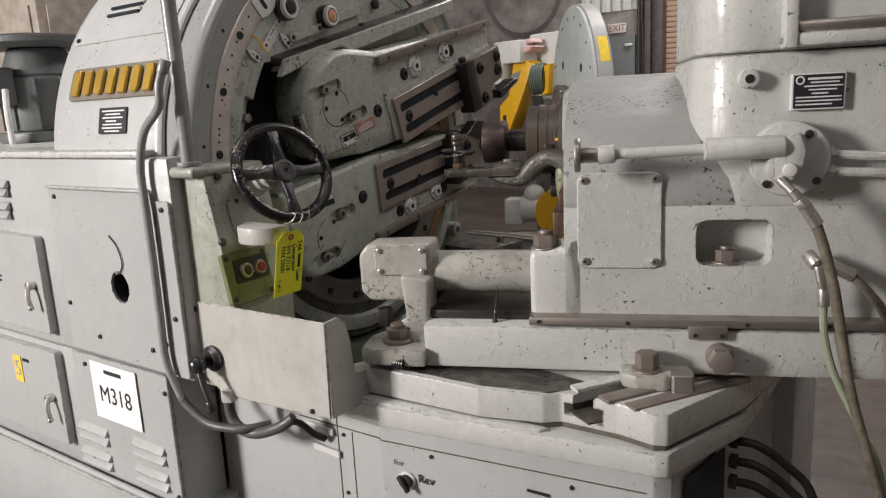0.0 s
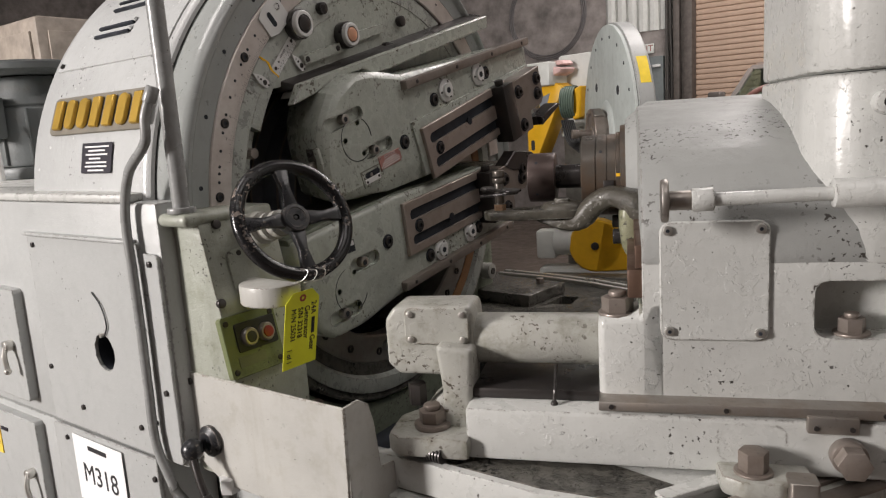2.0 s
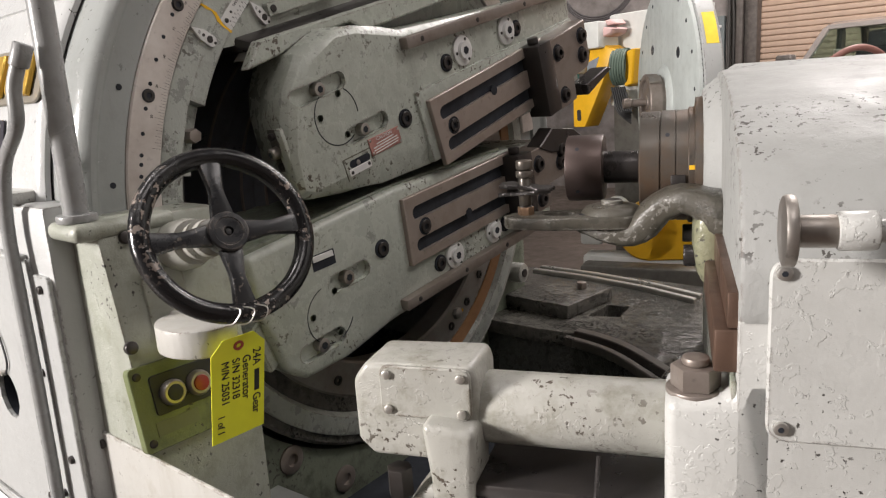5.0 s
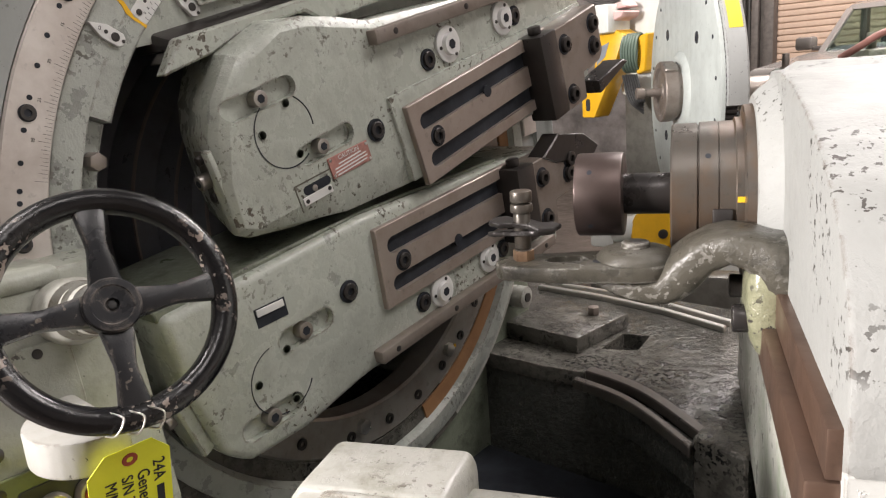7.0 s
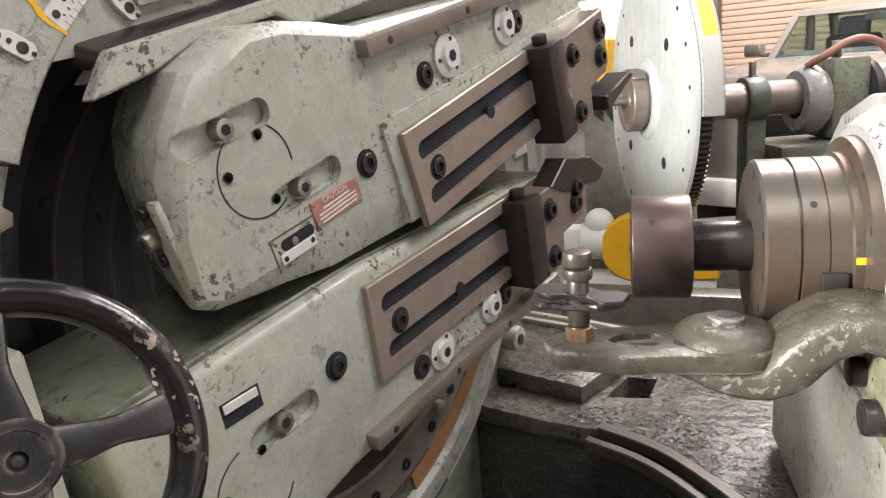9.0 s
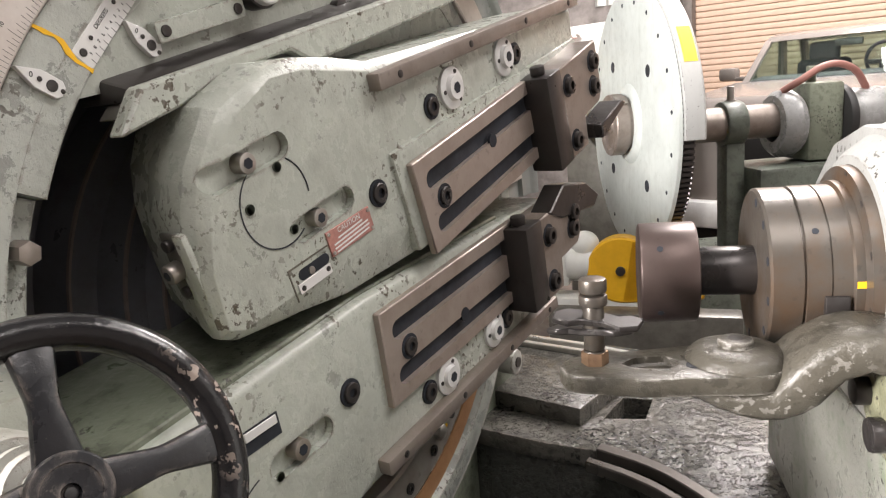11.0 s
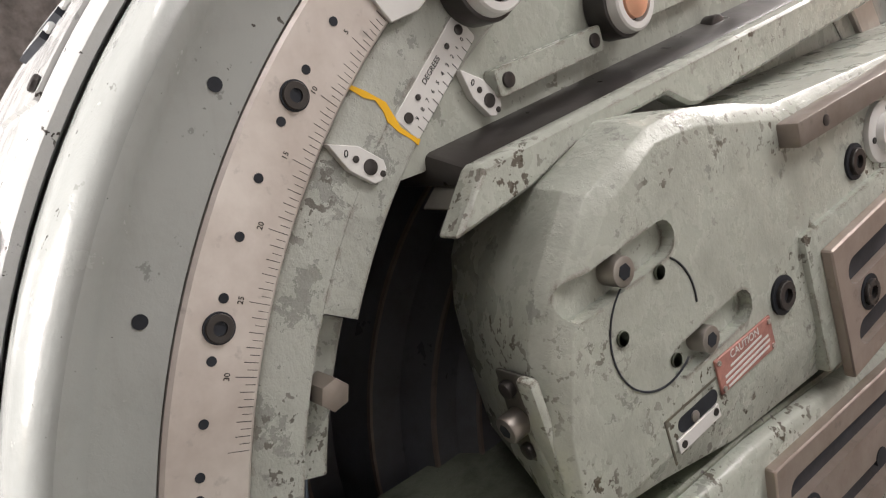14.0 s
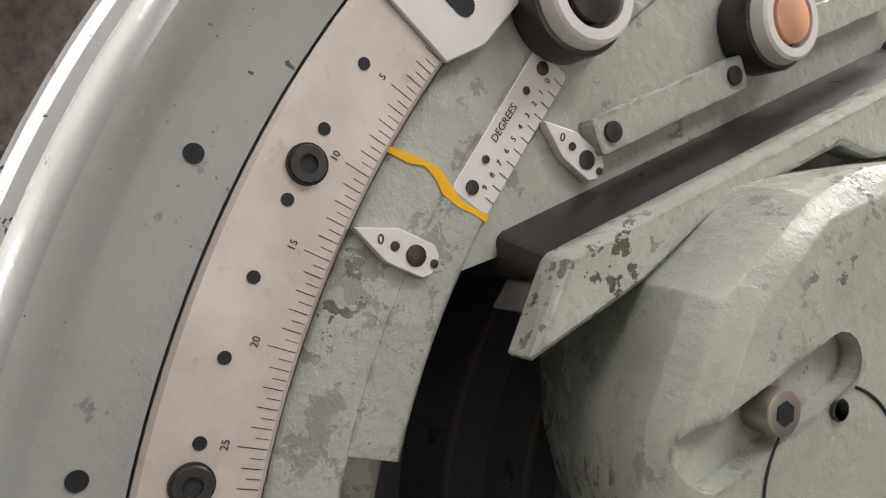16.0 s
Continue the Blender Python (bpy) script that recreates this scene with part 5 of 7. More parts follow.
prism(bm, [(p - 0.222, q + 0.1585 - p * 0.04) for p, q in slot_shape(-0.036, 0.030, 0.0085)], 0.1095, 0.1106, "x")
sc = part("scale_window", bm, VOID, up)
bm = B()
cyl(bm, (0.108, -0.232, 0.157), (0.1125, -0.232, 0.157), 0.006, n=16, bev=0.001)
part("index_pin", bm, STEEL, sc)
bm = B()
prism(bm, [(-0.266, 0.136), (-0.266, 0.151), (-0.196, 0.148), (-0.196, 0.133)], 0.1100, 0.1125, "x", 0.0005, 1)
part("scale_strip", bm, SILVER, sc)
for y in (-0.258, -0.203):
    bm = B()
    cyl(bm, (0.112, y, 0.1425), (0.1135, y, 0.1425), 0.004, n=12)
    part("strip_screw", bm, DARKSTEEL, sc)
bm = B()
for pts in ([(-0.272, 0.176), (-0.272, 0.1785), (-0.188, 0.1745), (-0.188, 0.172)], [(-0.2745, 0.128), (-0.2745, 0.1785), (-0.272, 0.1785), (-0.272, 0.128)]):
    prism(bm, pts, 0.1100, 0.1108, "x")
part("window_edge", bm, GRIMESHADE, sc, "dark edge of the recessed window")
bm = B()
prism(bm, [(-0.3920, 0.200), (-0.384, 0.200), (-0.380, 0.292), (-0.3880, 0.296)], 0.040, 0.088, "x", 0.004, 2)
ec = part("end_clamp", bm, CAST, up, "oily clamp plate let into the slide's end")
bm = B()
cyl(bm, (0.058, -0.3880, 0.246), (0.057, -0.4090, 0.246), 0.0135, n=24, bev=0.003)
k = part("clamp_bolt", bm, STEEL, ec)
bm = B()
cyl(bm, (0.057, -0.4086, 0.246), (0.057, -0.4094, 0.246), 0.007, n=6)
part("bolt_socket", bm, VOID, k)
for z in (0.280, 0.214):
    bm = B()
    cyl(bm, (0.058, -0.3880, z), (0.058, -0.3970, z), 0.0085, n=20, bev=0.002)
    part("clamp_screw", bm, DARKSTEEL, ec)
bm = B()
box(bm, 0.078, 0.098, -0.3970, -0.386, 0.192, 0.298, 0.004)
part("clamp_strip", bm, SAGE, ec)

lo = thing("lower_tool_slide", "large sage-green lower tool slide with slotted steel plate", "tool slide", pose(0.0, CY, CZ, 8.8, 0, 0) @ pose(0, 0.008, 0), group="tool slides")
bm = B()
prism(bm, [(-0.605, 0.02), (-0.16, 0.032), (0.30, 0.005), (0.53, -0.02), (0.50, -0.275), (-0.24, -0.280), (-0.40, -0.300), (-0.53, -0.292), (-0.575, -0.25), (-0.60, -0.12)], -0.12, 0.105, "x", 0.016, 3)
lob = part("slide_body", bm, SAGE, lo)
bm = B()
prism(bm, [(-0.605, 0.030), (-0.15, 0.037), (0.30, 0.012), (0.30, -0.005), (-0.605, 0.01)], -0.20, 0.085, "x", 0.003, 1)
part("slide_way", bm, OILY, lo, "oily grey sliding way along the top")
slotted_plate(lo, 0.103, 0.118, -0.155, 0.33, -0.170, 0.0, -0.008, PLATESTEEL, 1)
tool_block(lo, 0.265, 0.535, -0.195, -0.01, 0.10, 0.165)
bm = B()
prism(bm, [(0.38, -0.01), (0.46, 0.03), (0.58, 0.0), (0.65, -0.05), (0.62, -0.07), (0.44, -0.04)], 0.12, 0.17, "x", 0.003, 1)
part("cutting_tool", bm, DARKSTEEL, lo, "dark pointed cutting tool")
for y, z in ((0.010, -0.205), (0.19, -0.198)):
    boss(lo, 0.105, y, z, 0.036)
for y, z in ((-0.05, -0.205), (0.25, -0.20), (-0.242, -0.093)):
    socket(lo, 0.107, y, z, 0.0165)
edge_bar(lo, 0.107, -0.215, 0.45, -0.252, -0.25)
long_slot(lo, lob, 0.1055, -0.42, -0.29, -0.118, 0.021, -0.36)
long_slot(lo, lob, 0.1055, -0.535, -0.40, -0.236, 0.021, -0.47)
cover_disc(lo, 0.1053, -0.430, -0.178, 0.066, 100, 265)
cover_disc(lo, 0.1053, -0.430, -0.178, 0.066, 285, 330)
bm = B()
prism(bm, [(-0.45, -0.070), (-0.45, -0.035), (-0.385, -0.038), (-0.385, -0.073)], 0.1045, 0.1062, "x")
sc = part("scale_window", bm, VOID, lo)
bm = B()
prism(bm, [(-0.447, -0.050), (-0.447, -0.037), (-0.39, -0.040), (-0.39, -0.053)], 0.1062, 0.109, "x", 0.0005, 1)
part("scale_strip", bm, SILVER, sc)

bm = B()
prism(bm, [(-0.622, -0.135), (-0.596, -0.12), (-0.575, -0.235), (-0.600, -0.245)], 0.02, 0.085, "x", 0.005, 1)
ec = part("end_clamp", bm, SAGE, lo)
bm = B()
cyl(bm, (0.05, -0.610, -0.165), (0.05, -0.630, -0.168), 0.012, n=20, bev=0.003)
part("clamp_screw", bm, STEEL, ec)

# ---- work head on its swivelled slide: local x along the spindle, y away from the viewer ----
HM = pose(0, 0, 0, 0, 0, 22)
AX, AZ = -0.235, 1.170        # spindle axis
wh = thing("work_head", "grey enamelled cast work head of the gear generator", "machine head", HM)
bm = B()
prism(bm, [(0.75, 0.735), (1.56, 0.725), (1.56, 1.04), (0.745, 1.04), (0.745, 0.73)], -0.862, 0.35, "y", 0.010, 3)
hcast = part("head_casting", bm, GREY, wh)
bm = B()
prism(bm, round_rect(1.064, 1.238, 0.888, 1.002, 0.025), -0.95, -0.79, "y", 0.008, 2)
cut(hcast, bm)
bm = B()
prism(bm, [(0.655, 0.735), (0.80, 0.735), (0.80, 0.97), (0.752, 0.965), (0.738, 0.93), (0.655, 0.925)], -0.862, -0.735, "y", 0.016, 3)
part("head_foot", bm, GREY, wh)
bm = B()
lathe(bm, [(0.715, 0.0), (0.715, 0.150), (0.722, 0.158), (0.765, 0.190), (0.775, 0.196), (1.30, 0.196), (1.30, 0.0)], 72, closed=False, m=Matrix.Translation((0, AX, AZ)))
part("spindle_barrel", bm, HEADTOP, wh, "pale chipped spindle barrel")
bm = B()
prism(bm, [(-0.862, 1.03), (-0.862, 1.06), (-0.858, 1.105), (-0.845, 1.145), (-0.822, 1.185), (-0.785, 1.222), (-0.73, 1.256), (-0.65, 1.290), (-0.55, 1.318), (-0.43, 1.342), (-0.30, 1.356), (-0.17, 1.354), (-0.05, 1.32), (0.05, 1.24), (0.10, 1.10), (0.10, 1.03)], 0.745, 1.30, "x", 0.008, 2)
part("spindle_housing", bm, HEADTOP, wh, "rounded grey spindle housing with chipped edges")
bm = B()
prism(bm, round_rect(1.055, 1.60, -0.8655, -0.20, 0.12, 8), 1.03, 1.388, "z", 0.012, 2)
part("head_column", bm, GREY, wh)
bm = B()
prism(bm, round_rect(1.058, 1.60, -0.872, -0.20, 0.12, 8), 1.390, 1.62, "z", 0.012, 2)
prism(bm, round_rect(1.07, 1.58, -0.86, -0.22, 0.12, 8), 1.60, 1.95, "z", 0.04, 2)
part("upper_column", bm, GREY, wh)
bm = B()
box(bm, 1.235, 1.46, -0.915, -0.86, 1.395, 1.425, 0.008)
box(bm, 1.235, 1.262, -0.92, -0.86, 1.392, 1.52, 0.006)
part("grab_ledge", bm, GREY, wh)
bm = B()
cyl(bm, (1.262, -0.90, 1.437), (1.47, -0.90, 1.437), 0.014, n=16, bev=0.003)
part("grab_bar", bm, STEEL, wh)
bm = B()
prism(bm, round_rect(0.779, 0.984, 0.882, 1.124, 0.022), -0.869, -0.861, "y", 0.003, 1)
cvr = part("cover_plate", bm, GREY, wh, "square grey cover plate with four screws")
for x, z in ((0.795, 1.107), (0.966, 1.107), (0.966, 0.900), (0.797, 0.902)):
    bm = B()
    cyl(bm, (x, -0.876, z), (x, -0.868, z), 0.0098, n=20, bev=0.003)
    k = part("cover_screw", bm, BRIGHT, cvr)
    bm = B()
    cyl(bm, (x, -0.8766, z), (x, -0.8755, z), 0.004, n=6)
    part("screw_socket", bm, VOID, k)
# pocket with a nut
pk = wh
bm = B()
prism(bm, round_rect(1.055, 1.247, 0.880, 1.010, 0.025), -0.7925, -0.7895, "y")
part("pocket_back", bm, GREY, pk, "painted back of the bolt pocket")
bm = B()
cyl(bm, (1.138, -0.83, 0.888), (1.138, -0.83, 0.894), 0.034, n=24, bev=0.002)
hexhead(bm, (1.138, -0.83, 0.894), (1.138, -0.83, 0.922), 0.025)
cyl(bm, (1.138, -0.83, 0.922), (1.138, -0.83, 0.932), 0.014, n=20, bev=0.003)
part("pocket_nut", bm, BROWNSTEEL, pk)
# shoulder bolt
bm = B()
cyl(bm, (0.695, -0.815, 0.922), (0.695, -0.815, 0.930), 0.040, n=28, bev=0.002)
hexhead(bm, (0.695, -0.815, 0.930), (0.695, -0.815, 0.962), 0.033)
cyl(bm, (0.695, -0.815, 0.962), (0.695, -0.815, 0.974), 0.019, n=20, bev=0.004)
part("clamp_nut", bm, BROWNSTEEL, wh, "rust-brown clamp nut and stud")
# maker's data plate
PLATEFIT = Matrix.Translation((1.317, 0, 1.296)) @ Matrix.Diagonal((0.87, 1, 0.90, 1)) @ Matrix.Translation((-1.317, 0, -1.296))
bm = B()
prism(bm, round_rect(1.253, 1.381, 1.251, 1.341, 0.004), -0.880, -0.860, "y", 0.001, 1)
mp = part("data_plate", bm, SILVER, wh, "black data plate with a silver border")
mp.matrix_local = PLATEFIT
bm = B()
prism(bm, round_rect(1.257, 1.377, 1.255, 1.337, 0.003), -0.8812, -0.880, "y")
part("plate_field", bm, PLATE, mp)
for k in range(8):
    bm = B()
    z = 1.327 - k * 0.009
    x0, x1 = ((1.29, 1.372), (1.297, 1.365), (1.282, 1.374), (1.293, 1.36), (1.30, 1.34), (1.263, 1.372), (1.263, 1.372), (1.263, 1.35))[k]
    box(bm, x0, x1, -0.8822, -0.881, z - (0.0028 if k == 0 else 0.0018), z + (0.0028 if k == 0 else 0.0018))
    part("print_line", bm, SILVER, mp)
bm = B()
lathe(bm, [(0.0, 0.007), (0.0, 0.011), (0.001, 0.011), (0.001, 0.007)], 24, m=pose(1.272, -0.881, 1.324, 0, 0, -90))
part("plate_badge", bm, SILVER, mp)
for x in (1.169,):
    bm = B()
    cyl(bm, (x, -0.895, 1.331), (x, -0.84, 1.331), 0.022, n=28, bev=0.004)
    k = part("oil_boss", bm, GREY, wh)
    bm = B()
    cyl(bm, (x, -0.897, 1.331), (x, -0.894, 1.331), 0.010, n=20)
    part("boss_plug", bm, DARKSTEEL, k)
# crank rod with knob
rd = thing("crank_rod", "grey sliding rod with a steel knob and socketed end", "rod", HM)
bm = B()
cyl(bm, (0.779, -0.955, 1.176), (0.793, -0.955, 1.176), 0.040, n=36, bev=0.004)
part("knob", bm, STEEL, rd)
bm = B()
cyl(bm, (0.792, -0.955, 1.176), (0.835, -0.955, 1.176), 0.018, n=24, bev=0.003)
part("knob_stem", bm, STEEL, rd)
bm = B()
cyl(bm, (0.833, -0.955, 1.176), (0.872, -0.955, 1.177), 0.0215, n=28, bev=0.003)
part("collar", bm, GREY, rd)
bm = B()
cyl(bm, (0.870, -0.955, 1.176), (1.07, -0.955, 1.180), 0.0125, n=20)
part("rod_bar", bm, GREY, rd)
bm = B()
cyl(bm, (1.067, -0.955, 1.180), (1.235, -0.955, 1.181), 0.026, n=32, bev=0.004)
part("sleeve", bm, GREY, rd)
bm = B()
cyl(bm, (1.255, -0.93, 1.15), (1.255, -0.872, 1.15), 0.085, n=48, bev=0.008)
part("rod_flange", bm, GREY, wh)
bm = B()
cyl(bm, (1.235, -0.965, 1.135), (1.235, -0.925, 1.135), 0.035, n=32, bev=0.005)
prism(bm, [(1.225, 1.20), (1.265, 1.21), (1.28, 1.17), (1.268, 1.115), (1.215, 1.11), (1.212, 1.15)], -0.968, -0.93, "y", 0.006, 2)
part("crank_link", bm, GREY, rd)
bm = B()
cyl(bm, (1.245, -0.975, 1.13), (1.245, -0.96, 1.13), 0.015, n=24, bev=0.003)
part("link_pin", bm, SILVER, rd)
for x, z in ((1.29, 1.205), (1.205, 1.095), (1.31, 1.10)):
    bm = B()
    cyl(bm, (x, -0.936, z), (x, -0.928, z), 0.009, n=16, bev=0.002)
    part("flange_screw", bm, DARKSTEEL, rd)
# hoses
hz = thing("hydraulic_hose", "olive rubber hydraulic hoses with brass-grey fittings", "hose", HM)
for k, (p0, p1, r) in enumerate((((1.225, -0.965, 1.11), (1.250, -0.980, 1.083), 0.010), ((1.250, -0.980, 1.083), (1.262, -0.984, 1.068), 0.012), ((1.262, -0.984, 1.068), (1.276, -0.985, 1.050), 0.0165), ((1.276, -0.985, 1.050), (1.302, -0.985, 1.010), 0.0145))):
    bm = B()
    (hexhead if k == 2 else cyl)(bm, p0, p1, r)
    part("hose_fitting", bm, BRIGHT, hz, "pale steel hose fitting")
bm = B()
tube(bm, [(1.300, -0.985, 1.012), (1.323, -0.985, 0.944), (1.346, -0.985, 0.854), (1.366, -0.985, 0.749), (1.387, -0.985, 0.641), (1.412, -0.985, 0.546), (1.442, -0.985, 0.449), (1.478, -0.97, 0.34), (1.52, -0.93, 0.16), (1.53, -0.9, -0.285)], 0.0115, 12)
part("hose_run", bm, HOSE, hz)
for p0, p1, r in (((1.306, -0.90, 0.925), (1.322, -0.93, 0.905), 0.016), ((1.322, -0.93, 0.905), (1.336, -0.93, 0.850), 0.0105), ((1.336, -0.93, 0.850), (1.339, -0.93, 0.808), 0.0135)):
    bm = B()
    cyl(bm, p0, p1, r, n=16, bev=0.003)
    part("hose_fitting", bm, BRIGHT, hz)
bm = B()
tube(bm, [(1.339, -0.93, 0.812), (1.340, -0.93, 0.78), (1.346, -0.93, 0.729), (1.369, -0.93, 0.646), (1.403, -0.94, 0.569), (1.435, -0.95, 0.50), (1.49, -0.95, 0.33), (1.56, -0.9, -0.285)], 0.0088, 10)
part("hose_run", bm, plain("green_hose", (0.24, 0.27, 0.19), 0.6), hz)
bm = B()
hexhead(bm, (1.348, -0.90, 0.905), (1.405, -0.905, 0.874), 0.017)
part("hose_fitting", bm, BRIGHT, hz)
bm = B()
tube(bm, [(1.403, -0.905, 0.875), (1.438, -0.905, 0.836), (1.473, -0.90, 0.79), (1.52, -0.89, 0.70), (1.56, -0.88, 0.50)], 0.011, 10)
part("hose_run", bm, HOSE, hz)
for z in (1.155, 1.118):
    bm = B()
    tube(bm, [(1.33, -0.90, z), (1.40, -0.90, z - 0.004), (1.60, -0.88, z - 0.02)], 0.011, 10, sub=4)
    part("copper_line", bm, GREY, hz)
    bm = B()
    hexhead(bm, (1.318, -0.90, z), (1.352, -0.90, z), 0.019)
    part("line_nut", bm, GREY, hz)

# spindle nose, arbor
sn = thing("spindle_chuck", "browned turned-steel spindle nose and arbor", "chuck", HM @ Matrix.Translation((0, AX, AZ)))
bm = B()
lathe(bm, [(0.596, 0.0), (0.596, 0.108), (0.599, 0.112), (0.634, 0.112), (0.635, 0.109), (0.637, 0.109), (0.638, 0.113), (0.664, 0.113), (0.6645, 0.111), (0.666, 0.111), (0.6665, 0.113), (0.688, 0.113), (0.690, 0.118), (0.700, 0.118), (0.702, 0.136), (0.716, 0.138), (0.72, 0.0)], 72, closed=False)
part("nose", bm, NOSESTEEL, sn)
bm = B()
cyl(bm, (0.52, 0, 0), (0.61, 0, 0), 0.034, n=40, bev=0.002)
part("arbor", bm, DARKSTEEL, sn)
bm = B()
cyl(bm, (0.444, 0, 0), (0.521, 0, 0), 0.070, n=48, bev=0.004)
part("arbor_collar", bm, metal("purple_brown_steel", (0.085, 0.062, 0.056), 0.38, (0.04, 0.028, 0.024), 0.5, 0.55), sn, "dark purple-brown steel collar")
for x, a, r in ((0.470, 140, 0.0700), (0.470, 218, 0.0700), (0.650, 142, 0.113)):
    bm = B()
    d = Vector((0, math.cos(radians(a)), math.sin(radians(a))))
    cyl(bm, Vector((x, 0, 0)) + d * (r - 0.004), Vector((x, 0, 0)) + d * (r + 0.0005), 0.0042, n=14)
    part("drilled_hole", bm, VOID, sn)
for a in range(100, 281, 30):
    bm = B()
    d = Vector((0, math.cos(radians(a)), math.sin(radians(a))))
    cyl(bm, Vector((0.5955, 0, 0)) + d * 0.097, Vector((0.597, 0, 0)) + d * 0.097, 0.006, n=14)
    part("drilled_hole", bm, VOID, sn)
    bm = B()
    cyl(bm, Vector((0.7012, 0, 0)) + d * 0.128, Vector((0.7035, 0, 0)) + d * 0.128, 0.006, n=14)
    part("flange_screw", bm, DARKSTEEL, sn)
bm = B()
box(bm, 0.656, 0.684, -0.1185, -0.105, -0.030, -0.006, 0.002)
part("drive_key", bm, DARKSTEEL, sn)
bm = B()
lathe(bm, [(0.690, 0.1186), (0.696, 0.1188), (0.7005, 0.1186)], 8, radians(174), radians(178), closed=False)
part("yellow_mark", bm, CRAYON, sn)

# roller rest arm in front of the spindle
ra = thing("rest_arm", "oily cast steel rest arm carrying a roller", "machine arm", HM @ pose(0, 0.05, 0.006))
bm = B()
prism(bm, [(0.338, -0.462), (0.346, -0.487), (0.362, -0.498), (0.44, -0.508), (0.50, -0.502)] + [(0.548 + 0.063 * math.cos(radians(a)), -0.437 + 0.063 * math.sin(radians(a))) for a in range(-88, 100, 15)] + [(0.47, -0.398), (0.38, -0.420), (0.35, -0.435)], 1.070, 1.094, "z", 0.005, 2)
blade = part("arm_blade", bm, ARMCAST, ra, "worn cast arm blade with pale edges")
bm = B()
prism(bm, [(0.412, -0.458), (0.428, -0.472), (0.468, -0.474), (0.482, -0.452), (0.468, -0.432), (0.430, -0.438)], 1.083, 1.11, "z", 0.003, 1)
cut(blade, bm)
bm = B()
lathe(bm, [(1.090, 0.0), (1.090, 0.060), (1.098, 0.058), (1.106, 0.050), (1.110, 0.036), (1.111, 0.0)], 40, closed=False, m=Matrix.Translation((0.548, -0.437, 0)) @ pose(0, 0, 0, 0, -90, 0))
cyl(bm, (0.548, -0.437, 1.108), (0.548, -0.437, 1.119), 0.021, n=28, bev=0.004)
part("arm_pivot", bm, ARMCAST, ra)
bm = B()
cyl(bm, (0.548, -0.437, 1.1185), (0.548, -0.437, 1.1195), 0.009, n=20)
part("pivot_centre", bm, DARKSTEEL, ra)
bm = B()
cyl(bm, (0.498, -0.462, 1.0935), (0.498, -0.462, 1.0948), 0.010, n=20)
part("blade_hole", bm, VOID, ra)
bm = B()
limb(bm, [(0.478, -0.44, 1.070, 0.008, 0.050), (0.505, -0.44, 1.064, 0.020, 0.085), (0.545, -0.44, 1.054, 0.032, 0.105), (0.585, -0.44, 1.055, 0.046, 0.110), (0.612, -0.445, 1.076, 0.060, 0.108), (0.640, -0.45, 1.106, 0.054, 0.105), (0.675, -0.455, 1.122, 0.050, 0.112), (0.715, -0.46, 1.112, 0.060, 0.124), (0.760, -0.465, 1.085, 0.085, 0.130)])
part("arm_root", bm, ARMCAST, ra, "oily olive-stained arm root")
bm = B()
limb(bm, [(0.735, -0.46, 1.130, 0.020, 0.090), (0.728, -0.46, 1.105, 0.050, 0.120), (0.725, -0.46, 1.050, 0.060, 0.128), (0.728, -0.46, 0.995, 0.052, 0.112), (0.735, -0.46, 0.965, 0.030, 0.080), (0.738, -0.46, 0.955, 0.012, 0.05)])
part("arm_foot", bm, STAINEDARM, ra, "olive-stained bolted foot of the arm")
bm = B()
cyl(bm, (0.680, -0.485, 1.020), (0.705, -0.485, 1.020), 0.020, n=24, bev=0.003)
cyl(bm, (0.678, -0.435, 1.052), (0.705, -0.435, 1.052), 0.017, n=24, bev=0.003)
part("arm_bolt", bm, DARKSTEEL, ra)
bm = B()
for z0, z1, r in ((1.092, 1.112, 0.014), (1.112, 1.168, 0.0128), (1.168, 1.182, 0.0172), (1.184, 1.202, 0.0168)):
    cyl(bm, (0.382, -0.455, z0), (0.382, -0.455, z1), r, n=28, bev=0.003)
part("roller_post", bm, NOSESTEEL, ra)
for z, turn in ((1.150, 0), (1.136, 165)):
    bm = B()
    prism(bm, [(0.012, -0.016), (0.030, -0.028), (0.052, -0.020), (0.060, 0.004), (0.044, 0.012), (0.030, 0.006), (0.014, 0.014), (-0.012, 0.016), (-0.030, 0.022), (-0.048, 0.008), (-0.050, -0.012), (-0.030, -0.020), (-0.014, -0.012)], -0.004, 0.004, "z", 0.0015, 1, m=pose(0.382, -0.455, z, 6, 5, turn))
    part("roller_finger", bm, DARKSTEEL, ra, "dark pointed steel finger")
bm = B()
hexhead(bm, (0.382, -0.455, 1.092), (0.382, -0.455, 1.110), 0.0165)
part("post_nut", bm, BRONZE, ra, "dull bronze hexagon nut")

# hydraulic cylinder
hc = thing("clamp_cylinder", "pale grey chipped clamping cylinder on a bracket", "cylinder", HM)
bm = B()
prism(bm, [(0.172, 0.905), (0.195, 0.935), (0.372, 0.938), (0.380, 0.92), (0.380, 0.79), (0.36, 0.775), (0.20, 0.775), (0.172, 0.80)], -0.815, -0.70, "y", 0.022, 4)
part("cylinder_head", bm, LIGHT, hc)
bm = B()
prism(bm, round_rect(0.222, 0.372, 0.850, 0.935, 0.014), -0.823, -0.814, "y", 0.003, 1)
kp = part("cover_plate", bm, LIGHT, hc)
for x, z in ((0.236, 0.921), (0.357, 0.921), (0.236, 0.863), (0.357, 0.863)):
    bm = B()
    cyl(bm, (x, -0.829, z), (x, -0.822, z), 0.0075, n=18, bev=0.002)
    part("cover_screw", bm, BRIGHT, kp)
bm = B()
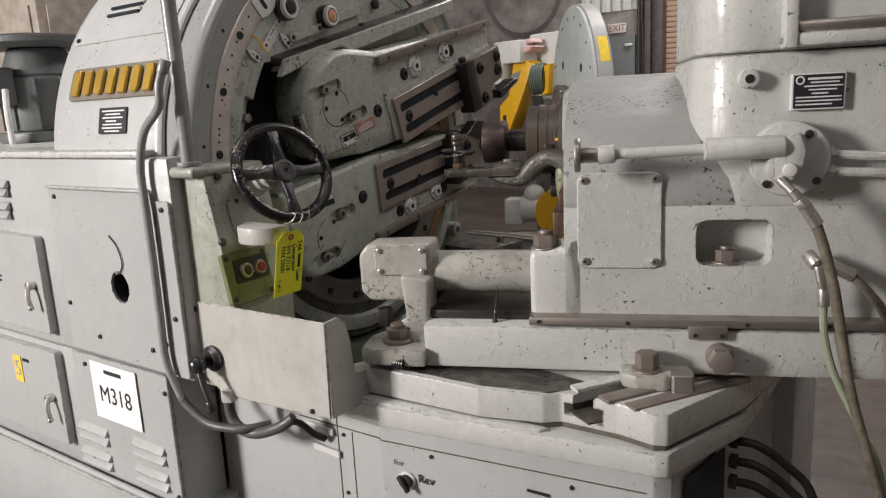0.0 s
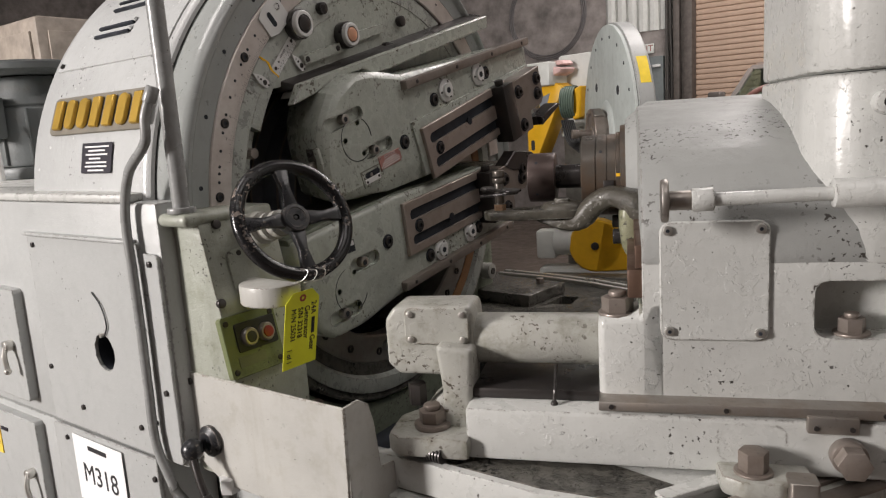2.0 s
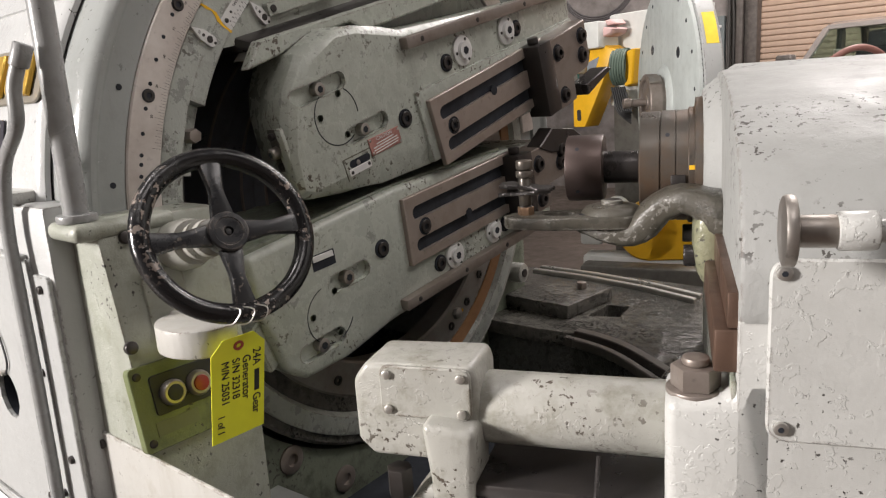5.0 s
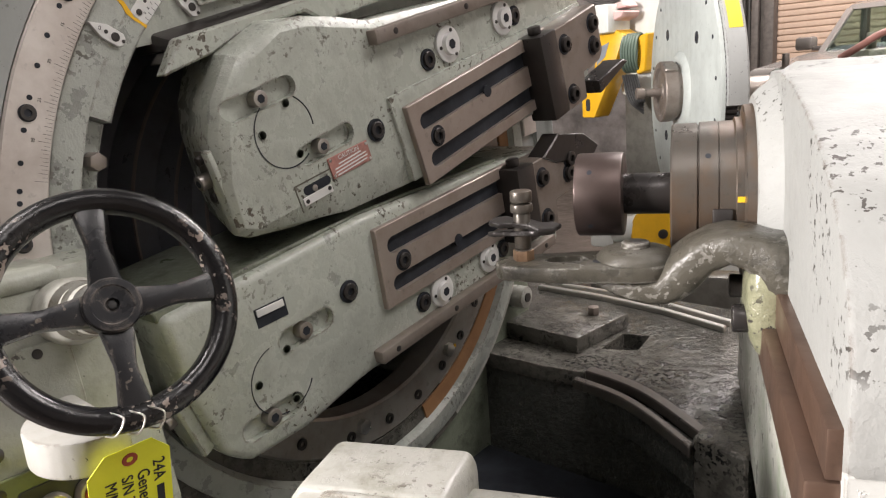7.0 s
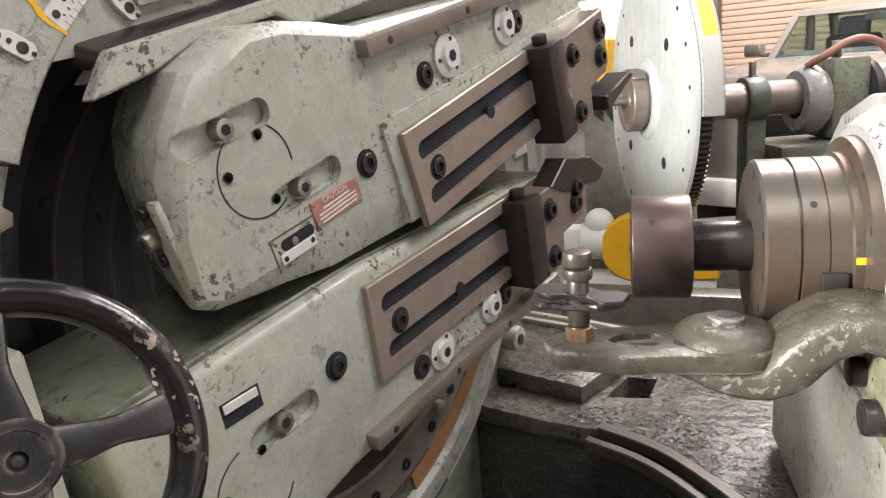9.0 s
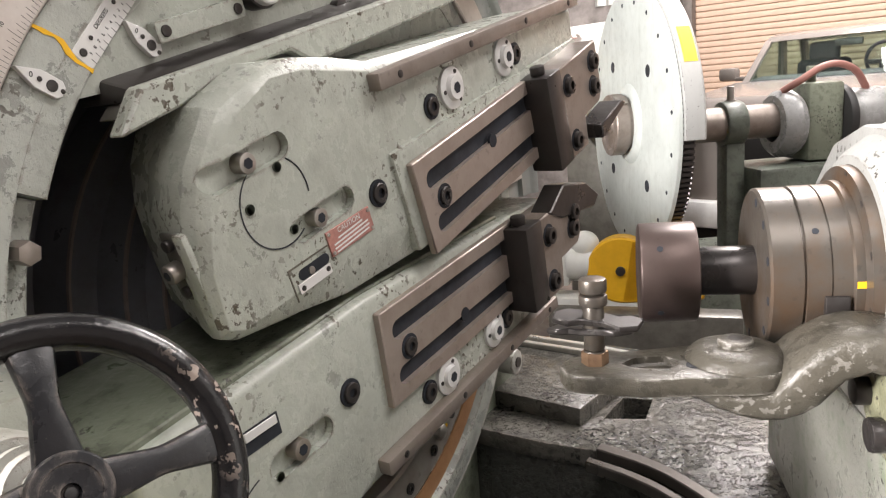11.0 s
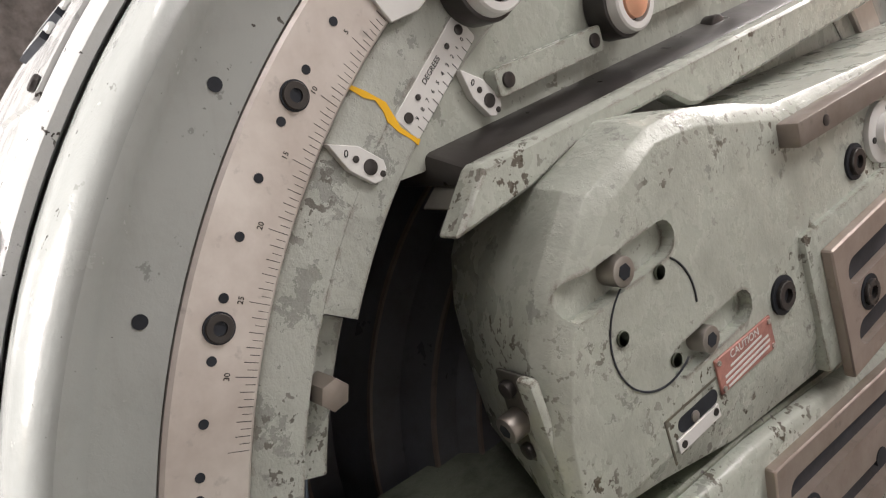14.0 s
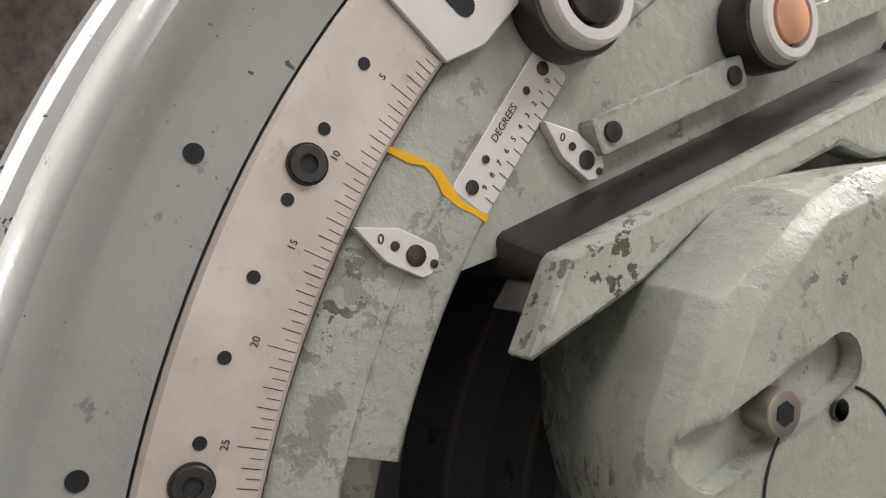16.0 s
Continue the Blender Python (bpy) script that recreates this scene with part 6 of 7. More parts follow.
cyl(bm, (0.374, -0.752, 0.848), (0.66, -0.752, 0.848), 0.058, n=48, bev=0.003)
part("cylinder_tube", bm, LIGHT, hc)
bm = B()
prism(bm, [(0.300, 0.86), (0.385, 0.85), (0.378, 0.745), (0.372, 0.62), (0.306, 0.64), (0.312, 0.75)], -0.862, -0.755, "y", 0.012, 3)
part("cylinder_leg", bm, LIGHT, hc)
bm = B()
tube(bm, [(0.56, -0.80, 0.80), (0.562, -0.86, 0.77), (0.56, -0.865, 0.74)], 0.004, 8)
ball(bm, (0.56, -0.866, 0.737), 0.008)
part("drain_lever", bm, DARKSTEEL, hc)

# slide below the head
sl = thing("head_slide", "grey cast slide with clamping lugs under the work head", "machine slide", HM)
bm = B()
prism(bm, [(0.37, -0.902), (1.56, -0.902), (1.56, 0.30), (0.745, 0.30), (0.745, -0.62), (0.37, -0.62)], 0.617, 0.735, "z", 0.010, 2)
sc_ = part("slide_casting", bm, GREY, sl)
bm = B()
prism(bm, round_rect(0.885, 1.012, 0.645, 0.722, 0.025), -0.96, -0.855, "y", 0.008, 2)
cut(sc_, bm)
bm = B()
box(bm, 0.375, 0.655, -0.845, -0.625, 0.735, 0.760, 0.006)
part("dark_way", bm, DARKSTEEL, sl, "dark oiled slideway under the cylinder")
bm = B()
box(bm, 0.655, 1.50, -0.908, -0.85, 0.742, 0.762, 0.002)
st = part("steel_strip", bm, STEEL, sl, "thin steel wiper strip")
for x in (0.68, 0.90, 1.18, 1.36):
    bm = B()
    cyl(bm, (x, -0.911, 0.752), (x, -0.907, 0.752), 0.005, n=12)
    part("strip_screw", bm, DARKSTEEL, st)
bm = B()
box(bm, 1.045, 1.135, -0.918, -0.90, 0.715, 0.749, 0.003)
k = part("stop_block", bm, STEEL, sl)
for x in (1.06, 1.122):
    bm = B()
    cyl(bm, (x, -0.921, 0.727), (x, -0.917, 0.727), 0.005, n=12)
    part("block_screw", bm, DARKSTEEL, k)
# left lug with bolts
bm = B()
prism(bm, [(0.19, -0.80), (0.19, -0.90), (0.22, -0.925), (0.38, -0.93), (0.38, -0.76), (0.22, -0.76)], 0.622, 0.672, "z", 0.012, 2)
prism(bm, [(0.23, 0.66), (0.40, 0.66), (0.40, 0.735), (0.31, 0.735), (0.26, 0.70)], -0.80, -0.70, "y", 0.01, 2)
part("clamp_lug", bm, LIGHT, sl, "pale clamping lug with spilled oil")
bm = B()
cyl(bm, (0.285, -0.86, 0.670), (0.285, -0.86, 0.684), 0.042, n=32, bev=0.004)
hexhead(bm, (0.285, -0.86, 0.684), (0.285, -0.86, 0.712), 0.031)
cyl(bm, (0.285, -0.86, 0.712), (0.285, -0.86, 0.725), 0.019, n=20, bev=0.003)
part("lug_nut", bm, BROWNSTEEL, sl)
bm = B()
hexhead(bm, (0.235, -0.80, 0.70), (0.235, -0.80, 0.75), 0.022)
part("lug_bolt", bm, DARKSTEEL, sl)
# right lug in its recess
bm = B()
prism(bm, [(0.88, -0.90), (0.885, -0.965), (0.92, -0.99), (0.99, -0.99), (1.0, -0.975), (1.05, -0.985), (1.05, -0.90)], 0.605, 0.645, "z", 0.010, 2)
part("clamp_lug", bm, LIGHT, sl)
bm = B()
cyl(bm, (0.945, -0.945, 0.643), (0.945, -0.945, 0.650), 0.036, n=28, bev=0.002)
hexhead(bm, (0.945, -0.945, 0.650), (0.945, -0.945, 0.690), 0.028)
part("lug_nut", bm, BROWNSTEEL, sl)
bm = B()
prism(bm, round_rect(1.0, 1.052, -1.0, -0.95, 0.008), 0.60, 0.652, "z", 0.005, 1)
part("lug_key", bm, STEEL, sl)
bm = B()
cyl(bm, (1.118, -0.90, 0.672), (1.118, -0.930, 0.672), 0.033, n=32, bev=0.004)
hexhead(bm, (1.118, -0.930, 0.672), (1.118, -0.962, 0.672), 0.031)
k = part("hex_plug", bm, BROWNSTEEL, sl, "large rusty hexagon plug")

# ---- swivel base ----
bs = thing("swivel_base", "grey cast swivel base with T-slots under the head slide", "machine base")
bm = B()
prism(bm, [(0.46, -0.75), (0.60, -0.742), (0.87, -0.733), (1.03, -0.690), (1.065, -0.662), (1.21, -0.660), (1.30, -0.676), (1.330, -0.664), (1.432, -0.38), (1.50, 0.2), (0.85, 0.2), (0.70, -0.45), (0.52, -0.60)], 0.526, 0.605, "z", 0.006, 2)
swt = part("swivel_table", bm, GREY, bs)
bm = B()
prism(bm, [(0.56, -0.722), (0.87, -0.716), (1.04, -0.680), (1.13, -0.58), (0.75, -0.52)], 0.604, 0.607, "z")
part("oily_top", bm, OILBED, bs, "dark oily machined top")
TS = pose(1.127, -0.655, 0.607, 0, 0, -32)
bm = B()
box(bm, -0.022, 0.022, -0.15, 0.7, -0.055, 0.03, m=TS)
cut(swt, bm)
bm = B()
box(bm, -0.042, 0.042, -0.15, 0.7, -0.056, -0.026, m=TS)
cut(swt, bm)
bm = B()
box(bm, -0.041, 0.041, -0.02, 0.5, -0.0555, -0.0515, m=TS)
box(bm, -0.0415, -0.0385, -0.01, 0.5, -0.0515, -0.028, m=TS)
part("slot_grime", bm, GRIMESHADE, bs, "rust and grime in the T-slot")
bm = B()
box(bm, -0.058, -0.0225, -0.006, 0.4, -0.004, 0.008, 0.002, m=TS)
part("slot_edge", bm, GREY, bs, "raised painted lip of the T-slot")
bm = B()
box(bm, 0.0225, 0.065, 0.02, 0.4, -0.004, 0.006, 0.002, m=TS)
box(bm, 0.085, 0.125, 0.05, 0.4, -0.004, 0.003, 0.001, m=TS)
part("slot_edge", bm, BROWNSTEEL, bs, "bare worn steel beside the slot")
bm = B()
prism(bm, [(0.24, -0.775), (0.56, -0.785), (0.98, -0.728), (1.310, -0.684), (1.335, -0.672), (1.43, -0.38), (1.45, 0.3), (0.85, 0.3), (0.66, -0.50), (0.24, -0.60)], 0.452, 0.512, "z", 0.007, 2)
part("base_rim", bm, GREY, bs)
# shadow gap below the table drawn as a dark layer
bm = B()
prism(bm, [(0.47, -0.742), (0.60, -0.734), (0.87, -0.725), (1.03, -0.682), (1.065, -0.654), (1.21, -0.652), (1.30, -0.668), (1.322, -0.656), (1.42, -0.38), (1.48, 0.2), (0.85, 0.2), (0.70, -0.45), (0.53, -0.60)], 0.508, 0.528, "z")
part("joint_shadow", bm, GRIMESHADE, bs, "dark layer painted as the shadow line under the swivel table")
bm = B()
prism(bm, [(0.30, -0.770), (0.56, -0.778), (1.03, -0.715), (1.05, -0.69), (0.60, -0.72)], 0.508, 0.522, "z", 0.004, 2)
part("base_ridge", bm, GREY, bs)
bm = B()
prism(bm, [(-0.148, -0.50), (-0.148, -0.760), (0.56, -0.764), (1.30, -0.670), (1.335, -0.64), (1.395, -0.25), (1.43, 0.3), (0.85, 0.3), (0.64, -0.45)], -0.30, 0.450, "z", 0.006, 2)
part("base_cabinet", bm, SHEET, bs)
# no real hole: a black sheet drawn for the shade of the opening
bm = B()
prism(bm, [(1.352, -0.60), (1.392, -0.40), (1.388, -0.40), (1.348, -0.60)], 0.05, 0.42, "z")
part("side_opening", bm, VOID, bs, "black sheet painted as the shaded opening in the base side")
kn = thing("selector_knob", "black pointer knob lettered by hand on the base", "knob", pose(0.640, -0.757, 0.297, 90, 0, 7))
bm = B()
cyl(bm, (0, 0, 0), (0, 0, 0.016), 0.019, n=28, bev=0.003)
box(bm, -0.006, 0.006, -0.026, 0.026, 0.014, 0.028, 0.003, m=pose(0, 0, 0, 0, 0, 35))
part("knob_body", bm, BLACK, kn)
bm = B()
cyl(bm, (0, 0, -0.002), (0, 0, 0.003), 0.027, n=28, bev=0.001)
part("knob_plate", bm, SILVER, kn)
wr = thing("hand_lettering", "black marker words Rev and For beside the knob", "marker writing", pose(0.700, -0.7485, 0.310, 90, 0, 7))
writing("marker_word", "Rev", 0.034, pose(0.0, 0, 0.001), INK, wr)
writing("marker_word", "For", 0.022, pose(-0.085, 0.035, 0.001), plain("faded_ink", (0.15, 0.15, 0.15), 0.7), wr)
for k, (x, z) in enumerate(((0.33, 0.40), (0.35, 0.335))):
    bm = B()
    prism(bm, [(x - 0.05, z), (x + 0.055, z - 0.004), (x + 0.055, z - 0.026), (x - 0.05, z - 0.02)], -0.775, -0.767, "y", 0.002, 1)
    part("base_louvre", bm, SILVER, bs)
F1 = pose(0.56, -0.764, 0.0, 0, 0, math.degrees(math.atan2(0.094, 0.74)))
for x0, x1, z0, z1, m_ in ((0.24, 0.56, 0.405, 0.4085, pose(0, -0.764, 0)), (0.0, 0.73, 0.400, 0.4035, F1), (0.452, 0.4545, -0.28, 0.4, pose(0, -0.764, 0)), (0.395, 0.3975, -0.28, 0.44, pose(0, -0.764, 0))):
    bm = B()
    box(bm, x0, x1, -0.0012, 0.002, z0, z1, m=m_)
    part("panel_seam", bm, GRIMESHADE, bs, "dark seam between base panels")
for x, z, m_ in ((0.42, 0.385, pose(0, -0.764, 0)), (0.42, 0.20, pose(0, -0.764, 0)), (0.16, 0.383, F1), (0.55, 0.378, F1)):
    bm = B()
    cyl(bm, (x, 0.002, z), (x, -0.005, z), 0.006, n=12, bev=0.002, m=m_)
    part("panel_screw", bm, DARKSTEEL, bs)
vb = B()
box(vb, -0.03, 0.03, -0.002, 0.0, -0.004, 0.004)
vv = part("base_nameplate", vb, PLATE, bs)
vv.matrix_local = pose(1.02, -0.7075, 0.345, 0, 3, 7)
# connector box at the right end with black hoses
cx = thing("connector_box", "grey cabinet end with black hydraulic hoses plugged in", "cabinet")
bm = B()
prism(bm, [(1.37, 0.08), (1.475, 0.10), (1.48, 0.50), (1.37, 0.50)], -0.30, 0.60, "z", 0.01, 2)
part("box_body", bm, SHEET, cx)
for z in (0.421, 0.364, 0.306):
    bm = B()
    tube(bm, [(1.395, -0.35, z), (1.46, -0.35, z), (1.53, -0.34, z - 0.045), (1.585, -0.31, z - 0.13), (1.62, -0.26, 0.04), (1.66, -0.2, -0.285)], 0.0115, 10)
    h = part("black_hose", bm, BLACK, cx)
    bm = B()
    hexhead(bm, (1.392, -0.35, z), (1.412, -0.35, z), 0.019)
    part("hose_nut", bm, DARKSTEEL, h)

# ---- bed between cradle and head, with arc slots ----
bd = thing("machine_bed", "oily dark cast bed with curved T-slots behind the head", "machine bed")
bm = B()
prism(bm, [(-0.55, 0.42), (0.10, 0.42), (0.25, 0.44), (0.42, 0.395), (0.60, 0.28), (0.90, 0.20), (1.1, 0.9), (0.4, 1.10), (-0.1, 1.13), (-0.55, 1.05)], 0.552, 0.60, "z", 0.008, 2)
bedc = part("bed_top", bm, OILBED, bd, "wet oily top of the bed")
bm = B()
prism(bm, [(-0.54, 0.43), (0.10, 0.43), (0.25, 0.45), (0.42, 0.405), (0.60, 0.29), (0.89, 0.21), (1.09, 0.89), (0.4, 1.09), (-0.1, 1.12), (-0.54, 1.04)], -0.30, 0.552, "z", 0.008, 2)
bedb = part("bed_casting", bm, BLACKBED, bd, "oily bed casting, painted near-black for the shade below its top")
bm = B()
prism(bm, [(0.175, 0.60), (0.27, 0.64), (0.25, 0.76), (0.175, 0.74)], 0.50, 0.70, "z")
cut(bedc, bm)
bm = B()
prism(bm, [(0.175, 0.60), (0.27, 0.64), (0.25, 0.76), (0.175, 0.74)], 0.48, 0.70, "z")
cut(bedb, bm)
for r0, r1, nm in ((0.0, 0.035, "arc_edge"), (0.075, 0.10, "arc_edge")):
    bm = B()
    near = smooth_path([Vector((x, y, 0)) for x, y in ((0.225, 0.457), (0.34, 0.435), (0.44, 0.392), (0.60, 0.285))], 8)
    prism(bm, [(p[0], p[1] - r0) for p in near] + [(p[0], p[1] - r1) for p in reversed(near)], 0.585, 0.612, "z", 0.003, 1)
    part(nm, bm, RAILSTEEL, bd, "worn steel edge of a curved slot")
# black block painted in for the shade in the curved slot
bm = B()
prism(bm, [(0.25, 0.42), (0.34, 0.40), (0.44, 0.357), (0.60, 0.25), (0.60, 0.21), (0.44, 0.317), (0.34, 0.36), (0.25, 0.38)], 0.50, 0.585, "z")
part("arc_slot", bm, BLACKBED, bd)
for d in (0.0, 0.055):
    bm = B()
    prism(bm, [(-0.30, 1.03 + d), (-0.05, 1.02 + d), (0.20, 0.98 + d), (0.42, 0.91 + d), (0.42, 0.885 + d), (0.20, 0.955 + d), (-0.05, 0.995 + d), (-0.30, 1.005 + d)], 0.59, 0.615, "z", 0.003, 1)
    part("arc_edge", bm, BRIGHT, bd)
bm = B()
prism(bm, [(-0.22, 0.56), (0.14, 0.535), (0.165, 0.80), (-0.22, 0.84)], 0.60, 0.648, "z", 0.006, 2)
blk = part("bed_block", bm, OILBED, bd, "oily machined block on the bed")
bm = B()
hexhead(bm, (0.08, 0.735, 0.648), (0.08, 0.735, 0.672), 0.018)
part("block_stud", bm, BROWNSTEEL, blk)
bm = B()
prism(bm, [(0.60, 0.30), (0.60, 0.20), (0.72, 0.17), (0.72, 0.28)], 0.46, 0.63, "z", 0.006, 1)
part("bed_stop", bm, OILBED, bd)
# solid block in near-black, painting the darkness of the open sump
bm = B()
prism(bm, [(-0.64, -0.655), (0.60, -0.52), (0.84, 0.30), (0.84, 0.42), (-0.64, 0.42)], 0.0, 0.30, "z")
part("sump", bm, VOID, bd, "near-black sump block below the cradle, shade painted in")
bm = B()
for k in range(16):
    cyl(bm, (0.52 + k * 0.008, -0.735, 0.63), (0.524 + k * 0.008, -0.735, 0.63), 0.018, n=16)
part("adjusting_screw", bm, DARKSTEEL, bd)
# inclined head way seen behind the arm
wy = thing("head_way", "rust-brown slideway across the end of the work head", "slideway", HM)
bm = B()
box(bm, 0.716, 0.750, -0.850, -0.40, 0.965, 1.025, 0.004)
box(bm, 0.732, 0.750, -0.850, -0.40, 1.027, 1.075, 0.002)
part("way_face", bm, RUSTY, wy)
bm = B()
box(bm, 0.738, 0.7448, -0.855, 0.30, 0.62, 0.955, 0.002)
part("way_wall", bm, STAINED, wy, "pale green-stained wall under the slideway")

# ---- things behind ----
DM = pose(-0.613, 3.048, 1.204, 0, 0, 37.4)   # disc axis along local x, its face looking to -x
gm = thing("face_plate_machine", "pale mint gear tester with a large drilled face plate", "machine", DM)
bm = B()
lathe(bm, [(-0.022, 0.0), (-0.022, 0.19), (-0.012, 0.215), (0.0, 0.225), (0.0, 0.734), (0.003, 0.741), (0.012, 0.743), (0.022, 0.743), (0.022, 0.0)], 128, closed=False)
fp = part("face_plate", bm, MINT, gm, "pale mint drilled face plate")
for k in range(20):
    a = radians(k * 18 + 11.5)
    bm = B()
    lathe(bm, [(-0.0008, 0.0), (-0.0008, 0.007), (-0.0022, 0.0075), (-0.0022, 0.011), (0.001, 0.012)], 14, closed=False, m=pose(0, 0.66 * math.cos(a), 0.66 * math.sin(a)))
    part("plate_hole", bm, VOID, fp)
for k in range(4):
    a = radians(k * 90 + 49)
    bm = B()
    lathe(bm, [(-0.0008, 0.0), (-0.0008, 0.030), (-0.002, 0.031), (0.001, 0.034)], 24, closed=False, m=pose(0, 0.432 * math.cos(a), 0.432 * math.sin(a)))
    part("plate_hole", bm, VOID, fp)
bm = B()
lathe(bm, [(-0.02, 0.0), (-0.02, 0.155), (-0.045, 0.155), (-0.048, 0.172), (-0.114, 0.173), (-0.120, 0.168), (-0.120, 0.138), (-0.106, 0.128), (-0.106, 0.05), (-0.112, 0.045), (-0.112, 0.0)], 64, closed=False)
hb = part("plate_hub", bm, BROWNSTEEL, gm, "browned steel hub with a recessed face")
bm = B()
box(bm, -0.118, -0.046, -0.030, 0.030, 0.165, 0.188, 0.004, 1, m=pose(0, 0, 0, 40, 0, 0))
part("hub_key", bm, STEEL, hb)
bm = B()
lathe(bm, [(-0.105, 0.0), (-0.105, 0.024), (-0.205, 0.024), (-0.208, 0.033), (-0.250, 0.033), (-0.253, 0.030), (-0.253, 0.0)], 28, closed=False)
part("hub_pin", bm, BROWNSTEEL, gm)
bm = B()
lathe(bm, [(0.026, 0.60), (0.026, 0.744), (0.032, 0.754), (0.124, 0.754), (0.134, 0.744), (0.134, 0.60)], 72, radians(72), radians(184.5))
part("rim_guard", bm, SHEET, gm, "grey enamelled rim guard")
bm = B()
lathe(bm, [(0.050, 0.7545), (0.050, 0.757), (0.116, 0.757), (0.116, 0.7545)], 10, radians(141), radians(156))
part("warning_sticker", bm, plain("yellow_warning_sticker", (0.85, 0.62, 0.03), 0.5), gm)
bm = B()
for k in range(160):
    box(bm, 0.024, 0.085, 0.712, 0.738, -0.008, 0.008, m=pose(0, 0, 0, k * 2.25, 0, 0))
lathe(bm, [(0.022, 0.0), (0.022, 0.716), (0.088, 0.716), (0.088, 0.0)], 72, closed=False)
part("gear_teeth", bm, DARKSTEEL, gm)
bm = B()
cyl(bm, (0.088, 0, -0.045), (0.93, 0, -0.045), 0.098, n=40, bev=0.006)
part("drive_shaft", bm, BROWNSTEEL, gm)
bm = B()
lathe(bm, [(0.535, 0.0985), (0.535, 0.125), (0.545, 0.130), (0.640, 0.130), (0.650, 0.125), (0.650, 0.0985)], 40, m=pose(0, 0, -0.045))
box(bm, 0.54, 0.655, -0.07, 0.07, -1.504, -0.14, 0.02)
part("shaft_bracket", bm, FRAMEGREEN, gm, "oily green bracket clamped round the shaft")
bm = B()
box(bm, 0.655, 1.30, -0.24, 0.26, -1.504, -0.29, 0.03)
box(bm, 0.10, 1.32, -0.45, 0.45, -1.504, -0.80, 0.03)
part("machine_frame", bm, FRAMEGREEN, gm)
bm = B()
cyl(bm, (0.595, 0, 0.07), (0.595, 0, 0.165), 0.020, n=16, bev=0.004)
cyl(bm, (0.595, 0, 0.070), (0.595, 0, 0.090), 0.034, n=6, bev=0.003)
part("clamp_pin", bm, STEEL, gm)
bm = B()
lathe(bm, [(0.84, 0.10), (0.84, 0.165), (0.87, 0.19), (0.93, 0.195), (0.97, 0.17), (0.97, 0.10)], 40, m=pose(0, 0, -0.07))
part("shaft_collar", bm, PIPEGREY, gm, "grey rounded bearing collar")
bm = B()
box(bm, 0.975, 1.185, -0.15, 0.12, -0.285, 0.155, 0.025)
cyl(bm, (1.04, -0.05, 0.14), (1.04, -0.05, 0.245), 0.026, n=16, bev=0.004)
part("gearbox", bm, OILY, gm, "stained pale green gearbox behind the face plate")
bm = B()
cyl(bm, (1.185, -0.02, -0.06), (1.235, -0.02, -0.06), 0.20, n=36, bev=0.012)
part("drive_pulley", bm, BLACK, gm)
bm = B()
cyl(bm, (1.235, -0.02, -0.06), (1.50, -0.02, -0.06), 0.165, n=32, bev=0.02)
part("motor", bm, PIPEGREY, gm)
bm = B()
tube(bm, [(0.87, -0.05, 0.115), (0.95, -0.10, 0.17), (1.06, -0.12, 0.235), (1.16, -0.12, 0.245), (1.27, -0.10, 0.20), (1.36, -0.06, 0.10)], 0.020, 12)
part("red_hose", bm, plain("dull_red_hose", (0.26, 0.12, 0.10), 0.5), gm)

YM = pose(-1.35, 3.9, 0, 0, 0, -12)
HOSEGREEN = plain("grey_green_hose", (0.10, 0.14, 0.11), 0.5)
ym = thing("yellow_arm_machine", "white machine with a yellow arm guard and coiled hose", "machine", YM)
bm = B()
box(bm, -0.16, 0.30, 0.10, 0.62, 1.15, 1.86, 0.02)
part("white_cabinet", bm, WHITE, ym)
bm = B()
box(bm, -0.14, 0.28, 0.12, 0.60, -0.30, 1.152, 0.01)
part("machine_base", bm, CAST, ym)
bm = B()
prism(bm, [(-0.16, 1.66), (-0.02, 1.62), (0.05, 1.58), (-0.05, 1.35), (-0.24, 1.0), (-0.36, 1.0), (-0.36, 1.22), (-0.24, 1.32)], -0.12, 0.06, "y", 0.012, 2)
ya = part("yellow_arm", bm, MACHYEL, ym, "yellow enamelled arm guard")
bm = B()
prism(bm, [(-0.20, 1.50), (-0.08, 1.54), (-0.12, 1.44), (-0.20, 1.38)], -0.123, -0.118, "y")
part("arm_label", bm, plain("grey_label", (0.2, 0.22, 0.25), 0.5), ya)
bm = B()
prism(bm, round_rect(-0.315, -0.275, 1.05, 1.14, 0.015), -0.123, -0.118, "y")
part("arm_slot", bm, BLACK, ya)
for k in range(6):
    bm = B()
    lathe(bm, [(0.02 * k + 0.010 * math.cos(q), 0.13 + 0.010 * math.sin(q)) for q in np.linspace(0, math.tau, 8, endpoint=False)], 28, m=Matrix.Translation((0.02, -0.05, 1.45)) @ pose(0, 0, 0, 0, 0, 20))
    part("hose_coil", bm, HOSEGREEN, ym)
bm = B()
prism(bm, [(0.12, 1.30), (0.20, 1.32), (0.22, 1.58), (0.14, 1.56)], -0.08, 0.05, "y", 0.01, 1)
part("yellow_bracket", bm, MACHYEL, ym)
bm = B()
box(bm, -0.34, -0.02, -0.20, 0.05, 1.60, 1.80, 0.02)
box(bm, -0.35, -0.22, -0.24, 0.02, 1.42, 1.62, 0.03)
part("white_motor", bm, WHITE, ym)
for k in range(7):
    bm = B()
    tube(bm, [(-0.02 + 0.02 * k, -0.05, 1.30), (0.06 + 0.02 * k, -0.08, 1.12), (0.14, -0.02, 1.02 + 0.02 * k)], 0.008, 8)
    part("cable", bm, BLACK, ym)
bm = B()
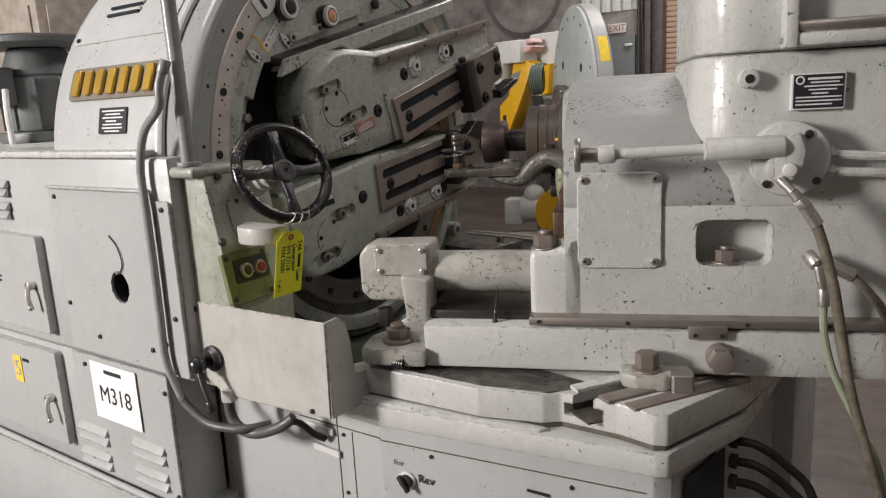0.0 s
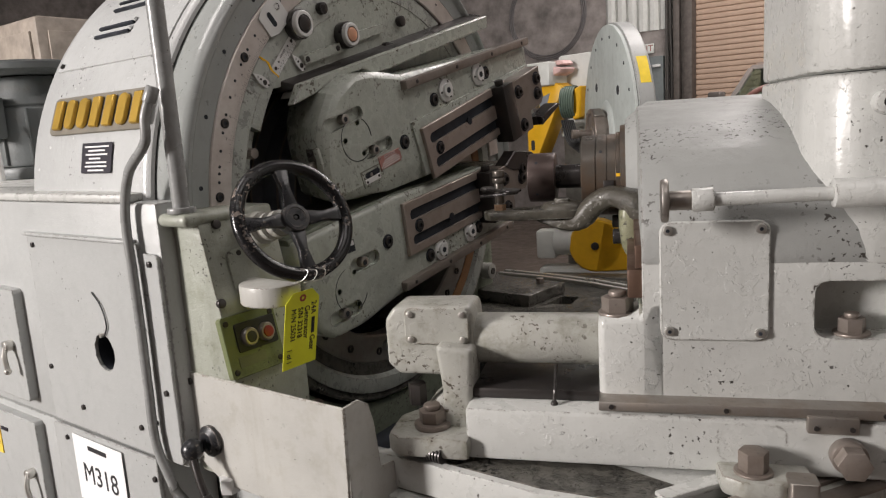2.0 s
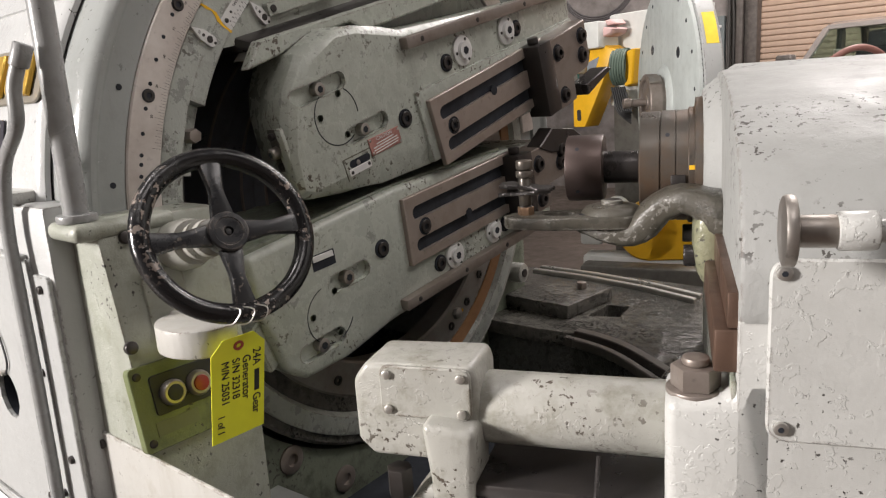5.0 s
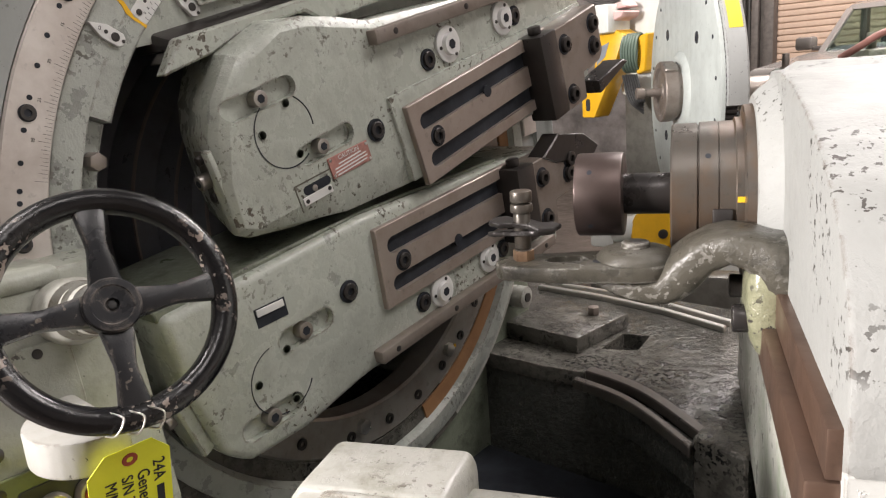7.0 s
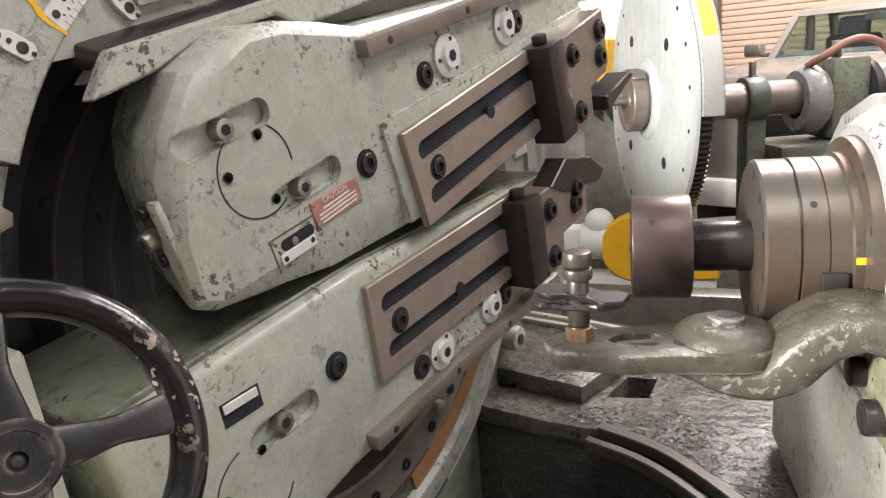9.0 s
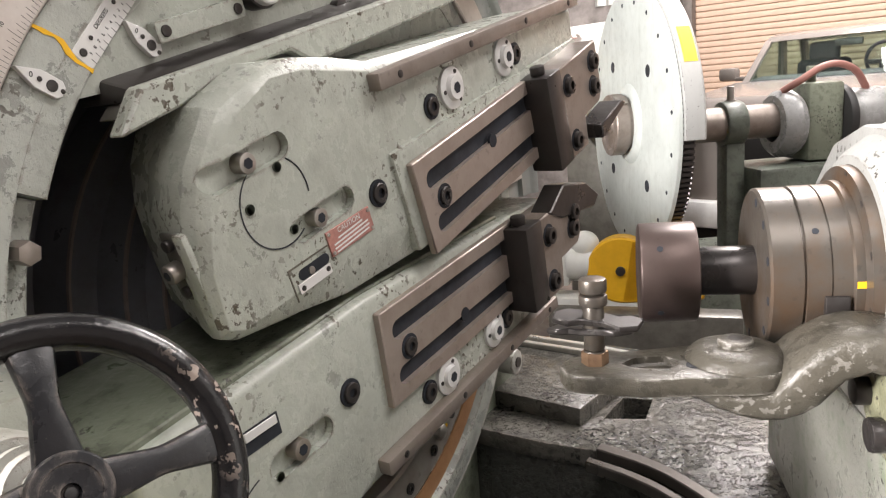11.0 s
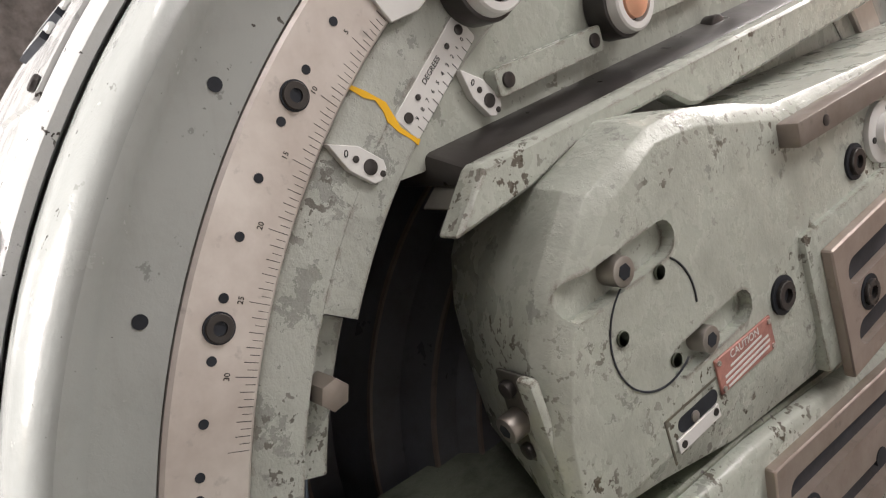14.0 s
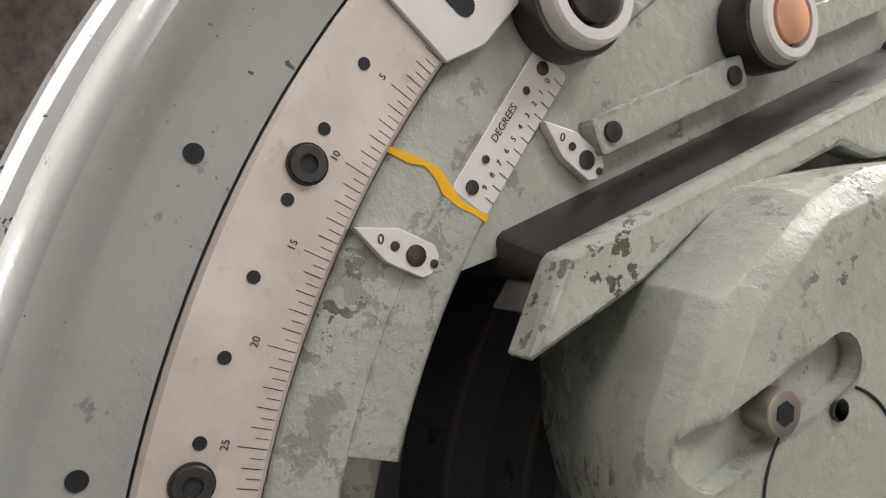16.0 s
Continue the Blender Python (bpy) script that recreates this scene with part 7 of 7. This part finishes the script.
prism(bm, [(-0.10, 1.66), (0.05, 1.70), (0.07, 1.74), (-0.06, 1.76), (-0.14, 1.71)], -0.14, 0.05, "y", 0.01, 1)
prism(bm, [(-0.08, 1.76), (0.06, 1.77), (0.02, 1.81), (-0.07, 1.80)], -0.10, 0.05, "y", 0.01, 1)
part("pink_rags", bm, PINK, ym, "stack of pale pink sheets")
bm = B()
prism(bm, round_rect(-0.42, -0.39, 1.35, 1.72, 0.01), -0.05, 0.0, "y", 0.004, 1)
part("teal_post", bm, TEAL, ym)

yr = thing("yellow_gear_guard", "round yellow gear guard on a grey motor unit", "gear guard", pose(-0.52, 2.62, 0.46, 0, 0, 14))
bm = B()
lathe(bm, [(-0.05, 0.0), (-0.05, 0.17), (-0.04, 0.18), (0.06, 0.18), (0.06, 0.0)], 48, closed=False, m=pose(0, 0, 0, 0, 0, 90))
prism(bm, [(0.0, -0.18), (0.42, -0.15), (0.42, 0.05), (0.06, 0.17)], -0.05, 0.06, "y", 0.008, 1)
part("guard_shell", bm, MACHYEL, yr)
for x, z in ((0.0, 0.0), (0.30, -0.05)):
    bm = B()
    cyl(bm, (x, -0.05, z), (x, -0.07, z), 0.026, n=20, bev=0.004)
    part("guard_bolt", bm, DARKSTEEL, yr)
bm = B()
cyl(bm, (-0.30, 0.05, 0.02), (-0.02, 0.05, 0.02), 0.10, n=28, bev=0.02)
ball(bm, (-0.20, 0.05, 0.12), 0.08)
box(bm, -0.42, -0.28, -0.02, 0.12, -0.10, 0.10, 0.02)
box(bm, -0.40, 0.40, -0.04, 0.14, -0.76, -0.16, 0.02)
part("motor_unit", bm, WHITE, yr)
bm = B()
box(bm, -0.35, 0.6, -0.30, -0.15, -0.76, -0.16, 0.02)
part("bench", bm, CAST, yr)

for (x0, y0, x1, y1) in ((-1.45, 3.0, -0.55, 3.35), (-1.2, 3.8, -0.2, 3.5)):
    bm = B()
    f, ln = frame_to((x0, y0, -0.24), (x1, y1, -0.24))
    box(bm, -0.05, 0.05, -0.06, 0.06, 0, ln, 0.008, m=f)
    lone("timber_baulk", bm, WOOD, "worn timber baulk lying on the floor", "timber", group="timber baulks")

# motor and cabinet behind the housing
mo = thing("electric_motor", "grey vertical electric motor on the housing top", "motor", pose(-1.78, -0.35, 1.222))
bm = B()
MOTOR = paint("grey_motor_enamel", (0.11, 0.12, 0.12), dirty=0.4, chip=0.68, bare=0.74)
cyl(bm, (0, 0, 0), (0, 0, 0.05), 0.21, n=32, bev=0.01)
cyl(bm, (0, 0, 0.05), (0, 0, 0.30), 0.175, n=36, bev=0.015)
cyl(bm, (0, 0, 0.29), (0, 0, 0.43), 0.165, 0.13, n=36, bev=0.02)
part("motor_body", bm, MOTOR, mo)
bm = B()
lathe(bm, [(0.43, 0.0), (0.43, 0.22), (0.445, 0.27), (0.47, 0.27), (0.485, 0.20), (0.50, 0.0)], 36, closed=False, m=pose(0, 0, 0, 0, -90, 0))
part("motor_cap", bm, MOTOR, mo)
for k in range(10):
    bm = B()
    box(bm, 0.168, 0.186, -0.006, 0.006, 0.06, 0.29, 0.002, m=pose(0, 0, 0, 0, 0, k * 36))
    part("cooling_rib", bm, MOTOR, mo)
bm = B()
box(bm, -0.06, 0.09, -0.26, -0.16, 0.17, 0.34, 0.012)
part("terminal_box", bm, MOTOR, mo)
bm = B()
tube(bm, [(0.11, -0.22, 0.24), (0.14, -0.24, 0.14), (0.12, -0.23, 0.0)], 0.014, 10)
part("motor_cable", bm, SILVER, mo)
bm = B()
box(bm, -4.4, -3.2, 1.4, 2.6, -0.30, 2.3, 0.03)
lone("green_cabinet", bm, plain("faded_green_enamel", (0.09, 0.12, 0.10), 0.5), "faded green machine cabinet behind the housing", "cabinet")
BEIGE = plain("beige_enamel", (0.30, 0.26, 0.22), 0.5, var=0.25)
bc = thing("beige_cabinet", "beige steel machine cabinet behind the housing", "cabinet")
bm = B()
box(bm, -3.4, -2.6, 0.1, 0.9, -0.30, 2.06, 0.03)
part("cabinet_body", bm, BEIGE, bc)
bm = B()
box(bm, -3.34, -2.66, 0.085, 0.102, 0.0, 1.98, 0.006)
dr_ = part("cabinet_door", bm, BEIGE, bc)
bm = B()
box(bm, -2.74, -2.71, 0.05, 0.088, 1.0, 1.16, 0.008)
part("door_handle", bm, DARKSTEEL, dr_)
bm = B()
box(bm, -2.602, -2.588, 0.16, 0.84, 0.2, 1.98, 0.005)
part("side_panel", bm, BEIGE, bc)

# pickup parked inside the roller door
CAR = pose(0.13, 6.6, 0, 0, 0, -104)     # local x forward
pk = thing("pickup_truck", "silver-brown pickup truck parked before the roller door", "truck", CAR)
bm = B()
prism(bm, [(-1.2, 0.18), (-1.2, 1.30), (0.15, 1.34), (0.30, 1.36), (1.30, 1.25), (1.45, 1.08), (1.45, 0.18)], -0.90, 0.90, "y", 0.06, 3)
part("body", bm, CARPAINT, pk)
bm = B()
prism(bm, [(-0.97, 1.725), (-0.88, 1.775), (-0.70, 1.795), (-0.30, 1.795), (-0.14, 1.765), (-0.07, 1.715), (-0.12, 1.705), (-0.30, 1.745), (-0.70, 1.745), (-0.93, 1.715)], -0.74, 0.74, "y", 0.012, 2)
part("roof", bm, CARPAINT, pk)
bm = B()
prism(bm, [(-0.100, 1.712), (-0.094, 1.716), (0.382, 1.362), (0.376, 1.358)], -0.69, 0.69, "y")
ws = part("windscreen", bm, CARGLASS, pk, "clear greenish windscreen")
ws.visible_shadow = False
bm = B()
prism(bm, [(-1.100, 1.345), (-1.094, 1.345), (-0.944, 1.715), (-0.950, 1.718)], -0.69, 0.69, "y")
rw = part("rear_window", bm, CARGLASS, pk)
rw.visible_shadow = False
bm = B()
prism(bm, [(-0.20, 1.32), (-0.20, 1.375), (0.10, 1.395), (0.35, 1.365), (0.40, 1.33)], -0.70, 0.70, "y", 0.015, 2)
part("dashboard", bm, CABINCLOTH, pk)
bm = B()
lathe(bm, [(0.016 * math.cos(q), 0.185 + 0.016 * math.sin(q)) for q in np.linspace(0, math.tau, 8, endpoint=False)], 32, m=pose(0.0, 0.37, 1.45, 0, 25, 0))
cyl(bm, (0.0, 0.37, 1.45), (0.14, 0.37, 1.385), 0.03, n=12)
box(bm, -0.008, 0.008, -0.18, 0.18, -0.02, 0.02, m=pose(0.0, 0.37, 1.45, 0, 25, 0))
part("steering_wheel", bm, CABINCLOTH, pk)
bm = B()
box(bm, -0.125, -0.095, -0.12, 0.12, 1.615, 1.680, 0.012)
box(bm, -0.115, -0.105, -0.015, 0.015, 1.66, 1.735)
part("rear_view_mirror", bm, BLACK, pk)
for y in (-0.37, 0.37):
    bm = B()
    box(bm, -0.62, -0.46, y - 0.24, y + 0.24, 1.31, 1.52, 0.05, 3)
    box(bm, -0.60, -0.50, y - 0.14, y + 0.14, 1.50, 1.685, 0.04, 3)
    part("seat_back", bm, CABINCLOTH, pk)
for s in (-1, 1):
    for nm, pts in (("front_pillar", [(-0.16, 1.735), (-0.085, 1.735), (0.42, 1.345), (0.345, 1.335)]), ("middle_pillar", [(-0.46, 1.33), (-0.44, 1.75), (-0.37, 1.75), (-0.36, 1.33)]), ("rear_pillar", [(-1.15, 1.32), (-0.965, 1.735), (-0.865, 1.735), (-0.99, 1.32)])):
        bm = B()
        prism(bm, pts, s * 0.69, s * 0.755, "y", 0.008, 1)
        part(nm, bm, CARPAINT, pk)
    bm = B()
    prism(bm, [(-0.98, 1.35), (-0.88, 1.735), (-0.16, 1.735), (0.33, 1.35)], s * 0.718, s * 0.722, "y")
    sw = part("side_window", bm, CARGLASS, pk)
    sw.visible_shadow = False
    bm = B()
    box(bm, 0.05, 0.17, min(s * 0.93, s * 1.11), max(s * 0.93, s * 1.11), 1.375, 1.50, 0.03)
    box(bm, 0.10, 0.15, min(s * 0.74, s * 0.95), max(s * 0.74, s * 0.95), 1.365, 1.41, 0.01)
    part("side_mirror", bm, CARPAINT, pk)
    for x in (-0.85, 0.95):
        bm = B()
        cyl(bm, (x, s * 0.70, 0.08), (x, s * 0.92, 0.08), 0.38, n=36, bev=0.04)
        w = part("tyre", bm, BLACK, pk)
        bm = B()
        cyl(bm, (x, s * 0.90, 0.08), (x, s * 0.93, 0.08), 0.22, n=28, bev=0.01)
        part("rim", bm, SILVER, w)
    bm = B()
    box(bm, 1.40, 1.47, s * 0.62 - 0.18, s * 0.62 + 0.18, 0.92, 1.08, 0.03)
    part("headlight", bm, plain("lamp_glass", (0.6, 0.6, 0.58), 0.15), pk)
bm = B()
box(bm, 1.43, 1.475, -0.42, 0.42, 0.72, 1.04, 0.02)
part("grille", bm, BLACK, pk)
bm = B()
box(bm, 1.40, 1.53, -0.88, 0.88, 0.16, 0.40, 0.05)
part("bumper", bm, SILVER, pk)
